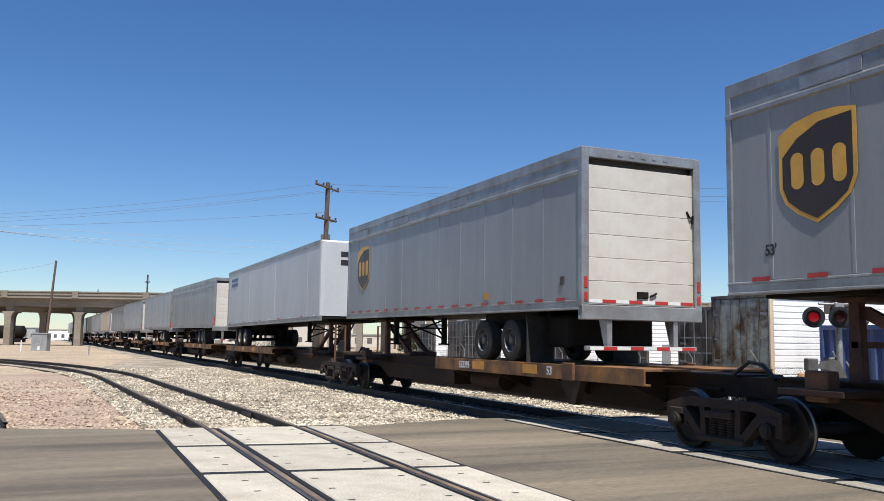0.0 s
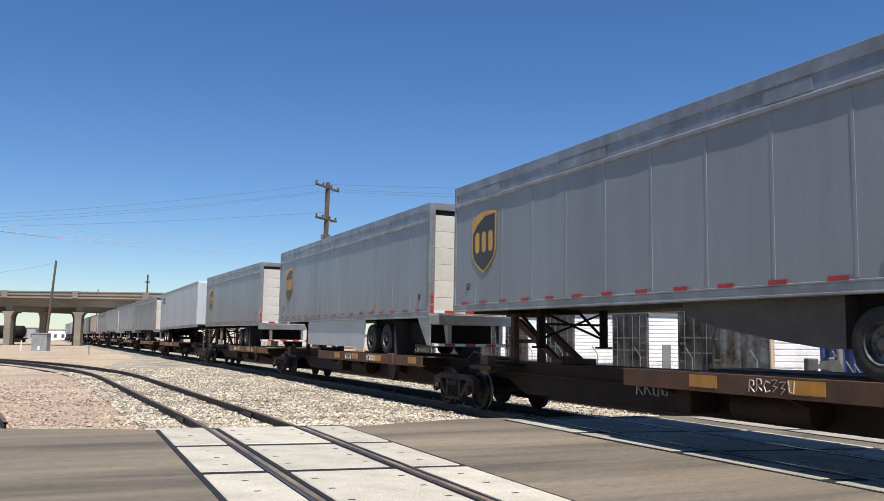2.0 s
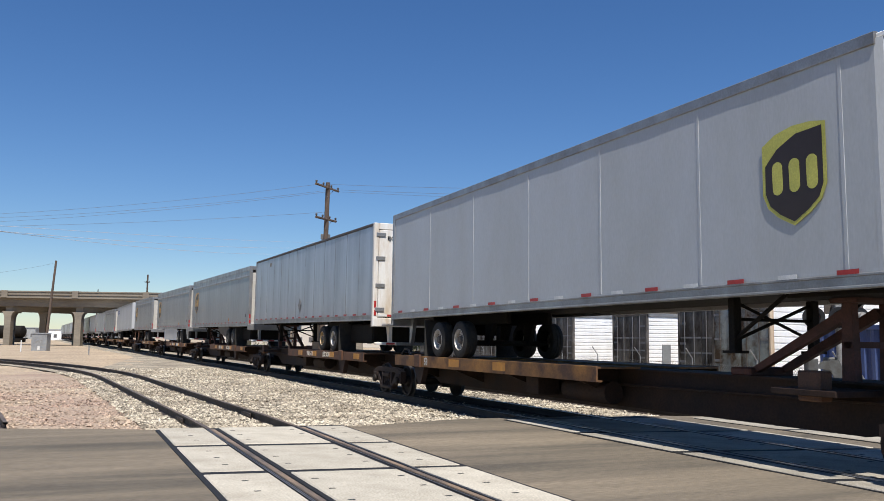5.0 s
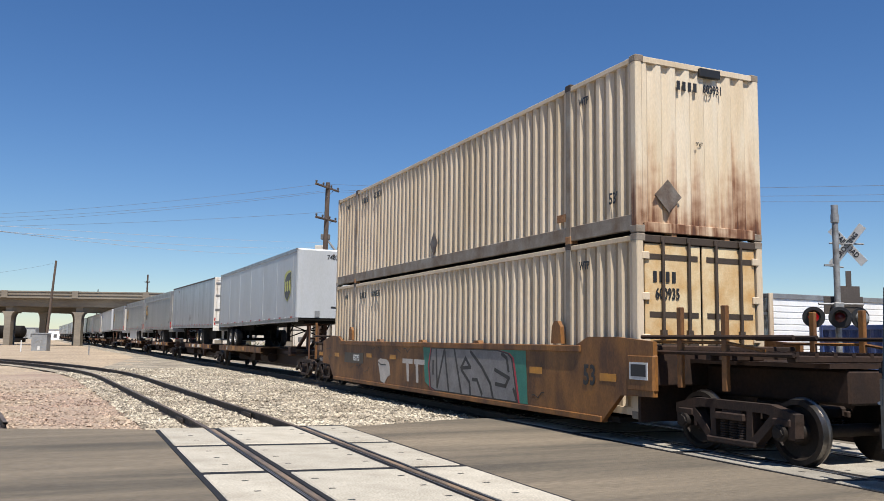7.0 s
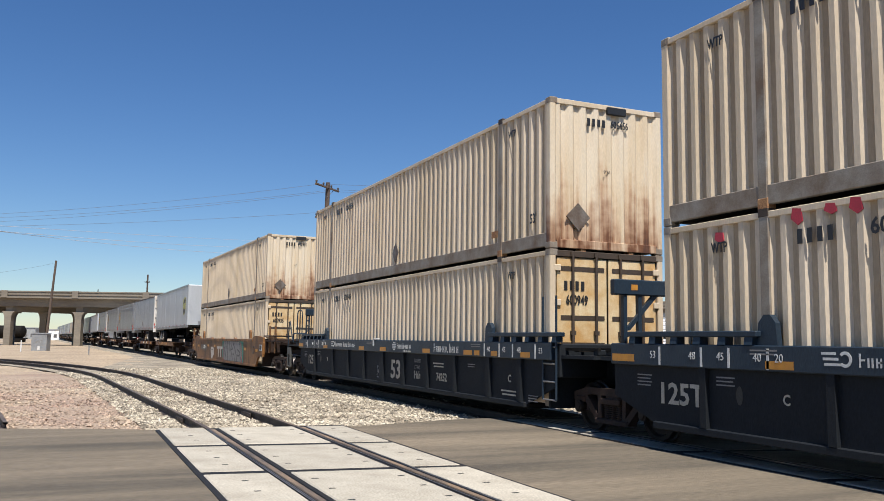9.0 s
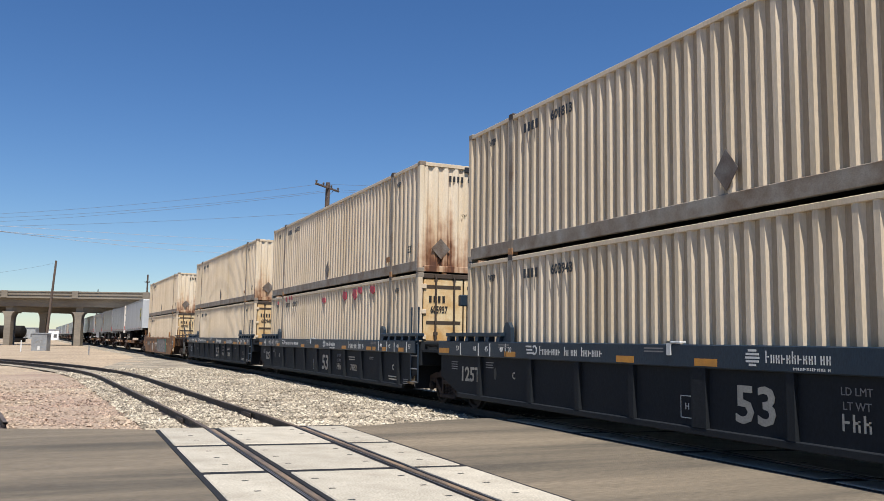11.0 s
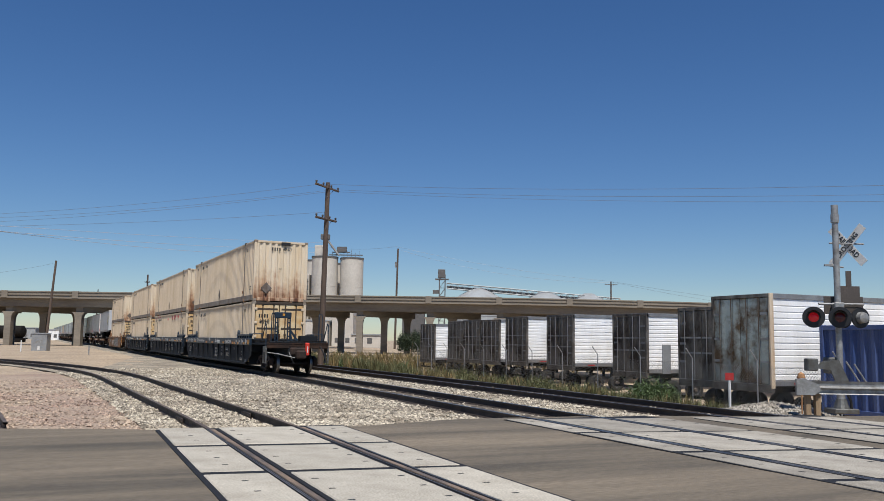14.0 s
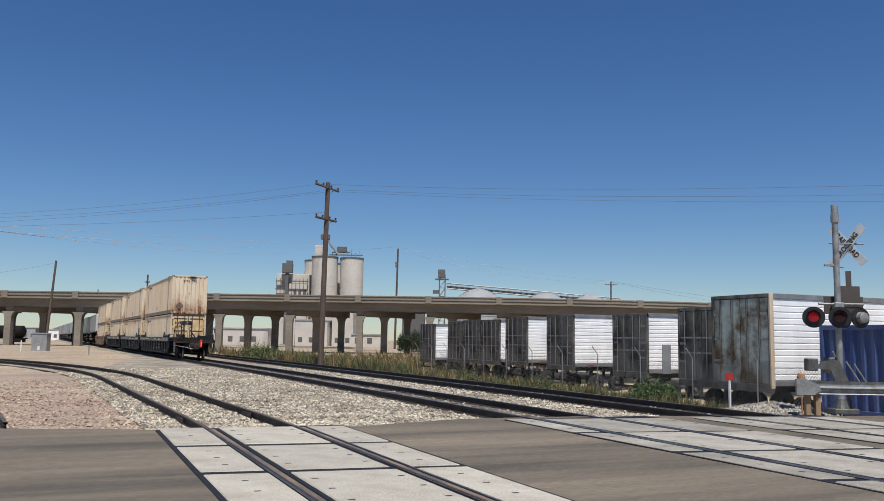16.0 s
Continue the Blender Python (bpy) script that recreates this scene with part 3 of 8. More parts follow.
# ---- wooden ties ----
def build_ties():
    me = Geo().box(-1.28, 1.28, -0.11, 0.11, -0.30, -0.105, 0.015).mesh("tie", M["tie"])
    for c, a, b, group in ((line_x, 16.0, 66, "main"), (lambda y: line_x(y) + 4.3, 15.5, 60, "second")):
        bed = tagged(new("tie_row"), "weathered wooden ties bedded in ballast", "railway ties", "", "structure")
        y = a
        while y < b:
            slope = (c(y + 0.2) - c(y - 0.2)) / 0.4
            part("tie", me, None, bed, at=Matrix.Translation((c(y), y, random.uniform(-0.075, -0.05))) @ Matrix.Rotation(-math.atan(slope) + random.uniform(-0.02, 0.02), 4, "Z"))
            y += 0.55 + random.uniform(-0.03, 0.03)


def scatter_stones(name, count, where, size, material, label):
    """Loose stones as one mesh of many small uneven lumps."""
    rng = np.random.default_rng(len(name) + count)
    base = np.array([(1, 0, 0), (-1, 0, 0), (0, 1, 0), (0, -1, 0), (0, 0, 1), (0, 0, -0.6)], float)
    fac = np.array([(0, 2, 4), (2, 1, 4), (1, 3, 4), (3, 0, 4), (2, 0, 5), (1, 2, 5), (3, 1, 5), (0, 3, 5)])
    vs, fs = [], []
    made = 0
    while made < count:
        p = where(rng)
        if p is None:
            continue
        s = size * rng.uniform(0.5, 1.5)
        a = rng.uniform(0, 6.28)
        q = base * rng.uniform(0.6, 1.25, (6, 1)) * s * np.array([rng.uniform(0.8, 1.3), 1, rng.uniform(0.6, 0.95)])
        rot = np.array([[math.cos(a), -math.sin(a), 0], [math.sin(a), math.cos(a), 0], [0, 0, 1]])
        tl = rng.uniform(-0.5, 0.5)
        rot2 = np.array([[1, 0, 0], [0, math.cos(tl), -math.sin(tl)], [0, math.sin(tl), math.cos(tl)]])
        q = q @ rot2.T @ rot.T + np.array(p)
        fs.append(fac + 6 * made)
        vs.append(q)
        made += 1
    me = bpy.data.meshes.new(name)
    me.from_pydata(np.concatenate(vs).tolist(), [], np.concatenate(fs).tolist())
    me.materials.append(material)
    return tagged(new(name, me), label, "stones", kind="stuff")


def near_y(rng, a, b):
    return a + (b - a) * rng.random() ** 1.7


def at_main(rng):
    y = near_y(rng, 15.7, 48)
    e = main_edges(y)
    x = e[0] + (e[-1] - e[0]) * rng.random()
    c = line_x(y)
    oily = min(abs(x - c), abs(x - c - 4.3)) < 1.05
    if y < edge_y(x) + 0.15 or oily and rng.random() < 0.8:
        return None
    return x, y, main_z(x, y) + 0.008


def at_spur(rng):
    y = near_y(rng, 15.5, 42)
    x = spur_x(y) + rng.uniform(-1.6, 1.1)
    if y < edge_y(x) + 0.12 or abs(abs(x - spur_x(y)) - 0.7535) < 0.07:
        return None
    return x, y, bed_z(x, y)


def at_red(rng):
    y = near_y(rng, 15.6, 36)
    x = rng.uniform(-19, spur_x(y) - 0.9)
    if y < edge_y(x) + 0.1:
        return None
    return x, y, bed_z(x, y) - 0.04


# ---- running gear ----
SPEED, WHEEL_R = 12.87, 0.42
# small changes of pace: seconds, and metres ahead of the steady run
DRIFT = ([0, 2, 4, 5.2, 6.5, 8, 9.2, 11.5, 12.5, 14, 16], [-0.36, -0.24, -0.12, -0.22, -0.30, 0.0, 0.42, 0.50, 0.56, 0.76, 1.06])
ROLLING = []  # wheelsets that turn


def wheelset_mesh():
    g = Geo()
    for s in (-1, 1):
        prof = [(s * 0.66, 0.05), (s * 0.665, 0.33), (s * 0.675, 0.445), (s * 0.70, 0.445), (s * 0.712, 0.42), (s * 0.80, 0.415), (s * 0.805, 0.35), (s * 0.76, 0.32), (s * 0.74, 0.17), (s * 0.82, 0.13), (s * 0.83, 0.02)]
        g.lathe(prof, (0, 0, 0), "x", 28, ks=[0, 0, 1, 1, 1, 0, 0, 0, 0, 0])
        g.cyl((s * 0.8, 0, 0), (s * 1.06, 0, 0), 0.075, 12)
        g.lathe([(s * 1.06, 0.11), (s * 1.12, 0.105), (s * 1.125, 0.07), (s * 1.14, 0.065), (s * 1.14, 0.0)], (0, 0, 0), "x", 12)
        for i in range(3):
            a = 2.094 * i
            g.box(s * 1.125 - 0.012, s * 1.125 + 0.018, math.cos(a) * 0.07 - 0.014, math.cos(a) * 0.07 + 0.014, math.sin(a) * 0.07 - 0.014, math.sin(a) * 0.07 + 0.014)
    g.cyl((-0.7, 0, 0), (0.7, 0, 0), 0.085, 12)
    return g.mesh("wheelset", [M["wheel"], M["tread"]], True)


def side_frame_mesh():
    g = Geo()
    w0, w1 = -0.075, 0.075
    g.prism([(-1.12, 0.52), (-1.12, 0.66), (-0.72, 0.76), (0.72, 0.76), (1.12, 0.66), (1.12, 0.52), (0.78, 0.60), (0.62, 0.64), (-0.62, 0.64), (-0.78, 0.60)], w0, w1)
    for s in (-1, 1):
        g.prism([(s * 0.72, 0.63), (s * 0.84, 0.58), (s * 0.46, 0.22), (s * 0.30, 0.22)], w0, w1)
        g.prism([(s * 0.30, 0.64), (s * 0.40, 0.64), (s * 0.38, 0.24), (s * 0.28, 0.24)], w0, w1)
        g.box(w0 - 0.02, w1 + 0.02, s * 0.90 - 0.15, s * 0.90 + 0.15, 0.50, 0.60, 0.015)
        g.box(w0, w1, s * 1.02 - 0.03 if s > 0 else -1.11, s * 1.02 + 0.09 if s > 0 else -0.99, 0.34, 0.54, 0.012)
        g.box(w0, w1, s * 0.90 - 0.19 - 0.03, s * 0.90 - 0.19 + 0.03, 0.36, 0.58, 0.01)
    g.box(w0 - 0.03, w1 + 0.03, -0.46, 0.46, 0.17, 0.26, 0.02)
    g.box(w0 - 0.04, w1 + 0.02, -0.27, 0.27, 0.50, 0.60, 0.015)
    return g.mesh("side_frame", M["bogie"])


def spring_mesh():
    prof = [(0.25, 0.0)]
    for i in range(7):
        prof += [(0.256 + i * 0.034, 0.058), (0.266 + i * 0.034, 0.078), (0.280 + i * 0.034, 0.078)]
    prof += [(0.50, 0.058), (0.50, 0.0)]
    return Geo().lathe(prof, (0, 0, 0), "z", 10).mesh("spring", M["bogie"])


WHEELSET, SIDE_FRAME, SPRINGS = wheelset_mesh(), side_frame_mesh(), spring_mesh()
BOLSTER = Geo().box(-1.05, 1.05, -0.2, 0.2, 0.5, 0.66, 0.03).box(-0.3, 0.3, -0.3, 0.3, 0.6, 0.78, 0.03).box(-0.75, 0.75, 0.52, 0.58, 0.30, 0.40).box(-0.75, 0.75, -0.58, -0.52, 0.30, 0.40).mesh("bogie", M["bogie"])


def add_bogie(car, y, rolls=True):
    b = part("bogie", BOLSTER, None, car, "rusty dark cast-iron bogie", at=Matrix.Translation((0, y, 0)))
    for s in (-1, 1):
        part("side_frame", SIDE_FRAME, None, b, at=Matrix.Translation((s * 0.98, 0, 0)))
        for q in (-0.17, 0.0, 0.17):
            part("spring", SPRINGS, None, b, at=Matrix.Translation((s * 0.98, q, 0)))
    for dy in (-0.9, 0.9):
        w = part("wheelset", WHEELSET, None, b, at=Matrix.Translation((0, dy, WHEEL_R)))
        if rolls:
            ROLLING.append((w, dy))
    return b


TRAIN = []  # (thing, offset of its centre behind the reference, half length)


# ---- road wheels of a trailer ----
def tyre_mesh():
    g = Geo()
    r = 0.42
    g.lathe([(-0.12, 0.24), (-0.135, 0.30), (-0.13, 0.37), (-0.11, 0.41), (-0.085, r), (-0.03, r), (-0.025, r - 0.012), (-0.015, r - 0.012), (-0.01, r), (0.05, r), (0.055, r - 0.012), (0.065, r - 0.012), (0.07, r), (0.12, r), (0.15, 0.40), (0.16, 0.26)], (0, 0, 0), "x", 30)
    return g.mesh("tyre", M["tyre"], True)


def rim_mesh(material):
    g = Geo()
    g.lathe([(-0.125, 0.245), (-0.13, 0.232), (-0.10, 0.222), (-0.04, 0.21), (-0.03, 0.12), (-0.06, 0.10), (-0.10, 0.09), (-0.12, 0.07), (-0.12, 0.0)], (0, 0, 0), "x", 24, ks=[0, 0, 0, 0, 1, 1, 1, 1])
    for i in range(8):
        a = i * math.pi / 4
        g.cyl((-0.03, math.cos(a) * 0.165, math.sin(a) * 0.165), (-0.055, math.cos(a) * 0.165, math.sin(a) * 0.165), 0.016, 6, k=1)
    return g.mesh("rim", [material, M["hub"]], True)


TYRE = tyre_mesh()
RIMS = {"silver": rim_mesh(M["rim"]), "rust": rim_mesh(M["rustrim"]), "dark": rim_mesh(M["darkrim"])}
REFLECT = {c: Geo().box(-0.003, 0, -0.15, 0.15, -0.028, 0.028).mesh("reflector_strip", M[c]) for c in ("red", "white")}
BARPIECE = {c: Geo().box(-0.14, 0.14, -0.006, 0, -0.03, 0.03).mesh("reflector_strip", M[c]) for c in ("red", "white")}


def shield_outline(w, h):
    pts = [(-w * 0.5, h * 0.36), (-w * 0.28, h * 0.455), (0, h * 0.5), (w * 0.28, h * 0.495), (w * 0.5, h * 0.46), (w * 0.5, -h * 0.14), (w * 0.42, -h * 0.28), (w * 0.25, -h * 0.39), (0, -h * 0.5), (-w * 0.25, -h * 0.40), (-w * 0.42, -h * 0.29), (-w * 0.5, -h * 0.15)]
    return pts


def add_shield(body, y, z, x, w=1.15, h=1.34, pale=False):
    """A plain shield in gold and brown with three rounded gold shapes, no lettering; seen from -x, so picture-right is -y."""
    rim_m, in_m = (M["paleyellow"], M["brown"]) if pale else (M["gold"], M["brown"])
    s = part("shield_emblem", Geo().prism([(y - a, z + b) for a, b in shield_outline(w, h)], x - 0.004, x), rim_m, body, "gold and dark brown shield emblem")
    inner = [(-w * 0.45, h * 0.15), (-w * 0.25, h * 0.30), (0.05, h * 0.41), (w * 0.45, h * 0.43), (w * 0.45, -h * 0.13), (w * 0.38, -h * 0.26), (w * 0.22, -h * 0.36), (0, -h * 0.46), (-w * 0.22, -h * 0.37), (-w * 0.38, -h * 0.27), (-w * 0.45, -h * 0.14)]
    part("emblem_field", Geo().prism([(y - a, z + b) for a, b in inner], x - 0.007, x - 0.004), in_m, s, "dark brown field")
    ch = Geo()

    for ca in (-0.25, 0.02, 0.29):
        q = []
        for i in range(16):
            v = 2 * math.pi * i / 16
            q.append((y - (ca + 0.085 * math.cos(v)) * w, z + (0.0 + (0.10 if math.sin(v) > 0 else -0.10) + 0.07 * math.sin(v)) * h))
        ch.prism(q, x - 0.010, x - 0.007)
    part("emblem_shape", ch, rim_m, s, "plain gold bars")


def make_trailer(kind, n, f, label, emblem=True, skirt=False, reverse=False, axles=(3.3, 4.5), far=False, rims="silver", number=None, belly=False):
    """A road trailer riding on the train: kind grey, sheet, white or silver. n, f: offsets of its two ends."""
    L = f - n
    h = L / 2
    t = thing("semi_trailer", label, "trailer", "trailers on the train")
    TRAIN.append((t, (n + f) / 2, h))
    skin = {"grey": M["greypaint"], "sheet": M["alu"], "white": M["whitepaint"], "silver": M["alu"], "cream": M["cream"]}[kind]
    rot = pose(0, 0, 0, 0, 0, 180) if reverse else Matrix.Identity(4)
    B0, T0 = 2.34, 4.97

    def P(name, g, m, parent=None, lab="", smooth=False):
        o = part(name, g, m, parent or t, lab, smooth)
        if reverse and parent is None:
            o.matrix_basis = rot
        return o

    body = Geo()
    if kind == "white":
        c = 0.16
        prof = [(-1.28, -h + 0.02), (-1.28, h - c), (-1.25, h - c * 0.4), (-1.28 + c, h), (1.28 - c, h), (1.25, h - c * 0.4), (1.28, h - c), (1.28, -h + 0.02)]
        body.prism(prof, B0, T0, "z")
    else:
        body.box(-1.28, 1.28, -h + 0.10 + (0.25 if kind != "sheet" else 0), h - 0.02, B0, T0, 0.012)
    bo = P("body", body, skin, None, smooth=False)
    # side panels: sheets with seams, lightly dented, both sides
    if kind in ("grey", "sheet", "silver", "white"):
        pitch = 2.44 if kind == "white" else 1.22
        m0 = int((L - 0.3) / pitch)
        z1 = 4.56 if kind == "grey" else 4.96 if kind == "sheet" else 4.88
        seam = Geo().box(-0.006, 0.006, -0.025, 0.025, B0 + 0.02, z1, 0.002).mesh("seam", M["silver"] if kind == "sheet" else skin)
        for i in range(1, m0 + 1):
            y = -h + 0.15 + i * pitch
            if y > h - 0.3 or far and i % 2:
                continue
            for s in (-1, 1):
                o = part("seam", seam, None, t, at=rot @ Matrix.Translation((s * 1.283, y, 0)))
        # wavy outer skin
        sk = Geo()
        ny, nz = (14, 4) if far else (66, 10)
        for s in (-1, 1):
            vs = []
            for i in range(ny + 1):
                for j in range(nz + 1):
                    y = -h + 0.13 + (L - (0.20 if kind != "white" else 0.36)) * i / ny
                    z = B0 + 0.01 + (z1 - B0 - 0.01) * j / nz
                    d = 0.0 if j in (0, nz) else 0.007 * noise.noise((y * 1.1 + n, z * 0.9, s)) + (0.006 * noise.noise((y * 3 + n, z * 2.2, s)))
                    d += 0.004 * math.cos(2 * math.pi * (y + h - 0.15) / pitch) if j not in (0, nz) else 0
                    vs.append((s * (1.282 + d * (1.0 if kind == "sheet" else 0.5)), y, z))
            sk.add(vs, [(i * (nz + 1) + j, (i + 1) * (nz + 1) + j, (i + 1) * (nz + 1) + j + 1, i * (nz + 1) + j + 1) for i in range(ny) for j in range(nz)])
        P("side_skin", sk, skin, smooth=True)
    # rails
    for s in (-1, 1):
        if kind == "grey":
            prof = [(1.22, 4.86), (1.28, 4.86), (1.285, 4.64), (1.31, 4.615), (1.31, 4.575), (1.28, 4.555), (1.22, 4.555), (1.22, 4.55), (1.29, 4.55), (1.315, 4.57), (1.315, 4.62), (1.29, 4.65), (1.287, 4.855), (1.305, 4.87), (1.305, 5.04), (1.295, 5.05), (1.22, 5.05)]
        else:
            low = 4.975 if kind == "sheet" else 4.90
            prof = [(1.22, low), (1.295, low), (1.302, low + 0.01), (1.302, 5.04), (1.29, 5.05), (1.22, 5.05)]
        P("top_rail", Geo().prism([(s * a, b) for a, b in prof], -h + 0.12, h - (0.14 if kind == "white" else 0), "y"), M["hub"] if kind == "sheet" else M["silver"], None, "thin dark top rail" if kind == "sheet" else "grey metal top rail")
        prof = [(1.20, 2.17), (1.302, 2.17), (1.314, 2.18), (1.314, 2.20), (1.302, 2.212), (1.302, 2.305), (1.314, 2.315), (1.314, 2.335), (1.302, 2.345), (1.20, 2.345)]
        P("bottom_rail", Geo().prism([(s * a, b) for a, b in prof], -h + 0.10, h, "y"), M["silver"], None, "silver bottom rail")
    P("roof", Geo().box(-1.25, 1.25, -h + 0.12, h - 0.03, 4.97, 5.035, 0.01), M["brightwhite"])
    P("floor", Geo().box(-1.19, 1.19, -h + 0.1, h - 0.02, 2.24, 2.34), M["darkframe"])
    k = 10 if far else 17
    for i in range(k):
        y = -h + 0.7 + (L - 1.3) * i / (k - 1)
        for s in (-1, 1):
            o = part("reflector_strip", REFLECT["red" if (i % 2 == 0 or kind != "white") else "white"], None, t, at=rot @ Matrix.Translation((-1.314, y, 2.365 if kind != "white" else 2.26)) if s < 0 else rot @ Matrix.Translation((1.317, y, 2.365)))
    # rear end
    fr = Geo()
    for s in (-1, 1):
        fr.box(*sorted((s * 1.16, s * 1.31)), -h, -h + 0.13, 2.06, 5.05, 0.015)
    fr.box(-1.16, 1.16, -h, -h + 0.13, 4.86, 5.05, 0.012).box(-1.31, 1.31, -h - 0.01, -h + 0.14, 2.0, 2.26, 0.015)
    for i in range(5):
        fr.box(-0.5 + i * 0.25 - 0.05, -0.5 + i * 0.25 + 0.05, -h - 0.012, -h, 4.93, 4.97)
    P("rear_frame", fr, M["silver"] if kind != "sheet" else M["sheetwhite"], None, "grey steel rear frame")
    door_m = M["doorwhite"] if kind != "sheet" else M["creamend"]
    if kind == "sheet":
        for s in (-1, 1):
            P("door", Geo().box(*sorted((s * 0.01, s * 1.15)), -h + 0.005, -h + 0.05, 2.28, 4.85, 0.012), M["sheetwhite"], None, "white swing door with rust runs")
            bars = Geo()
            for q in (0.07, 0.24):
                bars.cyl((s * q, -h - 0.03, 2.22), (s * q, -h - 0.03, 4.9), 0.017, 8)
            P("lock_rod", bars, M["silver"])
            for z in (2.5, 3.2, 4.0, 4.7):
                P("hinge", Geo().box(*sorted((s * 0.95, s * 1.24)), -h - 0.018, -h + 0.006, z - 0.06, z + 0.06, 0.008), M["silver"])
    else:
        z, k = 2.27, 7
        ph = (4.74 - 2.27) / 6
        pan = Geo().box(-1.155, 1.155, 0, 0.03, 0.003, ph - 0.003, 0.005).mesh("door_panel", door_m)
        for i in range(6):
            part("door_panel", pan, None, t, "white ribbed roll-up door panel" if i == 0 else "", at=rot @ Matrix.Translation((0, -h + 0.055, z + i * ph)))
        # dark panel puts the deep shadow above the door into its colour
        P("door_header", Geo().box(-1.155, 1.155, -h + 0.16, -h + 0.20, 4.72, 4.87), M["hub"])
        P("door_handle", Geo().box(-0.12, 0.12, -h + 0.02, -h + 0.06, 2.40, 2.52, 0.01).cyl((0.16, -h + 0.03, 2.44), (0.3, -h + 0.03, 2.50), 0.02, 8), M["darkframe"])
        if not far:
            P("door_rope", Geo().tube([(1.02, -h + 0.05, 4.05), (1.08, -h + 0.02, 3.92), (1.14, -h + 0.02, 3.98), (1.12, -h + 0.02, 3.82)], 0.02), M["darkframe"])
    for s in (-1, 1):
        P("tail_lamp", Geo().box(s * 1.235 - 0.035, s * 1.235 + 0.035, -h - 0.012, -h + 0.002, 2.32, 2.48, 0.006).box(s * 1.235 - 0.035, s * 1.235 + 0.035, -h - 0.012, -h + 0.002, 2.55, 2.75, 0.006), M["red"], None, "red tail lamps")
    if not far:
        for i in range(8):
            part("reflector_strip", BARPIECE["red" if i % 2 else "white"], None, t, at=rot @ Matrix.Translation((-1.0 + i * 0.285, -h + 0.052 - (0.05 if kind == "sheet" else 0), 2.33)))
    bum = Geo()
    bum.box(-1.2, 1.2, -h + 0.02, -h + 0.12, 1.47, 1.55, 0.012)
    for s in (-0.72, 0.72):
        bum.prism([(-h + 0.03, 1.5), (-h + 0.12, 1.5), (-h + 0.34, 2.18), (-h + 0.03, 2.18)], s - 0.05, s + 0.05)
    P("rear_bumper", bum, M["silver"] if kind != "sheet" else M["sheetwhite"], None, "underride bumper with red and white tape")
    for i in range(8):
        part("reflector_strip", BARPIECE["red" if i % 2 else "white"], None, t, at=rot @ Matrix.Translation((-1.0 + i * 0.285, -h + 0.018, 1.51)))
    # suspension and wheels
    a0, a1 = axles
    su = Geo()
    for s in (-1, 1):
        su.box(s * 0.52 - 0.06, s * 0.52 + 0.06, -h + a0 - 1.3, -h + a1 + 1.0, 1.98, 2.24, 0.01)
    for a in (a0, a1):
        su.cyl((-1.0, -h + a, 1.55), (1.0, -h + a, 1.55), 0.065, 8)
        for s in (-1, 1):
            su.prism([(-h + a - 0.1, 1.5), (-h + a + 0.1, 1.5), (-h + a + 0.35, 2.0), (-h + a - 0.05, 2.0)], s * 0.52 - 0.05, s * 0.52 + 0.05)
    su.box(-0.95, 0.95, -h + a0 - 1.0, -h + a0 - 0.94, 1.75, 2.2)
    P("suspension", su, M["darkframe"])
    for a in (a0, a1):
        for s in (-1, 1):
            m = rot @ Matrix.Translation((s * 1.14, -h + a, 1.55))
            if s > 0:
                m = m @ pose(0, 0, 0, 0, 0, 180)
            w = part("tyre", TYRE, None, t, "black road tyre", at=m)
            part("rim", RIMS["rust" if rims == "rust" and a == a1 else "dark" if kind == "grey" else "silver"], None, w, "dark steel rim" if kind == "grey" else "pale steel rim")
    # added dark box fills in the shadow and mudflaps round the wheels
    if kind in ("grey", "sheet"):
        P("tail_undertray", Geo().box(-0.95, 0.95, -h + 0.95, -h + a0 - 0.85, 1.50, 2.1, 0.05).box(-0.9, 0.9, -h + a0 - 0.5, -h + a1 + 0.6, 1.85, 2.2, 0.02), M["darkframe"], None, "dark box standing for mudflaps and shade under the tail")
    for s in (-1, 1):
        P("mudflap", Geo().box(s * 1.0 - 0.3, s * 1.0 + 0.3, -h + a0 - 0.74, -h + a0 - 0.72, 1.18, 2.1), M["tyre"], None, "black rubber mudflap")
    # landing gear
    lg = Geo()
    yl = h - 3.0
    for s in (-1, 1):
        lg.box(s * 0.75 - 0.07, s * 0.75 + 0.07, yl - 0.06, yl + 0.06, 1.45, 2.2, 0.01).box(s * 0.75 - 0.13, s * 0.75 + 0.13, yl - 0.12, yl + 0.12, 1.42, 1.46)
        lg.cyl((s * 0.75, yl, 1.62), (s * 0.75, yl + 0.95, 2.2), 0.03, 6)
    lg.cyl((-0.75, yl, 1.6), (0.75, yl, 2.15), 0.025, 6).cyl((0.75, yl, 1.6), (-0.75, yl, 2.15), 0.025, 6).cyl((-0.75, yl, 1.9), (0.75, yl, 1.9), 0.025, 6)
    P("landing_gear", lg, M["darkframe"])
    P("kingpin_plate", Geo().box(-0.9, 0.9, h - 1.9, h - 0.25, 2.14, 2.24, 0.01), M["darkframe"])
    if skirt:
        P("side_skirt", Geo().prism([(-h + a1 + 0.62, 1.36), (h - 4.5, 1.36), (h - 4.5, 2.2), (-h + a1 + 0.5, 2.2)], -1.27, -1.25), M["whitepaint"], None, "pale grey aerodynamic side skirt")
        P("side_skirt", Geo().prism([(-h + a1 + 0.62, 1.36), (h - 4.5, 1.36), (h - 4.5, 2.2), (-h + a1 + 0.5, 2.2)], 1.25, 1.27), M["whitepaint"])
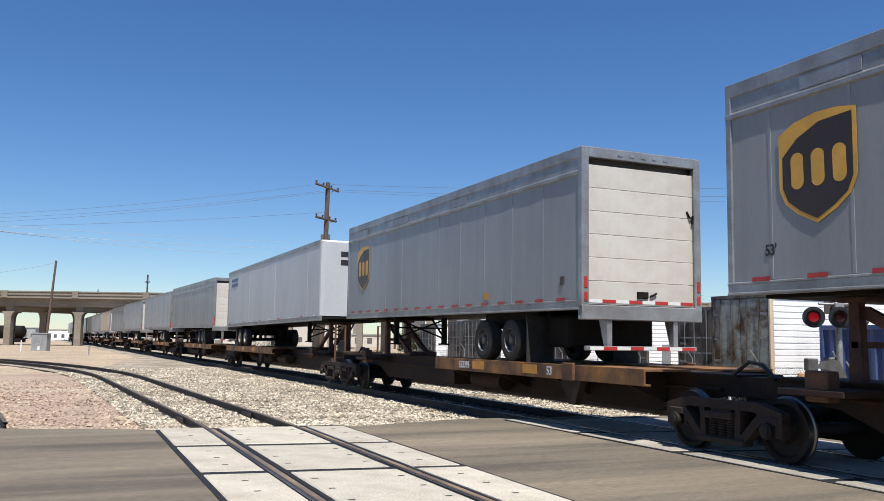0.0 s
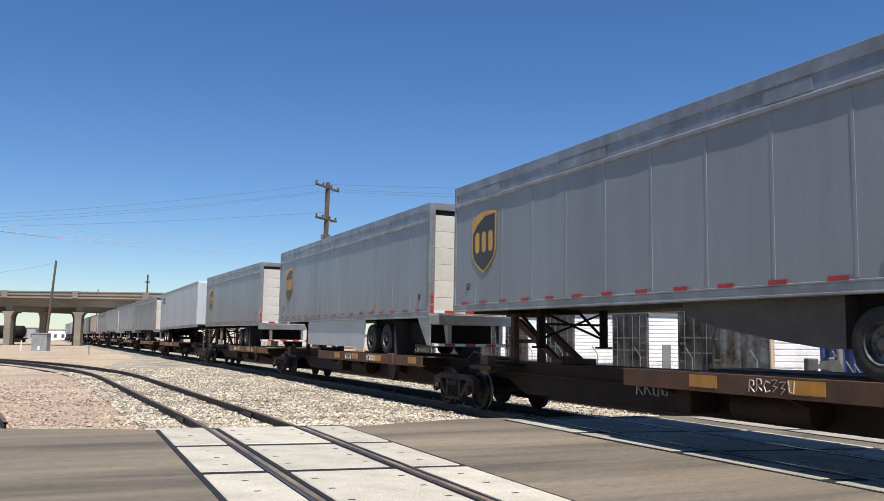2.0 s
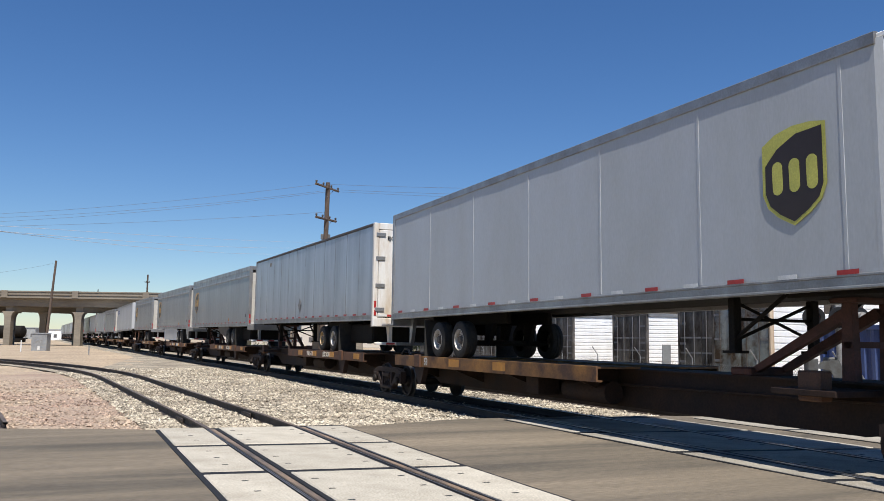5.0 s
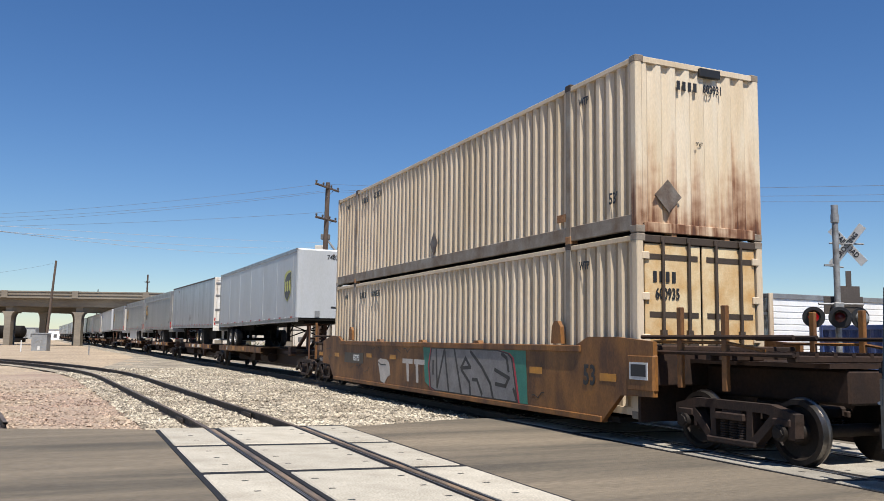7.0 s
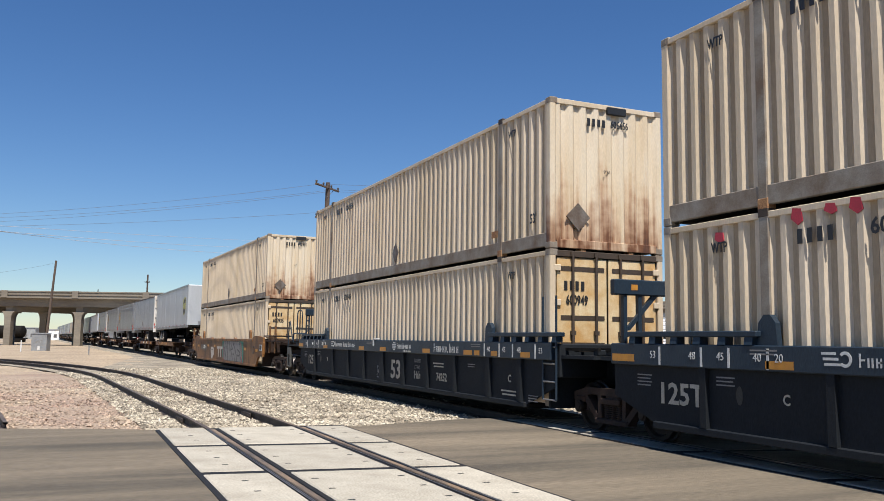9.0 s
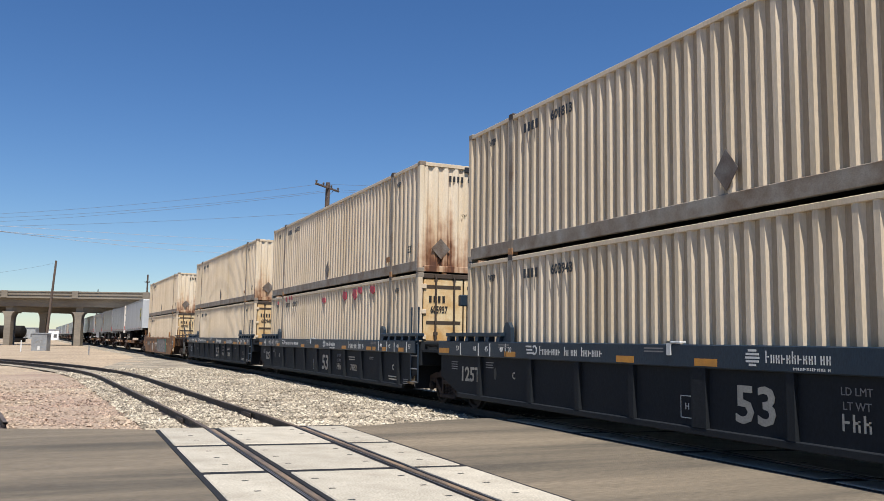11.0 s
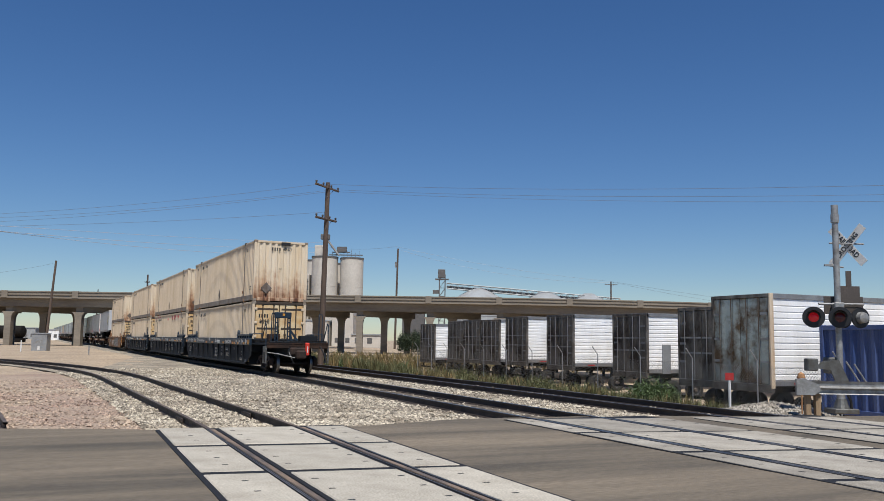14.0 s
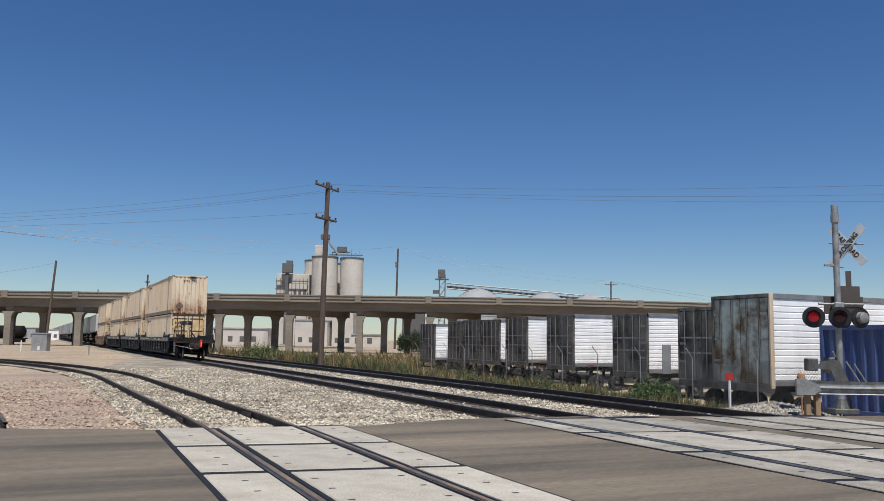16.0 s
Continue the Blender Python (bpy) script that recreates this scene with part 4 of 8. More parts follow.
        P("tail_gusset", Geo().prism([(-h, 2.2), (-h + 0.75, 2.2), (-h + 0.12, 1.5), (-h, 1.5)], -1.30, -1.24), M["silver"])
    if belly:
        y0 = -h + a1 + 0.62
        P("belly_fairing", Geo().prism([(y0, 2.18), (y0 + 2.9, 2.18), (y0 + 2.75, 1.98), (y0 + 2.2, 1.82), (y0 + 1.2, 1.66), (y0 + 0.3, 1.55), (y0, 1.55)], -1.08, 1.08), M["hub"], None, "dull brown-grey belly fairing ahead of the wheels")
    if emblem:
        if reverse:
            add_shield(t, -h + 1.35, 3.62, -1.292, 1.0, 1.25, True)
        else:
            add_shield(t, h - 1.5, 3.66, -1.294)
    if kind == "sheet":
        part("placard", Geo().prism([(h - 7.6, 2.83), (h - 7.8, 3.10), (h - 8.0, 2.83), (h - 7.8, 2.56)], -1.304, -1.298), M["spraygrey"], t, "grey diamond placard holder")
        part("vent_plate", Geo().box(-1.30, -1.295, h - 3.0, h - 2.75, 4.62, 4.78), M["creamrail"], t)
    if kind == "grey" and not far:
        part("yellow_plate", Geo().box(-1.30, -1.292, -h + a1 - 0.3, -h + a1 - 0.1, 2.46, 2.60), M["yellow"], t)
        part("vent_plate", Geo().box(-1.30, -1.292, -h + 0.62, -h + 0.74, 2.62, 2.78), M["hub"], t)
        for q, w0 in ((0.35, 0.8), (0.62, 1.5), (0.86, 0.9)):
            part("patch_plate", Geo().box(-1.3, -1.29, -h + L * q, -h + L * q + w0, 4.66, 4.84, 0.003), M["silver"], t, "riveted repair plate")
    if kind == "white" and reverse:
        if far:
            for i, (x0, x1, z) in enumerate(((-0.55, 0.75, 4.55), (-0.55, 0.9, 4.25))):
                part("lettering_bar", Geo().box(x0, x1, -h - 0.004, -h + 0.004, z - 0.1, z + 0.1), M["paint_black"], t)
            for z in (4.55, 4.30):
                part("lettering_bar", Geo().box(-1.30, -1.288, h - 2.3, h - 0.8, z - 0.09, z + 0.07), M["boxblue"], t)
        else:
            part("nose_plate", Geo().box(-0.55, -0.35, -h - 0.02, -h + 0.004, 2.36, 2.62, 0.01), M["cabinet"], t)
            part("air_coupling", Geo().box(0.55, 0.72, -h - 0.06, -h + 0.004, 2.4, 2.55, 0.01), M["red"], t)
            part("air_coupling", Geo().box(0.76, 0.92, -h - 0.06, -h + 0.004, 2.4, 2.55, 0.01), M["boxblue"], t)
            part("nose_plate", Geo().box(0.1, 0.42, -h - 0.004, -h + 0.004, 2.72, 2.80), M["paint_black"], t)
            part("nose_lamp", Geo().box(0.12, 0.22, -h - 0.03, -h + 0.004, 4.80, 4.86, 0.01), M["hub"], t)
    # front posts
    if kind != "white":
        for s in (-1, 1):
            P("front_post", Geo().box(*sorted((s * 1.24, s * 1.306)), h - 0.10, h + 0.005, 2.2, 5.04, 0.012), M["silver"])
    if number:
        body_t, size, where = number
        if where == "side":
            part("number", text_mesh(body_t, size, M["paint_black"]), None, t, "black painted number", at=on_side(h - 0.75, 2.72, -1.2905, 0.8))
        else:
            part("number", text_mesh(body_t, size, M["paint_black"]), None, t, "black painted number", at=on_end(-0.50 if not reverse else 0.25, 4.60 if not reverse else 4.72, -h - 0.006, 0.9))
    # the trailer rides nose-up on its hitch: all but the wheels tips by a third of a degree about the nose
    e = -1 if reverse else 1
    tip = Matrix.Translation((0, e * h, 2.2)) @ Matrix.Rotation(e * 0.0060, 4, "X") @ Matrix.Translation((0, -e * h, -2.2))
    for o in t.children:
        if not o.name.startswith("tyre"):
            o.matrix_basis = tip @ o.matrix_basis
    return t


def make_spine(r, f, n, deck0, deck1, yellow=True, hitch=None, rear_bogie=False, front=True, texts=(), rolls=True, pocket=1.9):
    """One unit of an articulated spine car between offsets r and f; deck0, deck1: the wheel deck; hitch: the trailer stand."""
    c = (r + f) / 2
    h = (f - r) / 2
    t = thing("spine_car", "rust-brown spine flatcar with " + ("worn yellow" if yellow else "rusty brown") + " wheel decks", "railcar", "spine cars of the train")
    TRAIN.append((t, c, h))
    dk = M["deck"] if yellow else M["browndeck"]
    part("spine", Geo().prism([(-h, 0.78), (-h, 1.06), (h, 1.06), (h, 0.78), (h - 1.4, 0.72), (h - 2.2, 0.42), (-h + 2.2, 0.42), (-h + 1.4, 0.72)], -0.36, 0.36).box(-0.46, 0.46, -h + 0.3, h - 0.3, 1.055, 1.085), M["spine"], t, "dark rust-brown centre sill")
    d0, d1 = deck0 - c, deck1 - c
    for s in (-1, 1):
        g = Geo()
        g.box(*sorted((s * 0.40, s * 1.30)), d0, d1, 1.09, 1.125, 0.005)
        g.box(*sorted((s * 1.27, s * 1.305)), d0, d1, 0.87, 1.135, 0.006)
        g.box(*sorted((s * 1.18, s * 1.27)), d0, d1, 0.87, 0.90)
        w = part("wheel_deck", g, dk, t, "worn yellow wheel deck edged with rust" if yellow else "rusty brown wheel deck")
        for i in range(4):
            y = d0 + (d1 - d0) * (0.08 + 0.28 * i)
            part("deck_arm", Geo().prism([(s * 0.34, 0.55), (s * 0.34, 1.08), (s * 1.26, 1.08), (s * 1.26, 0.9)], y - 0.04, y + 0.04, "y"), M["spine"], t)
        part("stake_pocket", Geo().box(*sorted((s * 1.30, s * 1.36)), d0 + pocket, d0 + pocket + 0.35, 0.86, 1.17, 0.015), M["browndeck"], t)
        part("gusset", Geo().prism([(d0 + pocket - 0.15, 0.87), (d0 + pocket + 0.5, 0.87), (d0 + pocket + 0.25, 0.45), (d0 + pocket + 0.05, 0.45)], *sorted((s * 1.16, s * 1.29))), M["spine"], t)
        if s < 0:
            plates = (0.35, 2.9, 4.9, 6.7) if yellow is False else (3.2, 5.4)
            for q in plates:
                if d0 + q + 0.6 < d1:
                    part("yellow_plate", Geo().box(-1.309, -1.305, d0 + q, d0 + q + 0.55, 0.93, 1.10), M["yellow"], t, "yellow reflective plate")
    part("reservoir", Geo().cyl((-0.62, -1.6, 0.66), (-0.62, -0.2, 0.66), 0.2, 14).box(-0.9, -0.4, 0.5, 1.0, 0.5, 0.85, 0.02), M["spine"], t, smooth=True)
    part("brake_pipe", Geo().tube([(-0.45, -h + 0.6, 0.86), (-0.45, -1, 0.80), (-0.45, h - 0.6, 0.86)], 0.025), M["spine"], t)
    if not yellow and rolls:
        rng = random.Random(int(r * 10))
        for q, z in ((d0 + 4.1, 1.0), (d0 + 6.1, 1.0), (d1 + 0.9, 0.78)):
            deep = z < 0.9
            size = 1.7 if deep else 1.0
            x = -0.372 if deep else -1.312
            for i in range(6):
                yy = q - i * 0.13 * size
                k = rng.randrange(4)
                loops = ([(0, -1), (0.1, 1), (0.5, 0.9), (0.55, 0.2), (0.1, 0), (0.6, -1)], [(0.6, 0.7), (0.2, 1), (0, 0.2), (0.2, -0.9), (0.6, -0.6)], [(0, 1), (0.1, -0.8), (0.5, -1), (0.6, 1)], [(0, 0.9), (0.6, 1), (0.1, 0), (0.5, -0.2), (0.1, -1)])[k]
                pts = [(x, yy - u * 0.16 * size, z + v * 0.075 * size + 0.02 * (i % 2)) for u, v in loops]
                part("sprayed_tag", Geo().tube(pts, 0.010 * size, 4), M["spraywhite"], t, "white sprayed scribble" if i == 0 else "")
    if hitch is not None:
        y = hitch[0] - c
        dirn = hitch[1]
        g = Geo()
        for s in (-1, 1):
            g.prism([(y - 0.10, 1.08), (y + 0.10, 1.08), (y + 0.07, 2.10), (y - 0.07, 2.10)], s * 0.34 - 0.06, s * 0.34 + 0.06)
        g.box(-0.46, 0.46, y - 0.22, y + 0.22, 2.07, 2.145, 0.02).box(-0.4, 0.4, y - 0.05, y + 0.05, 1.5, 1.58)
        part("hitch_stand", g, M["hitchrust"], t, "upright steel trailer hitch stand")
        g = Geo()
        for s in (-1, 1):
            g.prism([(y + dirn * 1.75, 1.08), (y + dirn * 1.95, 1.08), (y + dirn * 0.1, 2.02), (y, 1.90)], s * 0.27 - 0.05, s * 0.27 + 0.05)
        g.box(-0.42, 0.42, y + dirn * 1.85 - 0.2, y + dirn * 1.85 + 0.2, 1.08, 1.2, 0.02)
        part("hitch_strut", g, M["hitchrust"], t, "rust-red diagonal hitch strut")
        for s in (-1, 1):
            part("hitch_bracket", Geo().box(*sorted((s * 0.9, s * 1.12)), y - 0.2, y + 0.15, 0.85, 1.22, 0.02), M["browndeck"], t)
            part("side_step", Geo().box(*sorted((s * 0.4, s * 1.2)), y - 0.5, y + 0.5, 0.92, 1.0, 0.01), M["spine"], t)
    for y, z, body_t, size, m in texts:
        part("number", text_mesh(body_t, size, M[m]), None, t, "painted number", at=on_side(y - c, z, -1.312, 0.9))
    if front:
        add_bogie(t, f - c, rolls)
        part("hose", Geo().tube([(-0.5, f - c - 0.5, 1.06), (-0.5, f - c - 0.25, 1.25), (-0.5, f - c, 1.28), (-0.5, f - c + 0.3, 1.1)], 0.03), M["black"], t)
    if rear_bogie:
        add_bogie(t, r - c + 0.35, rolls)
        g = Geo().box(-0.12, 0.12, -h - 0.55, -h + 0.1, 0.72, 0.95, 0.03).box(-0.7, 0.7, -h - 0.05, -h + 0.1, 0.8, 1.12, 0.02)
        part("coupler", g, M["bogie"], t)
        for s in (-1, 1):
            part("grab_iron", Geo().tube([(s * 0.95, -h + 0.2, 0.5), (s * 0.95, -h + 0.2, 2.0), (s * 0.6, -h + 0.2, 2.0), (s * 0.6, -h + 0.2, 1.0)], 0.035), M["browndeck"], t)
    return t


# ---- containers ----
def corrugated(g, a, b, fixed, z0, z1, axis, sign, pitch=0.28, depth=0.058, k=0, grooves=0):
    """A trapezoid-ribbed wall between a and b along the axis, its outer face at fixed, facing sign."""
    n = max(int(round((b - a) / pitch)), 1)
    p = (b - a) / n
    us = []
    for i in range(n):
        s = a + i * p
        us += [(s, 0), (s + p * 0.30, 0), (s + p * 0.50, depth), (s + p * 0.80, depth)]
    us.append((b, 0))
    vs = []
    for u, d in us:
        for z in (z0, z1):
            vs.append((fixed - sign * d, u, z) if axis == "x" else (u, fixed - sign * d, z))
    faces = [(2 * i, 2 * i + 2, 2 * i + 3, 2 * i + 1) for i in range(len(us) - 1)]
    o = len(g.f)
    g.add(vs, faces, k)
    # recess and down-slope faces, away from the sun, take the painted shade
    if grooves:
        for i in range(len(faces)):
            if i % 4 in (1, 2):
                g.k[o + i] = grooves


def make_container(n, z0, doors, digits, label, spray=False):
    L, h, w, H = 16.15, 8.075, 1.295, 2.896
    end_m = rust_runs("rust_run_end", z0, H, n * 0.37 + 2.0) if not doors else M["door"]
    z1 = z0 + H
    t = thing("shipping_container", label, "container", "stacked containers")
    TRAIN.append((t, n + h, h))
    zs0, zs1 = z0 + (0.30 if not doors else 0.17), z1 - 0.11
    for s in (-1, 1):
        g = Geo()
        for a, b in ((-h + 0.13, -6.16), (-6.02, 6.02), (6.16, h - 0.13)):
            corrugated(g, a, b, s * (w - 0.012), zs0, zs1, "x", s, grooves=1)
        part("side_wall", g, [M["cream"], M["groove"]], t, "cream corrugated steel side wall with shade and stain painted in its grooves")
        part("top_rail", Geo().box(*sorted((s * (w - 0.07), s * w)), -h + 0.1, h - 0.1, z1 - 0.115, z1 - 0.03, 0.008), M["cream"], t)
        part("bottom_rail", Geo().box(*sorted((s * (w - 0.09), s * (w - 0.004))), -h + 0.1, h - 0.1, z0 + 0.05, zs0 + 0.005, 0.01), M["creamrail"] if not doors else M["cream"], t, "grey dirty bottom rail")
        for y in (-6.09, 6.09):
            part("post", Geo().box(*sorted((s * (w - 0.1), s * (w + 0.004))), y - 0.08, y + 0.08, z0 + 0.1, z1 - 0.08, 0.01), M["creamrail"], t)
            part("corner_casting", Geo().box(*sorted((s * (w - 0.14), s * (w + 0.01))), y - 0.09, y + 0.09, z1 - 0.10, z1 + 0.02, 0.01), M["darkbar"], t)
            part("corner_casting", Geo().box(*sorted((s * (w - 0.14), s * (w + 0.01))), y - 0.09, y + 0.09, z0 - 0.01, z0 + 0.14, 0.01), M["rust"], t)
        for y in (-h, h):
            e = 1 if y > 0 else -1
            part("corner_post", Geo().box(*sorted((s * (w - 0.13), s * w)), *sorted((y, y - e * 0.15)), z0 + 0.1, z1 - 0.1, 0.015), M["cream"] if y > 0 else (end_m if not doors else M["cream"]), t)
            for z in (z0, z1 - 0.13):
                part("corner_casting", Geo().box(*sorted((s * (w - 0.17), s * (w + 0.004))), *sorted((y + e * 0.004, y - e * 0.18)), z, z + 0.13, 0.015).box(*sorted((s * (w - 0.02), s * (w + 0.007))), *sorted((y - e * 0.06, y - e * 0.12)), z + 0.035, z + 0.095), M["creamrail"], t)
    part("roof", Geo().box(-w + 0.05, w - 0.05, -h + 0.05, h - 0.05, z1 - 0.06, z1 - 0.025), M["cream"], t)
    part("floor", Geo().box(-w + 0.05, w - 0.05, -h + 0.05, h - 0.05, z0 + 0.06, z0 + 0.16), M["darkframe"], t)
    far_end = Geo()
    corrugated(far_end, -w + 0.12, w - 0.12, h - 0.02, z0 + 0.15, z1 - 0.1, "y", 1)
    part("far_wall", far_end, M["cream"], t)
    if not doors:
        g = Geo()
        corrugated(g, -w + 0.13, w - 0.13, -h + 0.012, z0 + 0.16, z1 - 0.10, "y", -1, 0.285, 0.05)
        part("end_wall", g, end_m, t, "cream corrugated end wall with brown rust runs")
        part("end_rail", Geo().box(-w + 0.15, w - 0.15, -h, -h + 0.08, z1 - 0.12, z1 - 0.02, 0.008), M["cream"], t)
        part("end_rail", Geo().box(-w + 0.15, w - 0.15, -h, -h + 0.08, z0 + 0.02, z0 + 0.18, 0.008), end_m, t)
        part("vent_box", Geo().box(-0.02, 0.42, -h - 0.05, -h + 0.02, z1 - 0.21, z1 - 0.06, 0.012), M["black"], t, "black vent box")
        part("placard", Geo().prism([(-0.95, z0 + 0.62), (-0.68, z0 + 0.35), (-0.41, z0 + 0.62), (-0.68, z0 + 0.89)], -h - 0.006, -h + 0.004, "y").prism([(-0.95, z0 + 0.62), (-0.68, z0 + 0.35), (-0.66, z0 + 0.37), (-0.92, z0 + 0.63)], -h - 0.03, -h - 0.006, "y"), M["placard"], t, "grey diamond placard holder")
        for i in range(4):
            part("owner_mark", Geo().box(-0.46 + i * 0.115, -0.40 + i * 0.115, -h - 0.002, -h + 0.012, z1 - 0.48, z1 - 0.33), M["paint_black"], t)
        part("number", text_mesh(digits, 0.21, M["paint_black"]), None, t, "black container number", at=on_end(0.28, z1 - 0.405, -h - 0.004, 0.66))
        part("number", text_mesh("9'6\"", 0.10, M["paint_black"]), None, t, at=on_end(-0.02, z1 - 1.36, -h - 0.004))
        part("number", text_mesh("53'", 0.26, M["paint_black"]), None, t, at=on_side(-h + 0.62, z0 + 0.62, -w - 0.002, 0.8))
        part("label_plate", Geo().box(-w - 0.002, -w + 0.006, -6.0, -5.72, z0 + 0.42, z0 + 0.56), M["rust"], t)
        part("placard", Geo().prism([(-0.28, z0 + 0.62), (-0.05, z0 + 0.33), (0.18, z0 + 0.62), (-0.05, z0 + 0.92)], -w - 0.008, -w - 0.002), M["placard"], t, "grey diamond placard holder")
        for x in (-0.55, 0.55):
            part("twist_lock", Geo().box(x - 0.06, x + 0.06, -h + 0.02, -h + 0.2, z0 - 0.05, z0 + 0.03, 0.01), M["rust"], t)
    else:
        part("door_frame", Geo().box(-w + 0.12, w - 0.12, -h + 0.0, -h + 0.1, z1 - 0.14, z1 - 0.02, 0.01), M["darkbar"], t)
        part("door_frame", Geo().box(-w + 0.12, w - 0.12, -h, -h + 0.1, z0 + 0.02, z0 + 0.14, 0.01), M["darkbar"], t)
        for s in (-1, 1):
            a, b = sorted((s * 0.02, s * 1.13))
            d = part("door", Geo().box(a, b, -h + 0.025, -h + 0.06, z0 + 0.15, z1 - 0.15, 0.01), M["door"], t, "yellowed cream container door")
            for zc in (z0 + 0.42, z0 + 1.12, z0 + 1.62, z1 - 0.36):
                part("door_groove", Geo().box(a + 0.08, b - 0.06, -h + 0.019, -h + 0.025, zc - 0.045, zc + 0.045), M["darkbar"], d)
            for q in (0.28, 0.80):
                part("locking_bar", Geo().cyl((s * q, -h - 0.01, z0 + 0.08), (s * q, -h - 0.01, z1 - 0.05), 0.028, 8).box(s * q - 0.05, s * q + 0.05, -h - 0.03, -h + 0.03, z1 - 0.12, z1 - 0.04).box(s * q - 0.05, s * q + 0.05, -h - 0.035, -h + 0.02, z0 + 1.3, z0 + 1.38).box(s * q - 0.04, s * q + 0.04, -h - 0.035, -h + 0.02, z0 + 0.75, z0 + 0.81), M["darkbar"], t, "dark vertical locking bar")
            for zc in (z0 + 0.5, z0 + 1.25, z0 + 1.9, z1 - 0.35):
                part("hinge", Geo().box(*sorted((s * 1.06, s * 1.2)), -h - 0.012, -h + 0.03, zc - 0.06, zc + 0.06, 0.01), M["cream"], t)
        for i in range(4):
            part("owner_mark", Geo().box(-0.98 + i * 0.125, -0.91 + i * 0.125, -h + 0.012, -h + 0.02, z1 - 0.76, z1 - 0.59), M["paint_black"], t)
        part("number", text_mesh(digits, 0.245, M["paint_black"]), None, t, "black container number", at=on_end(-0.70, z1 - 0.95, -h + 0.012, 0.66))
    for y in (-6.6, 6.9):
        part("lettering", text_mesh("WTP", 0.2, M["paint_black"]), None, t, at=on_side(y, z1 - 0.42, -w - 0.004, 0.7))
    for i in range(4):
        part("owner_mark", Geo().box(-w - 0.001, -w + 0.012, 5.48 - i * 0.15, 5.55 - i * 0.15, z1 - 0.50, z1 - 0.32), M["paint_black"], t)
    part("number", text_mesh(digits, 0.26, M["paint_black"]), None, t, "black container number", at=on_side(4.15, z1 - 0.41, -w - 0.004, 0.95))
    if spray:
        for i, (y, dz, hh) in enumerate(((-2.0, 0.2, 0.3), (-3.0, 0.16, 0.36), (-3.5, 0.14, 0.22), (0.3, 0.3, 0.22), (-4.6, 0.15, 0.26), (6.9, 0.20, 0.16), (5.55, 0.05, 0.22), (5.05, 0.06, 0.14), (4.7, 0.04, 0.2))):
            half = 0.20 if i < 5 else 0.09
            part("spray_mark", Geo().prism([(y - half, z1 - dz - hh * 0.8), (y - half * 0.2, z1 - dz - hh), (y + half, z1 - dz - hh * 0.6), (y + half * 0.7, z1 - dz), (y - half * 0.8, z1 - dz - hh * 0.1)], -w - 0.002, -w + 0.02), M["redspray"], t, "red sprayed paint mark")
    return t


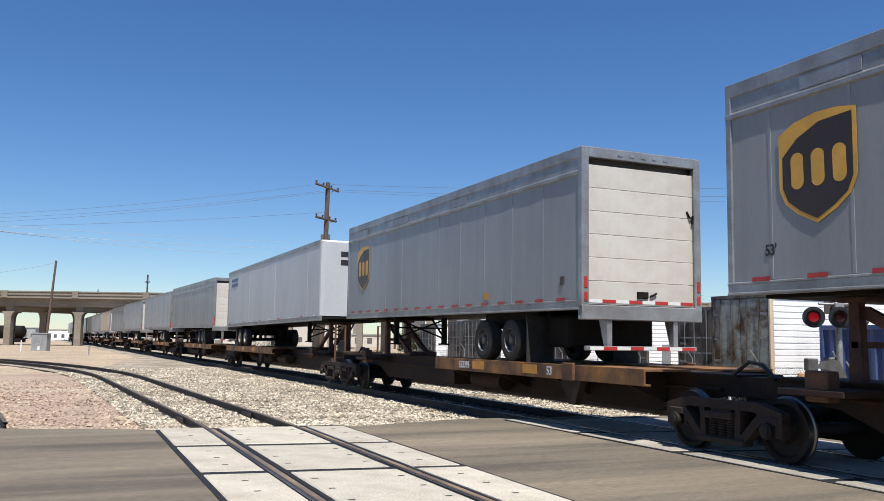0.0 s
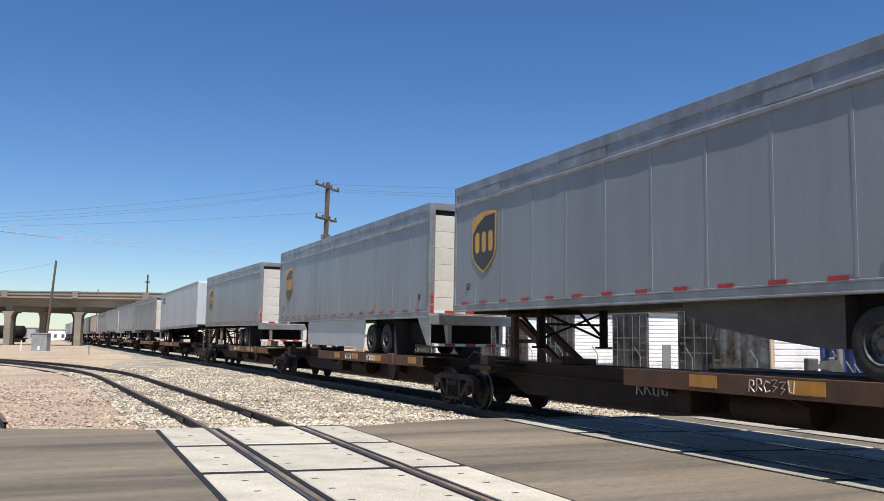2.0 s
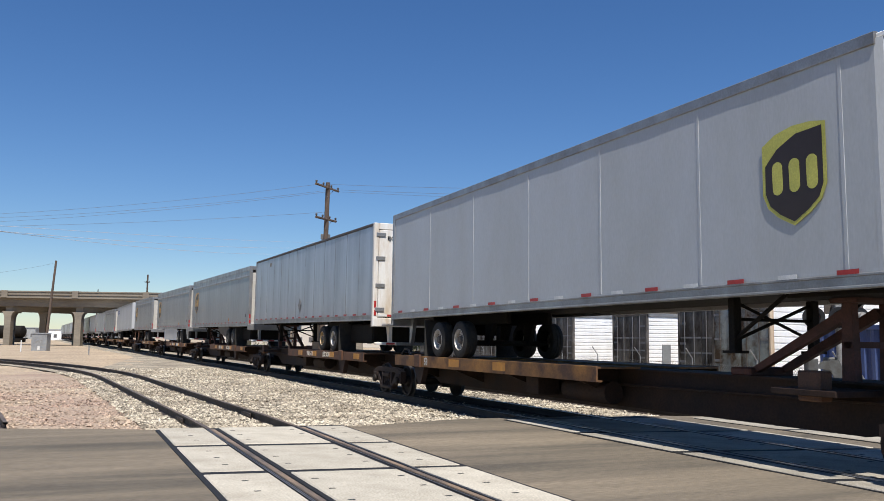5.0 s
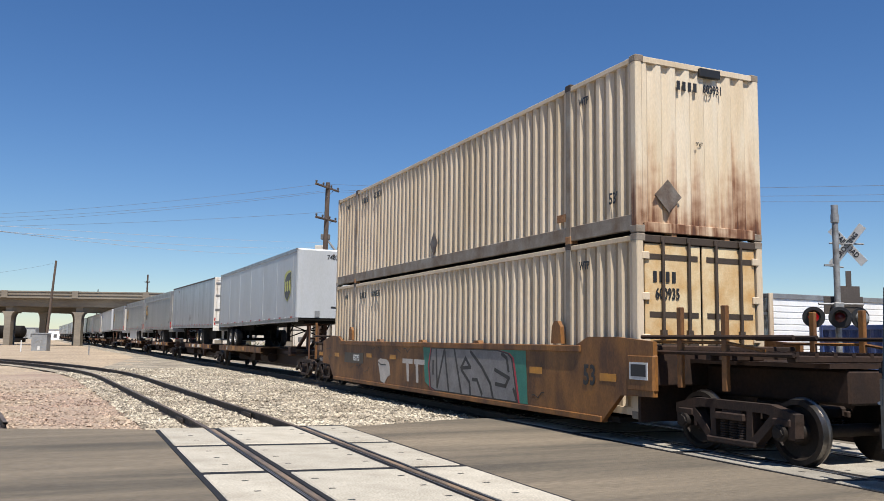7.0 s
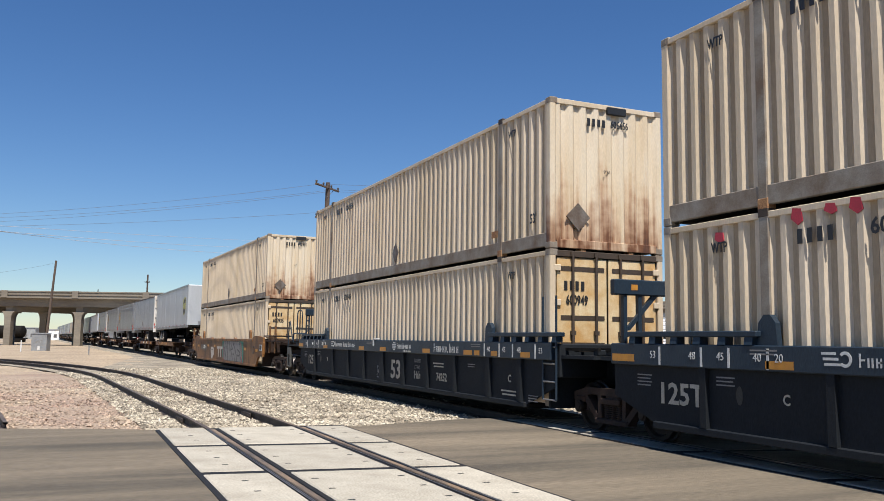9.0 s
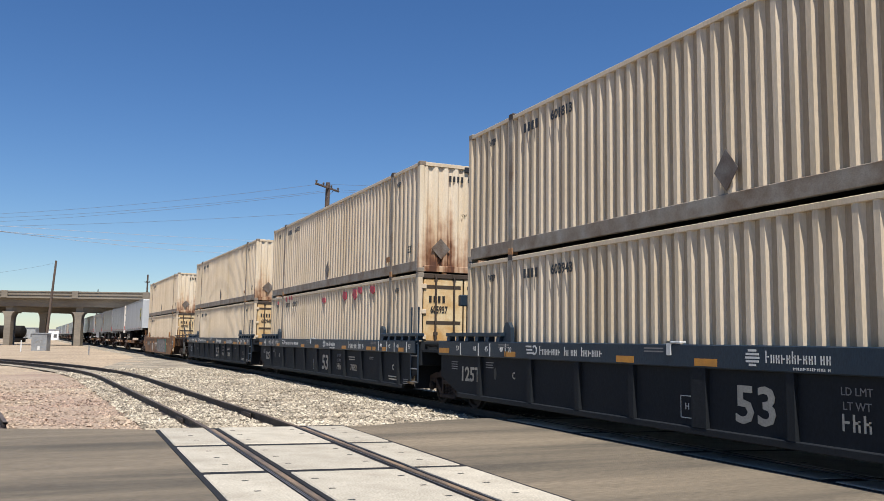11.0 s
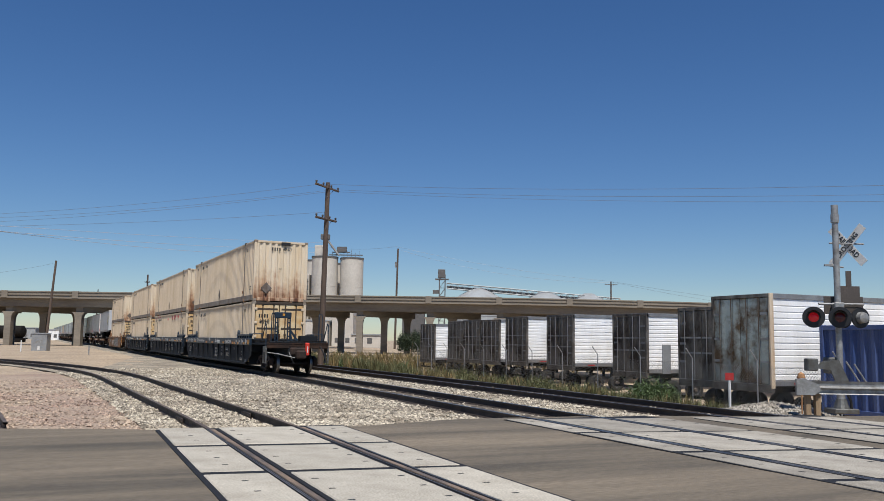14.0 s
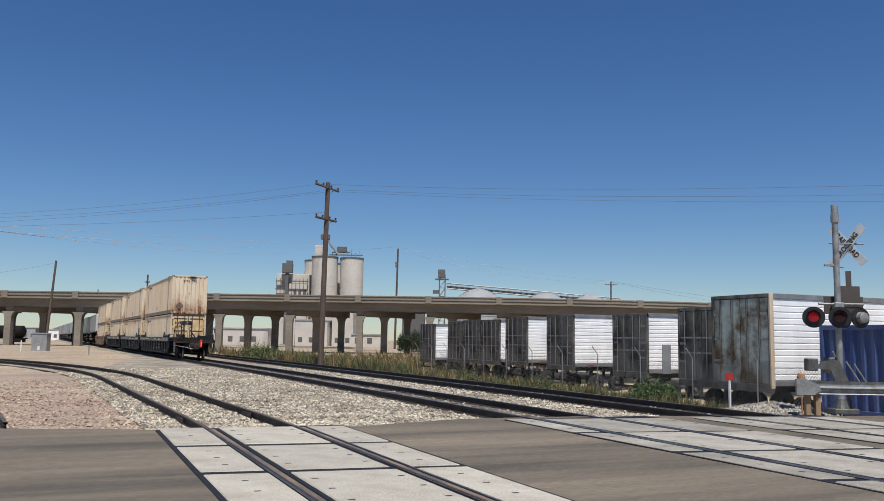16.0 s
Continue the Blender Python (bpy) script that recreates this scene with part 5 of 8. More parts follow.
def make_well(n, front_gap, rear_gap, kind, bogies, lead=False, tail=False):
    """One well of a double-stack car about the container that starts at offset n."""
    h = 8.075
    c = n + h
    col = M["blue"] if kind == "blue" else M["orange"]
    t = thing("well_car", "dark blue double-stack well car with white lettering" if kind == "blue" else "rusty ochre well car covered in sprayed graffiti", "railcar", "well cars of the train")
    TRAIN.append((t, c, h + 1))
    y0, y1 = -h - (0.62 if kind == "orange" or tail else 0.40), h + (0.62 if kind == "orange" else 1.05)
    for s in (-1, 1):
        g = Geo()
        if kind == "blue":
            g.box(*sorted((s * 1.40, s * 1.52)), y0, y1, 1.20, 1.52, 0.015)
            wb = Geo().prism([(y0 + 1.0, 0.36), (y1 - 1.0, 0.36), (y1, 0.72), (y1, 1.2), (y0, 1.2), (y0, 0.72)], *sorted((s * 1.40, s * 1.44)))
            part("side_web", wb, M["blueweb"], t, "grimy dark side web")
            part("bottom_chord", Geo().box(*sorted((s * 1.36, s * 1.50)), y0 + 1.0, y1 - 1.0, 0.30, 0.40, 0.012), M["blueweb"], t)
        else:
            g.prism([(y0 + 1.3, 0.28), (y1 - 1.3, 0.28), (y1 - 0.8, 0.72), (y1, 0.74), (y1, 1.46), (y1 - 0.9, 1.62), (y1 - 1.7, 1.62), (y1 - 2.1, 1.46), (y0 + 2.1, 1.46), (y0 + 1.7, 1.62), (y0 + 0.9, 1.62), (y0, 1.55), (y0, 0.74), (y0 + 0.8, 0.72)], *sorted((s * 1.42, s * 1.50)))
            g.box(*sorted((s * 1.38, s * 1.535)), y0 + 1.9, y1 - 1.9, 1.36, 1.48, 0.015)
            g.box(*sorted((s * 1.38, s * 1.525)), y0 + 1.3, y1 - 1.3, 0.26, 0.36, 0.012)
        part("side_sill", g, col, t, "dark blue side sill" if kind == "blue" else "ochre side sill stained with rust")
        if kind == "blue":
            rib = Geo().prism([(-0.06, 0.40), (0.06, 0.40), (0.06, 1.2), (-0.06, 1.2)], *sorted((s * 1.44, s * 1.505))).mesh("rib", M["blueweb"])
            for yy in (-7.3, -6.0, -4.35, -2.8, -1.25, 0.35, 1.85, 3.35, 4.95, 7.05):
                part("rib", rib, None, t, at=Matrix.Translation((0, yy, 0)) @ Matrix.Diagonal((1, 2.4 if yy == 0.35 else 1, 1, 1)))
            for e in (-1, 1):
                part("guide_plate", Geo().box(*sorted((s * 1.36, s * 1.53)), *sorted((e * (h - 2.05), e * (h + 0.62))), 1.62, 1.70, 0.012), col, t)
                for i in range(6):
                    yy = e * (h - 1.9 + i * 0.48)
                    part("guide_gusset", Geo().prism([(s * 1.38, 1.52), (s * 1.53, 1.52), (s * 1.51, 1.63), (s * 1.38, 1.63)], yy - 0.07, yy + 0.07, "y"), col, t)
        for e in (-1, 1):
            yy = e * (h - 2.15)
            part("container_guide", Geo().prism([(yy - 0.17, 1.5), (yy + 0.17, 1.5), (yy + 0.14, 1.80), (yy + 0.05, 1.90), (yy - 0.05, 1.90), (yy - 0.14, 1.80)], *sorted((s * 1.37, s * 1.45))), col, t, "upright container guide")
    part("well_floor", Geo().box(-1.38, 1.38, y0 + 1.0, y0 + 2.4, 0.28, 0.36).box(-1.38, 1.38, y1 - 2.4, y1 - 1.0, 0.28, 0.36).box(-0.5, 0.5, y0 + 1.2, y1 - 1.2, 0.285, 0.35).box(-1.38, 1.38, -1.0, 1.0, 0.28, 0.36), M["darkframe"], t)
    for e, gap in ((1, front_gap), (-1, rear_gap)):
        a, b = sorted((e * (h + 0.16), e * (h + gap)))
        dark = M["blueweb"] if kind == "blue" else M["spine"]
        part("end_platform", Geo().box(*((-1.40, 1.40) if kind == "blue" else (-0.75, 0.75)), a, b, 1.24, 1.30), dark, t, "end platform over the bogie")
        if kind == "orange":
            for s in (-1, 1):
                for x0, z in ((1.34, 1.62), (1.34, 1.40), (0.95, 1.62)):
                    part("pipe_rail", Geo().tube([(s * x0, a, z), (s * x0, b, z)], 0.03), M["spine"], t)
                part("brace_bar", Geo().box(*sorted((s * 0.4, s * 1.36)), (a + b) / 2 - 0.05, (a + b) / 2 + 0.05, 1.30, 1.40, 0.01), M["spine"], t)
        part("end_bulkhead", Geo().box(-1.42, 1.42, *sorted((e * (h + 0.10), e * (h + 0.55))), 0.9, 1.5, 0.02), dark, t)
        part("well_end_plate", Geo().box(-1.38, 1.38, *sorted((e * (h + 0.10), e * (h + 0.16))), 0.34, 0.9), dark, t)
        part("draft_sill", Geo().box(-0.42, 0.42, a, b, 0.78, 1.22, 0.03), dark, t)
        part("cross_beam", Geo().box(-1.30, 1.30, *sorted((e * (h + gap - 0.16), e * (h + gap))), 1.31, 1.40, 0.015), dark, t)
        gr = Geo()
        for i in range(9):
            x = -1.28 + i * 0.32
            gr.box(x - 0.03, x + 0.03, a, b, 1.38, 1.43)
        for yy in (a + 0.05, (a + b) / 2, b - 0.05):
            gr.box(-1.3, 1.3, yy - 0.03, yy + 0.03, 1.36, 1.40)
        part("walkway_grating", gr, M["spine"] if kind != "blue" else M["darkframe"], t, "dark open walkway grating")
    for y in bogies:
        add_bogie(t, y - c)
    if kind == "blue" and not tail:
        ye = -h - 0.9
        part("brake_stand", Geo().box(-0.34, -0.26, ye - 0.05, ye + 0.05, 1.4, 2.4, 0.01), M["blue"], t)
        part("brake_stand", Geo().box(-0.02, 0.06, ye - 0.05, ye + 0.05, 1.4, 2.4, 0.01), M["blue"], t)
        part("brake_stand", Geo().box(-0.55, 0.62, ye - 0.08, ye + 0.08, 2.38, 2.66, 0.02), M["blue"], t, "dark blue brake stand")
        part("stand_brace", Geo().prism([(-0.3, 1.75), (-0.2, 1.75), (0.42, 2.38), (0.30, 2.38)], ye - 0.03, ye + 0.03, "y"), M["blue"], t)
        part("yellow_plate", Geo().box(-0.2, -0.06, ye - 0.084, ye - 0.08, 2.47, 2.57), M["yellow"], t)
        for s in (-1, 1):
            part("ladder", Geo().tube([(s * 1.47, -h - 0.05, 0.5), (s * 1.47, -h - 0.05, 2.35)], 0.022), M["blue"], t, "side ladder")
            part("ladder", Geo().tube([(s * 1.47, -h - 0.5, 0.5), (s * 1.47, -h - 0.5, 2.35)], 0.022), M["blue"], t)
            for z in (0.5, 0.82, 1.14, 1.44):
                part("rung", Geo().tube([(s * 1.47, -h - 0.05, z), (s * 1.47, -h - 0.5, z)], 0.016), M["silver"], t)
    if kind == "blue":
        # words of the owners' names as rows of letter-sized bars
        for y, word, z, hh, step in ((n + 12.62, "loooooo looo looooo", 1.37, 0.15, 0.105), (n + 7.18, "looooloooooo", 1.38, 0.15, 0.083), (n + 6.75, "ooooooooooo", 1.255, 0.05, 0.05), (n + 4.79, "looooo.looo", 1.36, 0.20, 0.125), (n + 6.15, "lll", 0.68, 0.19, 0.14)):
            g = Geo()
            lower = z < 1.2
            x = -1.446 if lower else -1.5235
            for i, ch in enumerate(word):
                yy, wd = y - c - i * step, step * 0.68
                top = hh if ch == "l" else hh * 0.68
                st = step * 0.2
                if ch == ".":
                    g.box(x, x + 0.003, yy - st, yy, z - hh / 2, z - hh / 2 + st)
                elif ch != " ":
                    g.box(x, x + 0.003, yy - st, yy, z - hh / 2, z - hh / 2 + top)
                    if i % 4 != 1 or ch == "l":
                        g.box(x, x + 0.003, yy - wd, yy - st, z - hh / 2 + top * 0.45, z - hh / 2 + top * 0.45 + st)
                    if i % 3:
                        g.box(x, x + 0.003, yy - wd, yy - wd + st, z - hh / 2, z - hh / 2 + hh * 0.68)
            tagged(part("painted_word", g, M["paint_ochre" if lower else "paint_white"], t, "row of painted letter-sized bars"), kind="stuff")
        for i in range(3):
            part("emblem_bar", Geo().box(-1.524, -1.52, n + 12.86 - c + 0.03 * i, n + 13.12 - c - 0.02 * (2 - i), 1.30 + i * 0.062, 1.33 + i * 0.062), M["paint_white"], t)
        part("emblem_ring", Geo().prism([(n + 12.80 - c + 0.09 * math.cos(v), 1.375 + 0.09 * math.sin(v)) for v in [0.7 + 4.9 * i / 12 for i in range(13)]] + [(n + 12.80 - c + 0.055 * math.cos(v), 1.375 + 0.055 * math.sin(v)) for v in [5.6 - 4.9 * i / 12 for i in range(13)]], -1.524, -1.52), M["paint_white"], t)
        for i in range(5):
            wd = (0.06, 0.11, 0.12, 0.11, 0.07)[i]
            part("emblem_bar", Geo().box(-1.524, -1.52, n + 7.40 - c - wd, n + 7.40 - c + wd, 1.26 + i * 0.045, 1.288 + i * 0.045), M["paint_white"], t)
        part("load_mark", Geo().box(-1.446, -1.443, n + 8.58 - c, n + 8.86 - c, 0.5, 0.512).box(-1.446, -1.443, n + 8.58 - c, n + 8.86 - c, 0.80, 0.812).box(-1.446, -1.443, n + 8.58 - c, n + 8.592 - c, 0.5, 0.81).box(-1.446, -1.443, n + 8.848 - c, n + 8.86 - c, 0.5, 0.81), M["paint_white"], t, "white painted square outline")
        part("web_hole", Geo().prism([(n + 14.5 - c + 0.06 * math.cos(v), 0.87 + 0.12 * math.sin(v)) for v in [i * math.pi / 8 for i in range(16)]], -1.4445, -1.441), M["black"], t, "dark oval hole in the web")
        for y, z0, k in ((n + 16.45, 1.05, 4), (n + 14.75, 1.08, 3), (n + 2.95, 1.02, 2), (n + 0.35, 0.52, 3)):
            for i in range(k):
                part("lettering_bar", Geo().box(-1.4445, -1.441, y - c - 0.17 + 0.03 * (i % 2), y - c + 0.17, z0 - i * 0.05, z0 - i * 0.05 + 0.018), M["spraygrey"], t)
        part("sill_clip", Geo().box(-1.535, -1.50, n + 9.0 - c - 0.05, n + 9.0 - c + 0.05, 1.36, 1.56, 0.006).box(-1.535, -1.42, n + 8.75 - c, n + 9.05 - c, 1.53, 1.56, 0.006), M["paint_white"], t, "white bent steel clip")
        for y in (n + 14.0, n + 9.35, n + 2.6):
            for i in range(2):
                part("lettering_bar", Geo().box(-1.524, -1.52, y - c - 0.22, y - c + 0.22, 1.40 + i * 0.045, 1.42 + i * 0.045), M["spraygrey"], t)
        for y, wd in ((n + 13.75, 0.22), (n + 10.05, 0.22), (n + 8.25, 0.22), (n + 5.25, 0.22), (n + 2.98, 0.2), (n + 2.55, 0.12), (n + 1.77, 0.13), (n + 0.52, 0.17)):
            part("yellow_plate", Geo().box(-1.524, -1.52, y - c - wd, y - c + wd, 1.23, 1.33), M["yellow"], t, "yellow reflective plate")
        part("yellow_plate", Geo().box(-1.524, -1.52, h + 0.45, h + 1.0, 1.25, 1.36), M["yellow"], t)
        if tail:
            part("yellow_plate", Geo().box(-1.524, -1.52, -h - 0.58, -h - 0.22, 1.24, 1.44), M["yellow"], t)
        for y, body_t, size, z, m in ((n + 7.44, "53", 0.66, 0.74, "paint_ochre"), (n + 4.5, "74252", 0.25, 0.68, "paint_ochre"), (n + 15.65, "1251" if lead else "125T", 0.42, 0.80, "paint_ochre"), (n + 13.72, "B" if lead else "C", 0.18, 0.86, "paint_ochre"), (n + 8.72, "H", 0.13, 0.66, "paint_white"), (n + 5.95, "LD LMT", 0.13, 1.02, "spraygrey"), (n + 5.95, "LT WT", 0.13, 0.86, "spraygrey"), (n + 1.25, "C", 0.2, 0.8, "paint_ochre"), (n + 2.0, "40", 0.15, 1.36, "paint_white"), (n + 1.35, "45", 0.15, 1.36, "paint_white"), (n + 0.75, "48", 0.15, 1.36, "paint_white"), (n - 0.05, "53", 0.15, 1.36, "paint_white"), (n + 16.15, "53", 0.15, 1.36, "paint_white"), (n + 15.3, "48", 0.15, 1.36, "paint_white"), (n + 14.75, "45", 0.15, 1.36, "paint_white"), (n + 14.1, "40", 0.15, 1.36, "paint_white"), (n + 13.75, "20", 0.15, 1.36, "paint_white")):
            part("lettering", text_mesh(body_t, size, M[m]), None, t, "painted lettering", at=on_side(y - c, z, -1.5255 if z > 1.2 else -1.446, 1.12 if size > 0.4 else 0.95))
        for y in (n + 2.2, n + 1.55, n + 1.0, n + 0.15, n + 16.0, n + 15.12, n + 14.6, n + 13.93):
            part("tick_mark", Geo().box(-1.524, -1.52, y - c - 0.02, y - c + 0.02, 1.22, 1.48), M["paint_white"], t)
        for y, z in ((n + 4.7, 0.98), (n + 1.3, 0.55)):
            part("lettering_bar", Geo().box(-1.444, -1.44, y - c - 0.3, y - c + 0.3, z, z + 0.03).box(-1.444, -1.44, y - c - 0.3, y - c + 0.25, z - 0.07, z - 0.04), M["paint_ochre"], t)
    else:
        x = -1.503
        for y, body_t, size, z in ((n + 1.02, "53", 0.46, 0.98), (n + 13.2, "652793", 0.24, 0.98)):
            if body_t != "53":
                part("number_panel", Geo().box(x - 0.002, x + 0.002, y - c - 0.65, y - c + 1.15, z - 0.15, z + 0.15), M["brown"], t)
            part("number", text_mesh(body_t, size, M["paint_black" if body_t == "53" else "paint_white"]), None, t, "painted number", at=on_side(y - c, z, x - 0.005, 0.8))
        ys = lambda a: n + a + 0.16 - c
        def paint(name, pts, layer, m, parent, lab=""):
            return part(name, Geo().prism([(ys(a), b) for a, b in pts], x - 0.003 - 0.002 * layer, x - 0.001 - 0.002 * layer), M[m], parent, lab)

        def stroke(pts, wd, layer, m, parent):
            for (a, b), (e, f) in zip(pts, pts[1:]):
                l = math.hypot(e - a, f - b)
                u, v = -(f - b) / l * wd / 2, (e - a) / l * wd / 2
                k, q = (e - a) / l * wd * 0.3, (f - b) / l * wd * 0.3
                paint("graffiti_stroke", [(a + u - k, b + v - q), (e + u + k, f + v + q), (e - u + k, f - v + q), (a - u - k, b - v - q)], layer, m, parent)

        gr = paint("graffiti", [(7.93, 1.36), (2.97, 1.36), (2.89, 0.37), (3.3, 0.37), (7.3, 0.37), (7.8, 0.55)], 0, "teal", t, "teal, grey and black sprayed mural")
        mass = [(7.42, 1.36), (7.55, 0.95), (7.44, 0.43), (7.2, 0.37), (3.25, 0.37), (3.35, 0.75), (3.48, 1.21), (3.64, 1.30), (4.11, 1.36)]
        paint("graffiti_block", [(5.4 + (a - 5.4) * 1.03, b) for a, b in mass], 1, "redspray", gr, "red sprayed edge")
        paint("graffiti_block", mass, 2, "paint_black", gr)
        paint("graffiti_block", [(5.4 + (a - 5.4) * 0.975, 0.87 + (b - 0.87) * 0.95) for a, b in mass], 3, "spraygrey", gr, "grey sprayed letter mass")
        for pts in ([(7.13, 1.34), (7.05, 0.46), (6.66, 1.34), (6.41, 0.40)], [(6.13, 1.34), (5.75, 0.40)], [(5.77, 0.94), (5.31, 0.97), (5.55, 1.16), (5.77, 0.94)], [(5.75, 0.9), (5.35, 0.65), (5.3, 0.40)], [(5.2, 0.72), (4.99, 0.72), (4.76, 0.44)], [(5.3, 1.3), (4.77, 0.99), (4.39, 0.68), (4.27, 0.40)], [(4.19, 0.96), (3.6, 0.82), (3.75, 0.66), (4.15, 0.68)], [(3.9, 1.28), (3.7, 1.2), (3.62, 0.95)], [(7.3, 1.05), (7.3, 0.75)], [(3.42, 0.62), (3.28, 0.4)]):
            stroke(pts, 0.075, 4, "paint_black", gr)
        for q in (0.0, 0.62):
            paint("graffiti_block", [(9.28 - q * 1.25, 1.06), (8.60 - q * 1.25, 1.06), (8.60 - q * 1.25, 0.94), (9.28 - q * 1.25, 0.94)], 0, "spraywhite", t, "white sprayed letter shape")
            paint("graffiti_block", [(9.02 - q, 0.94), (8.86 - q, 0.94), (8.82 - q, 0.5), (8.96 - q, 0.5)], 0, "spraywhite", t)
        roll = paint("graffiti_block", [(11.15, 0.95), (10.95, 1.02), (10.45, 1.0), (10.25, 0.92), (10.15, 0.6), (10.35, 0.55), (10.6, 0.36), (10.9, 0.42), (10.99, 0.66)], 0, "spraywhite", t, "white sprayed paper roll shape")
        stroke([(11.1, 0.92), (10.9, 0.86), (10.5, 0.86)], 0.03, 1, "paint_black", roll)
        rng = random.Random(11)
        for a0, z0 in ((16.2, 1.2), (16.0, 0.95), (13.6, 0.78), (13.0, 0.74), (12.3, 0.68), (11.8, 1.28), (11.2, 1.28), (9.9, 1.25), (9.2, 1.24), (2.75, 0.6)):
            pts = [(a0 - 0.11 * i + rng.uniform(-0.03, 0.03), z0 + rng.uniform(-0.1, 0.1)) for i in range(5)]
            stroke(pts, 0.018, 0, "paint_black", t)
        for q in (11.16, 8.12, 5.08):
            part("container_guide", Geo().prism([(ys(q) - 0.16, 1.45), (ys(q) + 0.16, 1.45), (ys(q) + 0.1, 1.54), (ys(q) - 0.1, 1.54)], -1.5, -1.38), col, t)
        for y, z in ((16.8, 0.98), (15.0, 0.98), (11.9, 1.02), (10.0, 1.02), (2.6, 0.95), (0.35, 0.92)):
            part("yellow_plate", Geo().box(x - 0.004, x, ys(y) - 0.22, ys(y) + 0.22, z, z + 0.12), M["yellow"], t, "yellow reflective plate")
        part("end_panel", Geo().box(-1.51, -1.40, ys(-0.8), ys(-0.15), 0.80, 1.36, 0.03), M["orange"], t, "ochre end panel")
        x = -1.511
        part("notice_board", Geo().box(x - 0.008, x, ys(-0.45) - 0.22, ys(-0.45) + 0.22, 0.98, 1.24), M["paint_white"], t)
        part("notice_board", Geo().box(x - 0.012, x - 0.008, ys(-0.45) - 0.18, ys(-0.45) + 0.18, 1.03, 1.21), M["paint_black"], t)
        for s in (-1, 1):
            for y in (n - 1.0, n - 1.9):
                part("stanchion", Geo().box(s * 1.3 - 0.035, s * 1.3 + 0.035, y - c - 0.05, y - c + 0.05, 0.9, 2.05, 0.01), M["orange"], t, "rusty upright stanchion")
            part("grab_rail", Geo().tube([(s * 1.3, n - 0.4 - c, 1.55), (s * 1.3, n - 1.9 - c, 1.55), (s * 1.3, n - 2.6 - c, 1.45)], 0.025), M["orange"], t)
        for s in (-1, 1):
            part("stanchion", Geo().box(s * 1.15 - 0.035, s * 1.15 + 0.035, n + 18.9 - c - 0.05, n + 18.9 - c + 0.05, 0.8, 2.1, 0.01), M["orange"], t)
    if tail or lead:
        e = -1 if tail else 1
        ye = e * (h + (rear_gap if tail else front_gap))
        bar = Geo().box(-1.38, 1.38, *sorted((ye - e * 0.16, ye)), 1.10, 1.38, 0.02)
        part("end_beam", bar, M["spine"], t, "rust-brown end beam")
        part("coupler", Geo().box(-0.14, 0.14, *sorted((ye - e * 0.5, ye + e * 0.45)), 0.70, 0.98, 0.03).box(-0.2, 0.2, *sorted((ye + e * 0.38, ye + e * 0.7)), 0.66, 1.02, 0.06), M["bogie"], t, "knuckle coupler")
        steel = M["blue"] if kind == "blue" else M["orange"]
        # portal brake stand: two pierced posts under a deep head plate
        ys0, ys1 = sorted((ye - e * 0.62, ye - e * 0.74))
        stand = part("brake_stand", Geo().box(-0.90, -0.16, ys0 - 0.03, ys1 + 0.03, 2.42, 2.68, 0.02), steel, t, "dark blue portal brake stand")
        for x0 in (-0.88, -0.32):
            post = Geo().box(x0, x0 + 0.035, ys0, ys1, 1.40, 2.44).box(x0 + 0.105, x0 + 0.14, ys0, ys1, 1.40, 2.44)
            for i in range(6):
                post.box(x0 + 0.03, x0 + 0.11, ys0, ys1, 1.40 + i * 0.2, 1.45 + i * 0.2)
            part("pierced_post", post, steel, stand)
        part("stand_plate", Geo().box(-0.56, -0.46, ys0 - 0.035, ys0 - 0.03, 2.52, 2.62), M["yellow"], stand, "small yellow plate")
        part("stand_brace", Geo().prism([(-0.16, 1.42), (-0.06, 1.42), (-0.18, 2.0), (-0.22, 2.0)], ys0 + 0.04, ys1 - 0.04, "y").prism([(0.10, 1.42), (0.22, 1.42), (-0.17, 1.95), (-0.19, 1.85)], ys0 + 0.04, ys1 - 0.04, "y"), steel, stand)
        part("equipment_box", Geo().box(-1.05, -0.55, *sorted((ye - e * 0.95, ye - e * 1.35)), 1.40, 1.72, 0.02), M["spine"], t, "brown equipment box")
        part("equipment_box", Geo().box(0.35, 1.15, *sorted((ye - e * 0.85, ye - e * 1.25)), 1.40, 1.66, 0.02), M["blueweb"], t)
        for s in (-1, 1):
            # side sill steps hanging below the platform's corners
            part("sill_step", Geo().prism([(ye - e * 0.02, 1.18), (ye - e * 0.50, 1.18), (ye - e * 0.50, 0.45), (ye - e * 0.44, 0.45), (ye - e * 0.40, 0.92), (ye - e * 0.14, 0.92), (ye - e * 0.08, 0.45), (ye - e * 0.02, 0.45)], *sorted((s * 1.36, s * 1.42))).tube([(s * 1.39, ye - e * 0.47, 0.47), (s * 1.39, ye - e * 0.05, 0.47)], 0.02), M["gatesteel"], t, "grey steel corner step")
            hx = -1.12 if s < 0 else 1.02
            part("handrail", Geo().tube([(hx, ye - e * 0.30, 1.30), (hx, ye - e * 0.30, 2.52), (hx + 0.03, ye - e * 0.33, 2.62), (hx + 0.14, ye - e * 0.36, 2.62), (hx + 0.17, ye - e * 0.38, 2.5), (hx + 0.17, ye - e * 0.38, 1.30)], 0.024), steel, t, "tall bent handrail hoop")
            part("handrail", Geo().tube([(s * 1.40, ye - e * 0.05, 0.9), (s * 1.40, ye - e * 0.12, 2.15), (s * 1.40, ye - e * 0.25, 2.2), (s * 1.40, ye - e * 0.75, 1.45)], 0.022), steel, t)
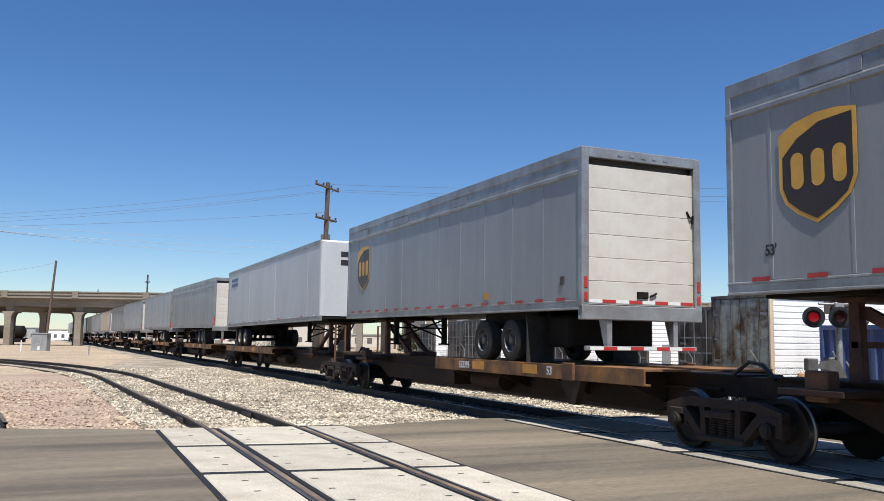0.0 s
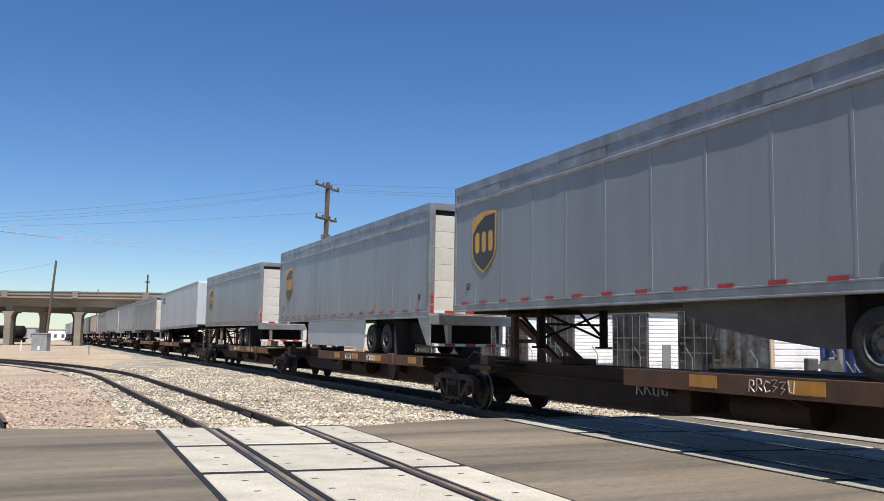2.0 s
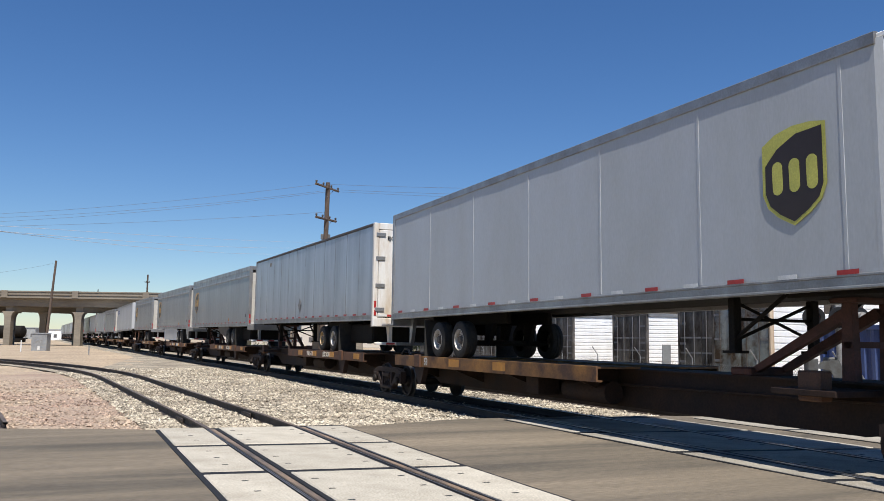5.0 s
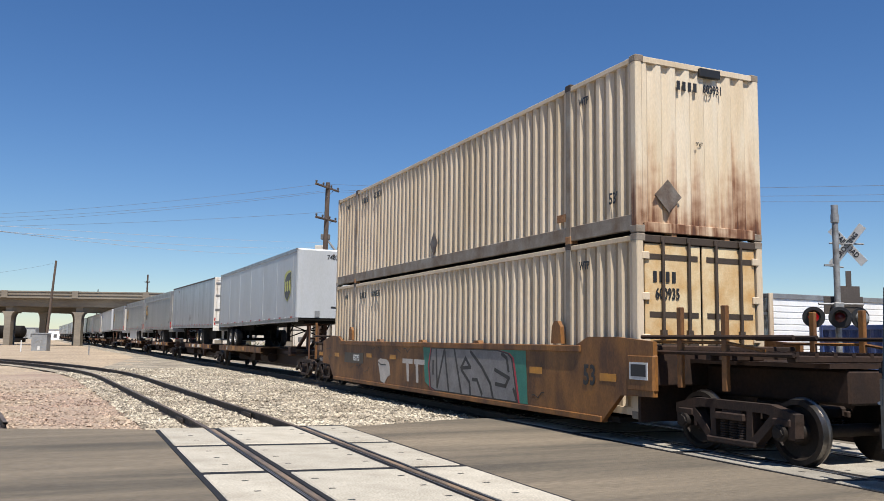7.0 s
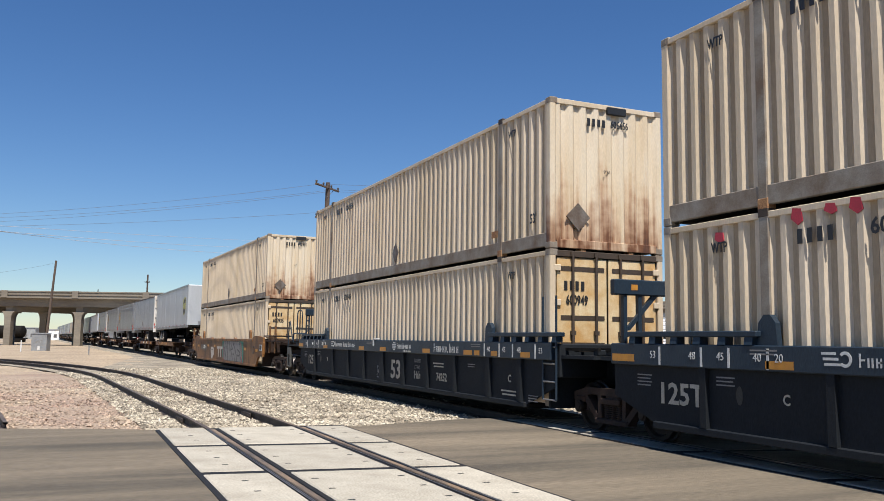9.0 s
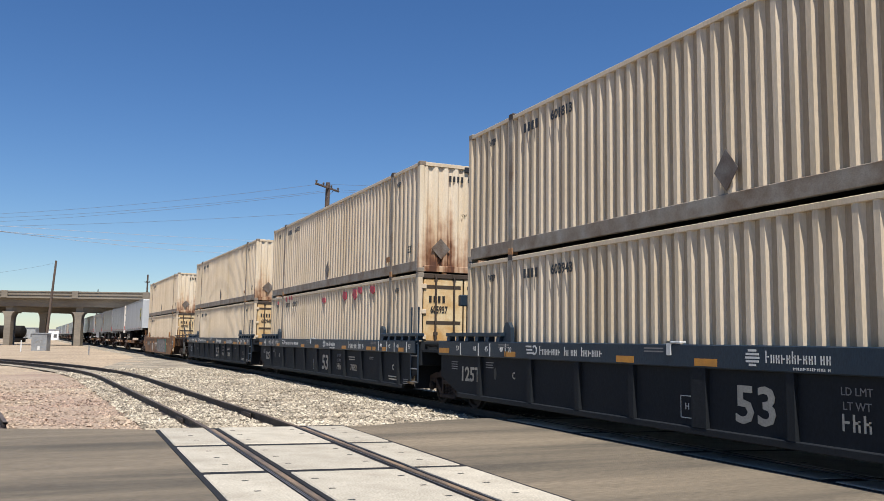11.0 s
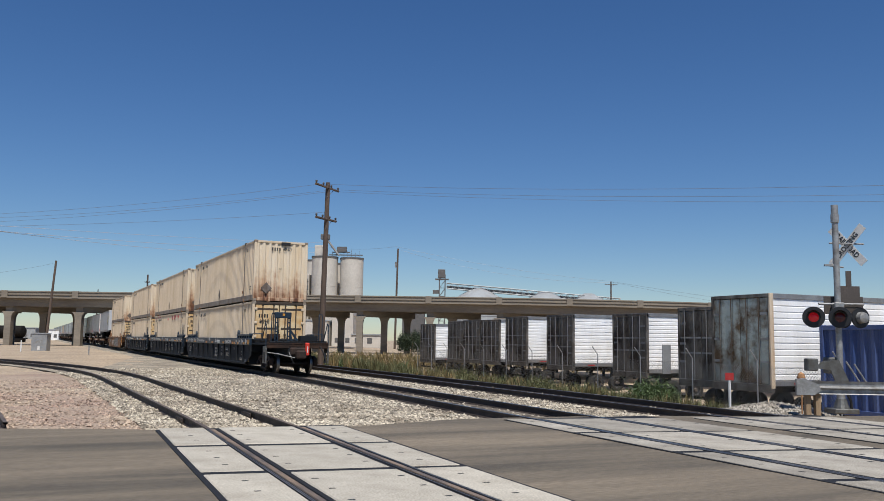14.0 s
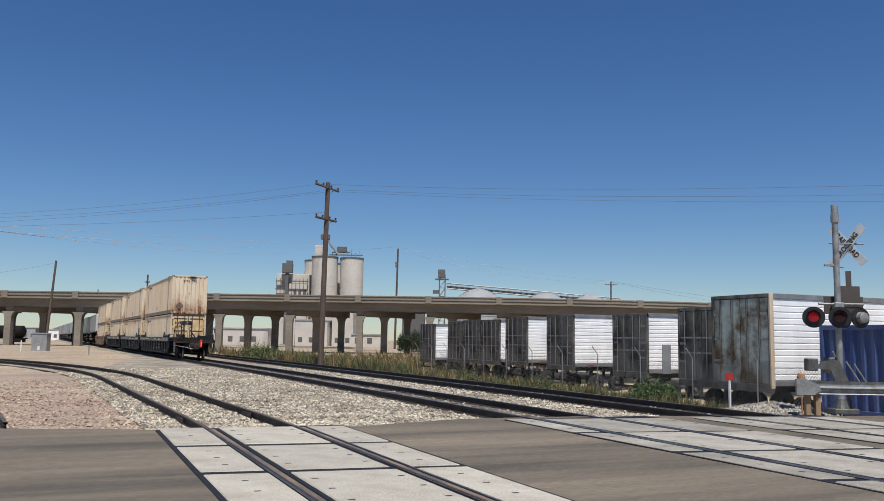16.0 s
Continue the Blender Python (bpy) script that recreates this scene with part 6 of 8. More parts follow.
            part("side_rail", Geo().tube([(s * 1.38, ye - e * 0.8, 1.40), (s * 1.38, ye - e * 0.8, 1.72), (s * 1.38, ye - e * (rear_gap if tail else 2.6), 1.72)], 0.024), steel, t)
        part("cut_lever", Geo().tube([(-1.35, ye + e * 0.05, 0.92), (-0.9, ye + e * 0.12, 0.86), (-0.2, ye + e * 0.3, 0.70)], 0.02), M["galv"], t, "bent steel uncoupling lever")
        part("draft_housing", Geo().box(-0.36, 0.36, *sorted((ye - e * 0.2, ye + e * 0.14)), 0.80, 1.14, 0.05), M["bogie"], t, "heavy draft housing")
        if tail:
            part("end_marker", Geo().box(0.30, 0.48, ye - 0.17, ye - 0.02, 0.80, 1.35, 0.03), M["brightred"], t, "red end-of-train marker")
            part("end_marker_face", Geo().box(0.37, 0.41, ye - 0.178, ye - 0.17, 0.92, 1.20), M["white"], t, "pale marker face")
            part("air_hose", Geo().tube([(1.0, ye, 1.2), (1.15, ye - 0.1, 0.9), (1.25, ye - 0.12, 0.5)], 0.03), M["black"], t)
            part("air_hose", Geo().tube([(-0.4, ye, 0.95), (-0.3, ye - 0.2, 0.6), (-0.2, ye - 0.2, 0.45)], 0.03), M["black"], t)
    return t


# ---- the train, from its tail forward ----
make_well(-0.44, 1.42, 3.30, "blue", (-2.04, 17.2), tail=True)
make_well(18.65, 1.50, 1.42, "blue", (36.5,))
make_well(38.07, 3.2, 1.55, "blue", (56.6,), lead=True)
make_well(61.74, 2.3, 3.1, "orange", (60.04, 79.6), tail=False)
for n, up, low, spray in ((-0.44, "601813", "603943", False), (18.65, "606021", "605957", True), (38.07, "606456", "600949", False), (61.74, "603931", "600935", False)):
    make_container(n, 0.36, True, low, "cream corrugated steel container seated in a rail well" + (", red spray marks" if spray else ""), spray)
    make_container(n, 3.262, False, up, "cream rust-streaked steel container stacked on another container")

make_trailer("white", 82.98, 98.40, "white smooth-sided road trailer with rounded front corners", True, reverse=True, axles=(3.1, 4.3), number=("748366", 0.26, "end"))
make_trailer("sheet", 99.98, 115.86, "riveted aluminium road trailer with white swing doors", False, axles=(3.88, 5.14), rims="rust", number=("EJGZ 101809", 0.16, "end"))
make_trailer("grey", 117.10, 132.99, "grey panelled road trailer with gold shield emblem and roll-up door", axles=(3.5, 4.76), belly=True, number=("53'", 0.2, "side"))
make_trailer("grey", 134.45, 150.0, "grey panelled road trailer with white side skirt and shield emblem", skirt=True, axles=(3.04, 4.28), number=("53'", 0.2, "side"))
make_trailer("grey", 153.52, 166.9, "shorter grey panelled road trailer with rusted roll-up door", axles=(2.66, 3.87))
make_trailer("white", 170.06, 186.5, "white road trailer with black lettering bars on its nose", False, reverse=True, axles=(3.1, 4.3), far=True)
make_trailer("grey", 190.4, 206.3, "grey road trailer with pale rear door", False, far=True)
make_trailer("silver", 207.3, 223.3, "silver road trailer with white rear door", False, far=True)
make_trailer("silver", 226.0, 242.1, "silver road trailer far along the train", False, far=True)
make_trailer("grey", 243.2, 259.3, "grey road trailer far along the train", False, far=True)
make_trailer("cream", 262.4, 278.5, "cream-coloured trailer far along the train", False, far=True)
for i in range(7):
    a = 281 + i * 18.3
    make_trailer("grey" if i % 2 else "silver", a, a + 16.1, "grey trailer at the far end of the train", False, far=True)

make_spine(82.0, 99.35, 82.98, 88.6, 98.04, True, (84.4, 1), True, texts=((95.9, 1.0, "53", 0.24, "paint_white"),), pocket=7.6)
make_spine(99.35, 116.3, 99.98, 100.7, 109.5, False, (114.7, -1))
make_spine(116.3, 133.5, 117.1, 117.7, 126.5, False, (131.8, -1))
make_spine(133.5, 150.5, 134.45, 134.85, 144.0, False, (148.8, -1))
make_spine(150.5, 167.7, 153.52, 151.84, 159.8, True, (165.7, -1), texts=((158.2, 1.0, "553395", 0.2, "paint_white"), (154.6, 1.0, "53", 0.22, "paint_white")))
make_spine(169.0, 186.7, 170.06, 176.7, 186.4, True, (171.6, 1), True)
make_spine(186.7, 206.3, 190.4, 190.8, 200.0, True, (204.8, -1))
for r, f in ((206.3, 223.7), (223.7, 242.3), (242.3, 259.7), (260.9, 278.9)):
    make_spine(r, f, r + 1, r + 1, r + 10, True, (f - 1.4, -1), r == 260.9, rolls=False)
for i in range(7):
    a = 280.2 + i * 18.3
    make_spine(a, a + 17.6, a + 1, a + 1, a + 10, True, (a + 16.2, -1), rolls=False)


# ---- road overpass ----
FWD, RGT = Vector((0.40363, 0.91492, 0)), Vector((0.91492, -0.40363, 0))


def spot(lateral, depth, z=0.0):
    """A place by its distance to the right of and along the line of view."""
    p = Vector((EYE[0], EYE[1], 0)) + RGT * lateral + FWD * depth
    return Vector((p.x, p.y, z))


def frame_at(lateral, depth, z=0.0):
    return Matrix.Translation(spot(lateral, depth, z)) @ Matrix.Rotation(math.atan2(RGT.y, RGT.x), 4, "Z")


def build_overpass():
    t = thing("overpass", "long brown-grey concrete road bridge on rows of columns", "bridge", m=frame_at(0, 150))
    def top(u):
        return 9.38 if u < 5 else 9.38 - 0.00022 * (u - 5) ** 2

    n = 44
    us = [-300 + 560 * i / n for i in range(n + 1)]
    def strip(name, prof, material, lab=""):
        g = Geo()
        w = len(prof)
        vs = [(u, d, top(u) + z) for u in us for d, z in prof]
        fs = [(i * w + j, i * w + (j + 1) % w, (i + 1) * w + (j + 1) % w, (i + 1) * w + j) for i in range(n) for j in range(w)]
        g.add(vs, fs)
        return part(name, g, material, t, lab)
    strip("deck", [(0.2, -1.05), (12.4, -1.05), (12.4, -1.3), (0.2, -1.3)], M["bridge"], "concrete deck slab")
    strip("parapet", [(0.0, 0.0), (0.25, 0.0), (0.3, -1.05), (0.0, -1.05)], M["bridge"], "concrete side parapet")
    strip("parapet", [(12.3, 0.0), (12.6, 0.0), (12.6, -1.05), (12.3, -1.05)], M["bridge"])
    strip("parapet_ledge", [(-0.12, -0.02), (0.0, -0.02), (0.0, -0.20), (-0.12, -0.20)], M["bridge"])
    strip("parapet_ledge", [(-0.14, -0.62), (0.0, -0.62), (0.0, -0.74), (-0.14, -0.74)], M["bridge"])
    strip("deck_edge", [(-0.2, -1.0), (0.1, -1.0), (0.1, -1.3), (-0.2, -1.3)], M["bridge"])
    for d in (0.9, 3.6, 6.3, 9.0, 11.4):
        strip("girder", [(d, -1.3), (d + 0.5, -1.3), (d + 0.5, -2.75), (d, -2.75)], M["bridge"], "deep concrete girder")
    pil = Geo().box(-0.55, 0.55, -0.24, 0.0, -1.25, 0.04, 0.03).mesh("pilaster", M["bridge"])
    for i in range(-12, 13):
        u = -65.6 + 0.3 + i * 12.6
        if not -200 < u < 240:
            continue
        part("pilaster", pil, None, t, at=Matrix.Translation((u, 0, top(u))))
        z0 = top(u) - 2.75
        x0, x1 = u + 0.3, u + 0.3 + 0.872 * 10.4
        cap = Geo().add([(x0 - 0.6, 1.3, z0 - 1.0), (x0 - 0.6, 1.3, z0), (x0 + 0.6, 1.3, z0 - 1.0), (x0 + 0.6, 1.3, z0), (x1 - 0.6, 11.7, z0 - 1.0), (x1 - 0.6, 11.7, z0), (x1 + 0.6, 11.7, z0 - 1.0), (x1 + 0.6, 11.7, z0)],
                        [(0, 2, 3, 1), (4, 5, 7, 6), (0, 1, 5, 4), (2, 6, 7, 3), (1, 3, 7, 5), (0, 4, 6, 2)])
        part("pier_cap", cap, M["bridge"], t, "concrete cap beam")
        for j in range(3):
            d = 1.5 + j * 4.7
            uu = u + 0.3 + 4.1 * j
            flare = [(uu - 1.15, z0 - 0.9), (uu - 0.85, z0 - 1.2), (uu - 0.65, z0 - 1.7), (uu - 0.58, z0 - 2.4)]
            part("column", Geo().prism(flare + [(uu - 0.58, -1.0), (uu + 0.58, -1.0)] + [(2 * uu - a, b) for a, b in flare[::-1]], d - 0.6, d + 0.6, "y"), M["bridge"], t, "concrete column with a flared head" if j == 0 else "")
    return t


build_overpass()


# ---- grain silos and works behind the bridge ----
def px_spot(x, depth, z=0.0):
    """A place by its column across the view."""
    return spot((x - 784) / 1489.65 * depth, depth, z)


def cyl_thing(name, p, r, h, material, label, category, roof=0.6, group=""):
    t = thing(name, label, category, group, Matrix.Translation((p.x, p.y, -0.3)))
    g = Geo().lathe([(0, r), (h * 0.33, r), (h * 0.33, r * 1.012), (h * 0.335, r * 1.012), (h * 0.335, r), (h * 0.66, r), (h * 0.66, r * 1.012), (h * 0.665, r * 1.012), (h * 0.665, r), (h, r)], (0, 0, 0), "z", 40)
    part("shell", g, material, t, smooth=True)
    part("roof", Geo().lathe([(h - 0.5, r * 1.03), (h, r * 1.03), (h + roof, r * 0.2), (h + roof, 0)], (0, 0, 0), "z", 32), M["farsteel"] if roof < 1 else material, t, smooth=True)
    return t


D = 262
for x, r, h in ((559, 3.4, 27.0), (576, 4.05, 27.5), (601, 1.6, 26.0), (624, 3.6, 27.2)):
    cyl_thing("grain_silo", px_spot(x, D + (7 if x in (559, 601) else 0)), r, h, M["silo"], "tall pale concrete grain silo", "silo", 0.3, "grain silos")
t = thing("silo_headhouse", "pale headhouse with a dark elevator leg on the silos", "silo headhouse", m=frame_at((572 - 784) / 1489.65 * D, D, 26.5))
part("house", Geo().box(-2.4, 1.2, -1.5, 2.5, 0, 4.2, 0.1), M["silo"], t)
part("elevator_leg", Geo().box(0.4, 1.4, -2.0, -1.0, -27, 7.0, 0.05).box(-0.6, 2.2, -2.2, -0.6, 6.0, 7.6, 0.1), M["farsteel"], t)
part("spout", Geo().cyl((1.2, -1.6, 6.2), (5.2, -1.6, 1.0), 0.35, 8), M["galv"], t)
cat = Geo()
for i in range(8):
    cat.box(3 + i * 1.2, 3.1 + i * 1.2, -1, -0.9, 0.6, 2.0 + (i % 3) * 0.5)
cat.box(2, 12.5, -1.1, -0.8, 1.1, 1.4).box(3, 8.5, -1.4, -0.4, 2.0, 2.2).box(4.5, 7.5, -1.5, -0.2, 2.2, 3.8)
part("catwalk", cat, M["farsteel"], t, "dark steel catwalk")

t = thing("grain_mill", "pale mill building with dark steel towers", "industrial building", m=frame_at((517 - 784) / 1489.65 * D, D, -0.3))
part("wall", Geo().box(-4.6, 5.6, 0, 9, 0, 22.0, 0.1).box(-0.5, 5.2, -1.0, 1, 0, 19.0, 0.1), M["silo"], t)
part("elevator_tower", Geo().box(-1.6, -0.6, -1.8, -0.8, 0, 24.5).box(-2.6, 0.6, -2.2, -0.4, 22.2, 25.2, 0.1).box(-1.4, 0.4, -2.0, -0.6, 25.2, 26.0), M["farsteel"], t, "dark elevator tower")
g = Geo()
for z in (14, 17, 19.5):
    g.box(-4.6, 5.5, -1.3, -0.7, z, z + 0.3)
for i in range(9):
    g.box(-4.4 + i * 1.2, -4.25 + i * 1.2, -1.3, -1.2, 14, 20.5)
part("gantry", g, M["farsteel"], t)
for i in range(3):
    for j in range(2):
        part("window", Geo().box(1.0 + i * 1.5, 1.9 + i * 1.5, -1.04, -0.98, 12.4 + j * 3.0, 13.8 + j * 3.0), M["farsteel"], t)

for x, r, h in ((850, 7.5, 13.2), (968, 7.5, 12.4), (1045, 7, 12.0)):
    cyl_thing("grain_bin", px_spot(x, 236), r, h, M["farmetal"], "corrugated steel grain bin with conical roof", "grain bin", 3.6, "grain bins")
t = thing("conveyor_gallery", "steel conveyor gallery across the grain bins", "conveyor", m=frame_at(0, 234))
g = Geo()
def gz(u): return 17.6 - (u - 1.5) * 0.075
us = [1.5 + 1.62 * i for i in range(31)]
for a, b in zip(us, us[1:]):
    for d in (0, 1.6):
        for o in (0, 1.5):
            g.cyl((a, d, gz(a) - o), (b, d, gz(b) - o), 0.12, 5)
        g.cyl((a, d, gz(a) - 1.5), (b, d, gz(b)), 0.07, 4)
        g.cyl((a, d, gz(a) - 1.5), (a, d, gz(a)), 0.07, 4)
part("truss", g, M["farmetal"], t, "galvanised lattice truss")
part("conveyor_belt", Geo().prism([(1.5, gz(1.5) - 1.4), (50, gz(50) - 1.4), (50, gz(50) - 0.7), (1.5, gz(1.5) - 0.7)], 0.5, 1.1, "y"), M["farsteel"], t)
g = Geo()
for u in (-0.6, 1.0):
    for d in (0, 1.6):
        g.box(u - 0.15, u + 0.15, d - 0.15, d + 0.15, -0.3, 20.0)
for i in range(9):
    g.box(-0.6, 1.0, 0, 0.15, i * 2.3, i * 2.3 + 0.2)
    g.cyl((-0.6, 0, i * 2.3), (1.0, 0, i * 2.3 + 2.3), 0.1, 4)
g.box(-1.8, 2.0, -0.3, 1.8, 18.5, 18.8).box(-1.0, 1.0, -0.2, 1.6, 19, 21.4, 0.1).box(-2.4, -0.6, 0, 1.2, 14.6, 15.6)
part("leg_tower", g, M["farsteel"], t, "dark steel elevator tower")
for u in (10, 28, 46):
    part("support", Geo().box(u - 0.2, u + 0.2, 0.2, 1.2, -0.3, gz(u) - 1.4), M["farmetal"], t)

# low works seen under the bridge
for x, w, hgt, dep, lab, mm in ((430, 14, 4.2, 215, "long low pale plant building", "silo"), (555, 9, 7, 235, "pale plant building under the bridge", "silo"), (610, 6, 12, 240, "pale round-fronted plant building", "silo"), (655, 8, 3.0, 205, "low pale metal shed beyond the bridge", "silo"), (120, 16, 4, 330, "white low building in the distance", "brightwhite"), (10, 30, 5, 380, "distant grey metal warehouse beyond the bridge", "farmetal"), (735, 5, 9, 190, "dark slatted cooling tower by the bridge", "farsteel")):
    p = px_spot(x, dep)
    t = thing("far_building", lab, "building", m=frame_at((x - 784) / 1489.65 * dep, dep, -0.4))
    part("wall", Geo().box(-w / 2, w / 2, 0, 10, 0, hgt, 0.05), M[mm], t)
    part("roof", Geo().prism([(-w / 2 - 0.2, hgt), (w / 2 + 0.2, hgt), (w / 2, hgt + 0.35), (-w / 2, hgt + 0.35)], -0.2, 10.2, "y"), M["farmetal"], t)
    for i in range(int(w // 3)):
        u = -w / 2 + 1.5 + i * 3
        part("window", Geo().box(u - 0.6, u + 0.6, -0.03, 0.02, 1.0, 2.4), M["farsteel"], t)


# ---- utility poles and cables ----
def make_pole(base, top, r, label, arms=(), cans=()):
    t = thing("utility_pole", label, "utility pole", "utility poles", Matrix.Translation(base))
    d = Vector(top) - Vector(base)
    part("shaft", Geo().cyl((0, 0, -0.3), tuple(d), r, 12, r * 0.72), M["pole"], t, smooth=True)
    for z, half, direction, tilt in arms:
        k = d * (z / d.z)
        v = Vector((direction[0], direction[1], tilt)).normalized()
        a = part("crossarm", Geo().cyl(tuple(k - v * half - FWD * r), tuple(k + v * half - FWD * r), 0.075, 6), M["pole"], t, "weathered wooden crossarm")
        g = Geo()
        for q in (-0.95, -0.35, 0.35, 0.95):
            p = k + v * half * q - FWD * r
            g.lathe([(0.05, 0.03), (0.12, 0.06), (0.2, 0.07), (0.24, 0.03)], tuple(p), "z", 8)
        part("insulator", g, M["hub"], t)
        part("brace", Geo().cyl(tuple(k + v * half * 0.6 - FWD * r), tuple(k - Vector((0, 0, 0.6)) - FWD * r), 0.02, 5), M["wire"], t)
    for z, hh in cans:
        k = d * (z / d.z)
        part("transformer_can", Geo().cyl(tuple(k - FWD * 0.1 - RGT * 0.42), tuple(k - FWD * 0.1 - RGT * 0.42 + Vector((0, 0, hh))), 0.22, 12), M["galv"], t, smooth=True)
    return t


make_pole((4.87, 50.55, -0.4), (5.02, 50.49, 11.3), 0.19, "leaning weathered wooden pole with two crossarms", ((11.35, 1.45, RGT * 0.36 + FWD * 0.93, 0), (9.35, 1.1, RGT * 0.45 + FWD * 0.9, 0)), ())
p = spot((703 - 784) / 1489.65 * 215, 215)
make_pole((p.x, p.y, -0.4), (p.x + 0.4, p.y, 25.0), 0.3, "tall dark pole behind the overpass", (), ((20.5, 1.4),))
p = spot((1085 - 784) / 1489.65 * 220, 220)
make_pole((p.x, p.y, -0.4), (p.x, p.y, 17.6), 0.25, "far wooden pole with one crossarm", ((17.2, 1.6, RGT, 0),))
p = spot((87 - 784) / 1489.65 * 112, 112)
make_pole((p.x, p.y, -0.4), (p.x + 0.72, p.y, 11.5), 0.19, "slim wooden pole leaning near the overpass")
p = spot((262 - 784) / 1489.65 * 175, 175)
make_pole((p.x, p.y, -0.4), (p.x, p.y, 14.4), 0.22, "short pole rising behind the bridge", ((13.2, 0.5, RGT, 0),))
for x, dep, z in ((175, 175, 11.2), (527, 240, 14), (562, 240, 12)):
    p = spot((x - 784) / 1489.65 * dep, dep)
    make_pole((p.x, p.y, -0.4), (p.x, p.y, z), 0.14, "thin pole by the overpass")


def hang(name, a, b, sag, r, label, material):
    a, b = Vector(a), Vector(b)
    r = r * 0.6
    pts = [a.lerp(b, i / 14) - Vector((0, 0, sag * 4 * (i / 14) * (1 - i / 14))) for i in range(15)]
    tagged(part(name, Geo().tube([tuple(q) for q in pts], r, 5), M[material]), label, "cable", "overhead cables")


def view_point(x, y, depth):
    """A place high up by the direction in which it lies and its distance along the view."""
    ray = VIEW.to_3x3() @ Vector(((x - 784) / 1489.65, (444 - y) / 1489.65, -1))
    k = depth / ray.dot(FWD)
    return Vector(EYE) + ray * k


for (x0, y0, d0), (x1, y1, d1), sag, r in (((570, 326, 50.5), (1800, 322, 30), 0.3, 0.012), ((592, 336, 52), (1800, 340, 32), 0.3, 0.012), ((602, 340, 53.5), (1800, 354, 34), 0.3, 0.012),
        ((568, 326, 50.5), (-260, 386, 60), 0.5, 0.014), ((590, 336, 52), (-260, 388, 62), 0.6, 0.014), ((580, 340, 52), (-260, 400, 62), 0.5, 0.014), ((577, 376, 51), (-260, 402, 60), 0.3, 0.014),
        ((574, 430, 262), (-260, 382, 75), 0.5, 0.04), ((574, 438, 262), (-260, 386, 75), 1.2, 0.05), ((574, 446, 262), (-260, 376, 75), 2.0, 0.05),
        ((703, 437, 215), (1085, 499, 220), 1.0, 0.04), ((703, 441, 215), (1085, 501, 220), 2.2, 0.04), ((703, 437, 215), (560, 434, 260), 1.0, 0.04),
        ((1085, 499, 220), (1420, 545, 300), 0.5, 0.04), ((1085, 500, 220), (1420, 552, 300), 1.0, 0.04), ((94, 467, 112), (-200, 492, 90), 0.6, 0.02)):
    bare = d0 == 262
    hang("cable", view_point(x0, y0, d0), view_point(x1, y1, d1), sag, r, "thin bare metal overhead cable" if bare else "thin dark overhead cable", "palewire" if bare else "wire")


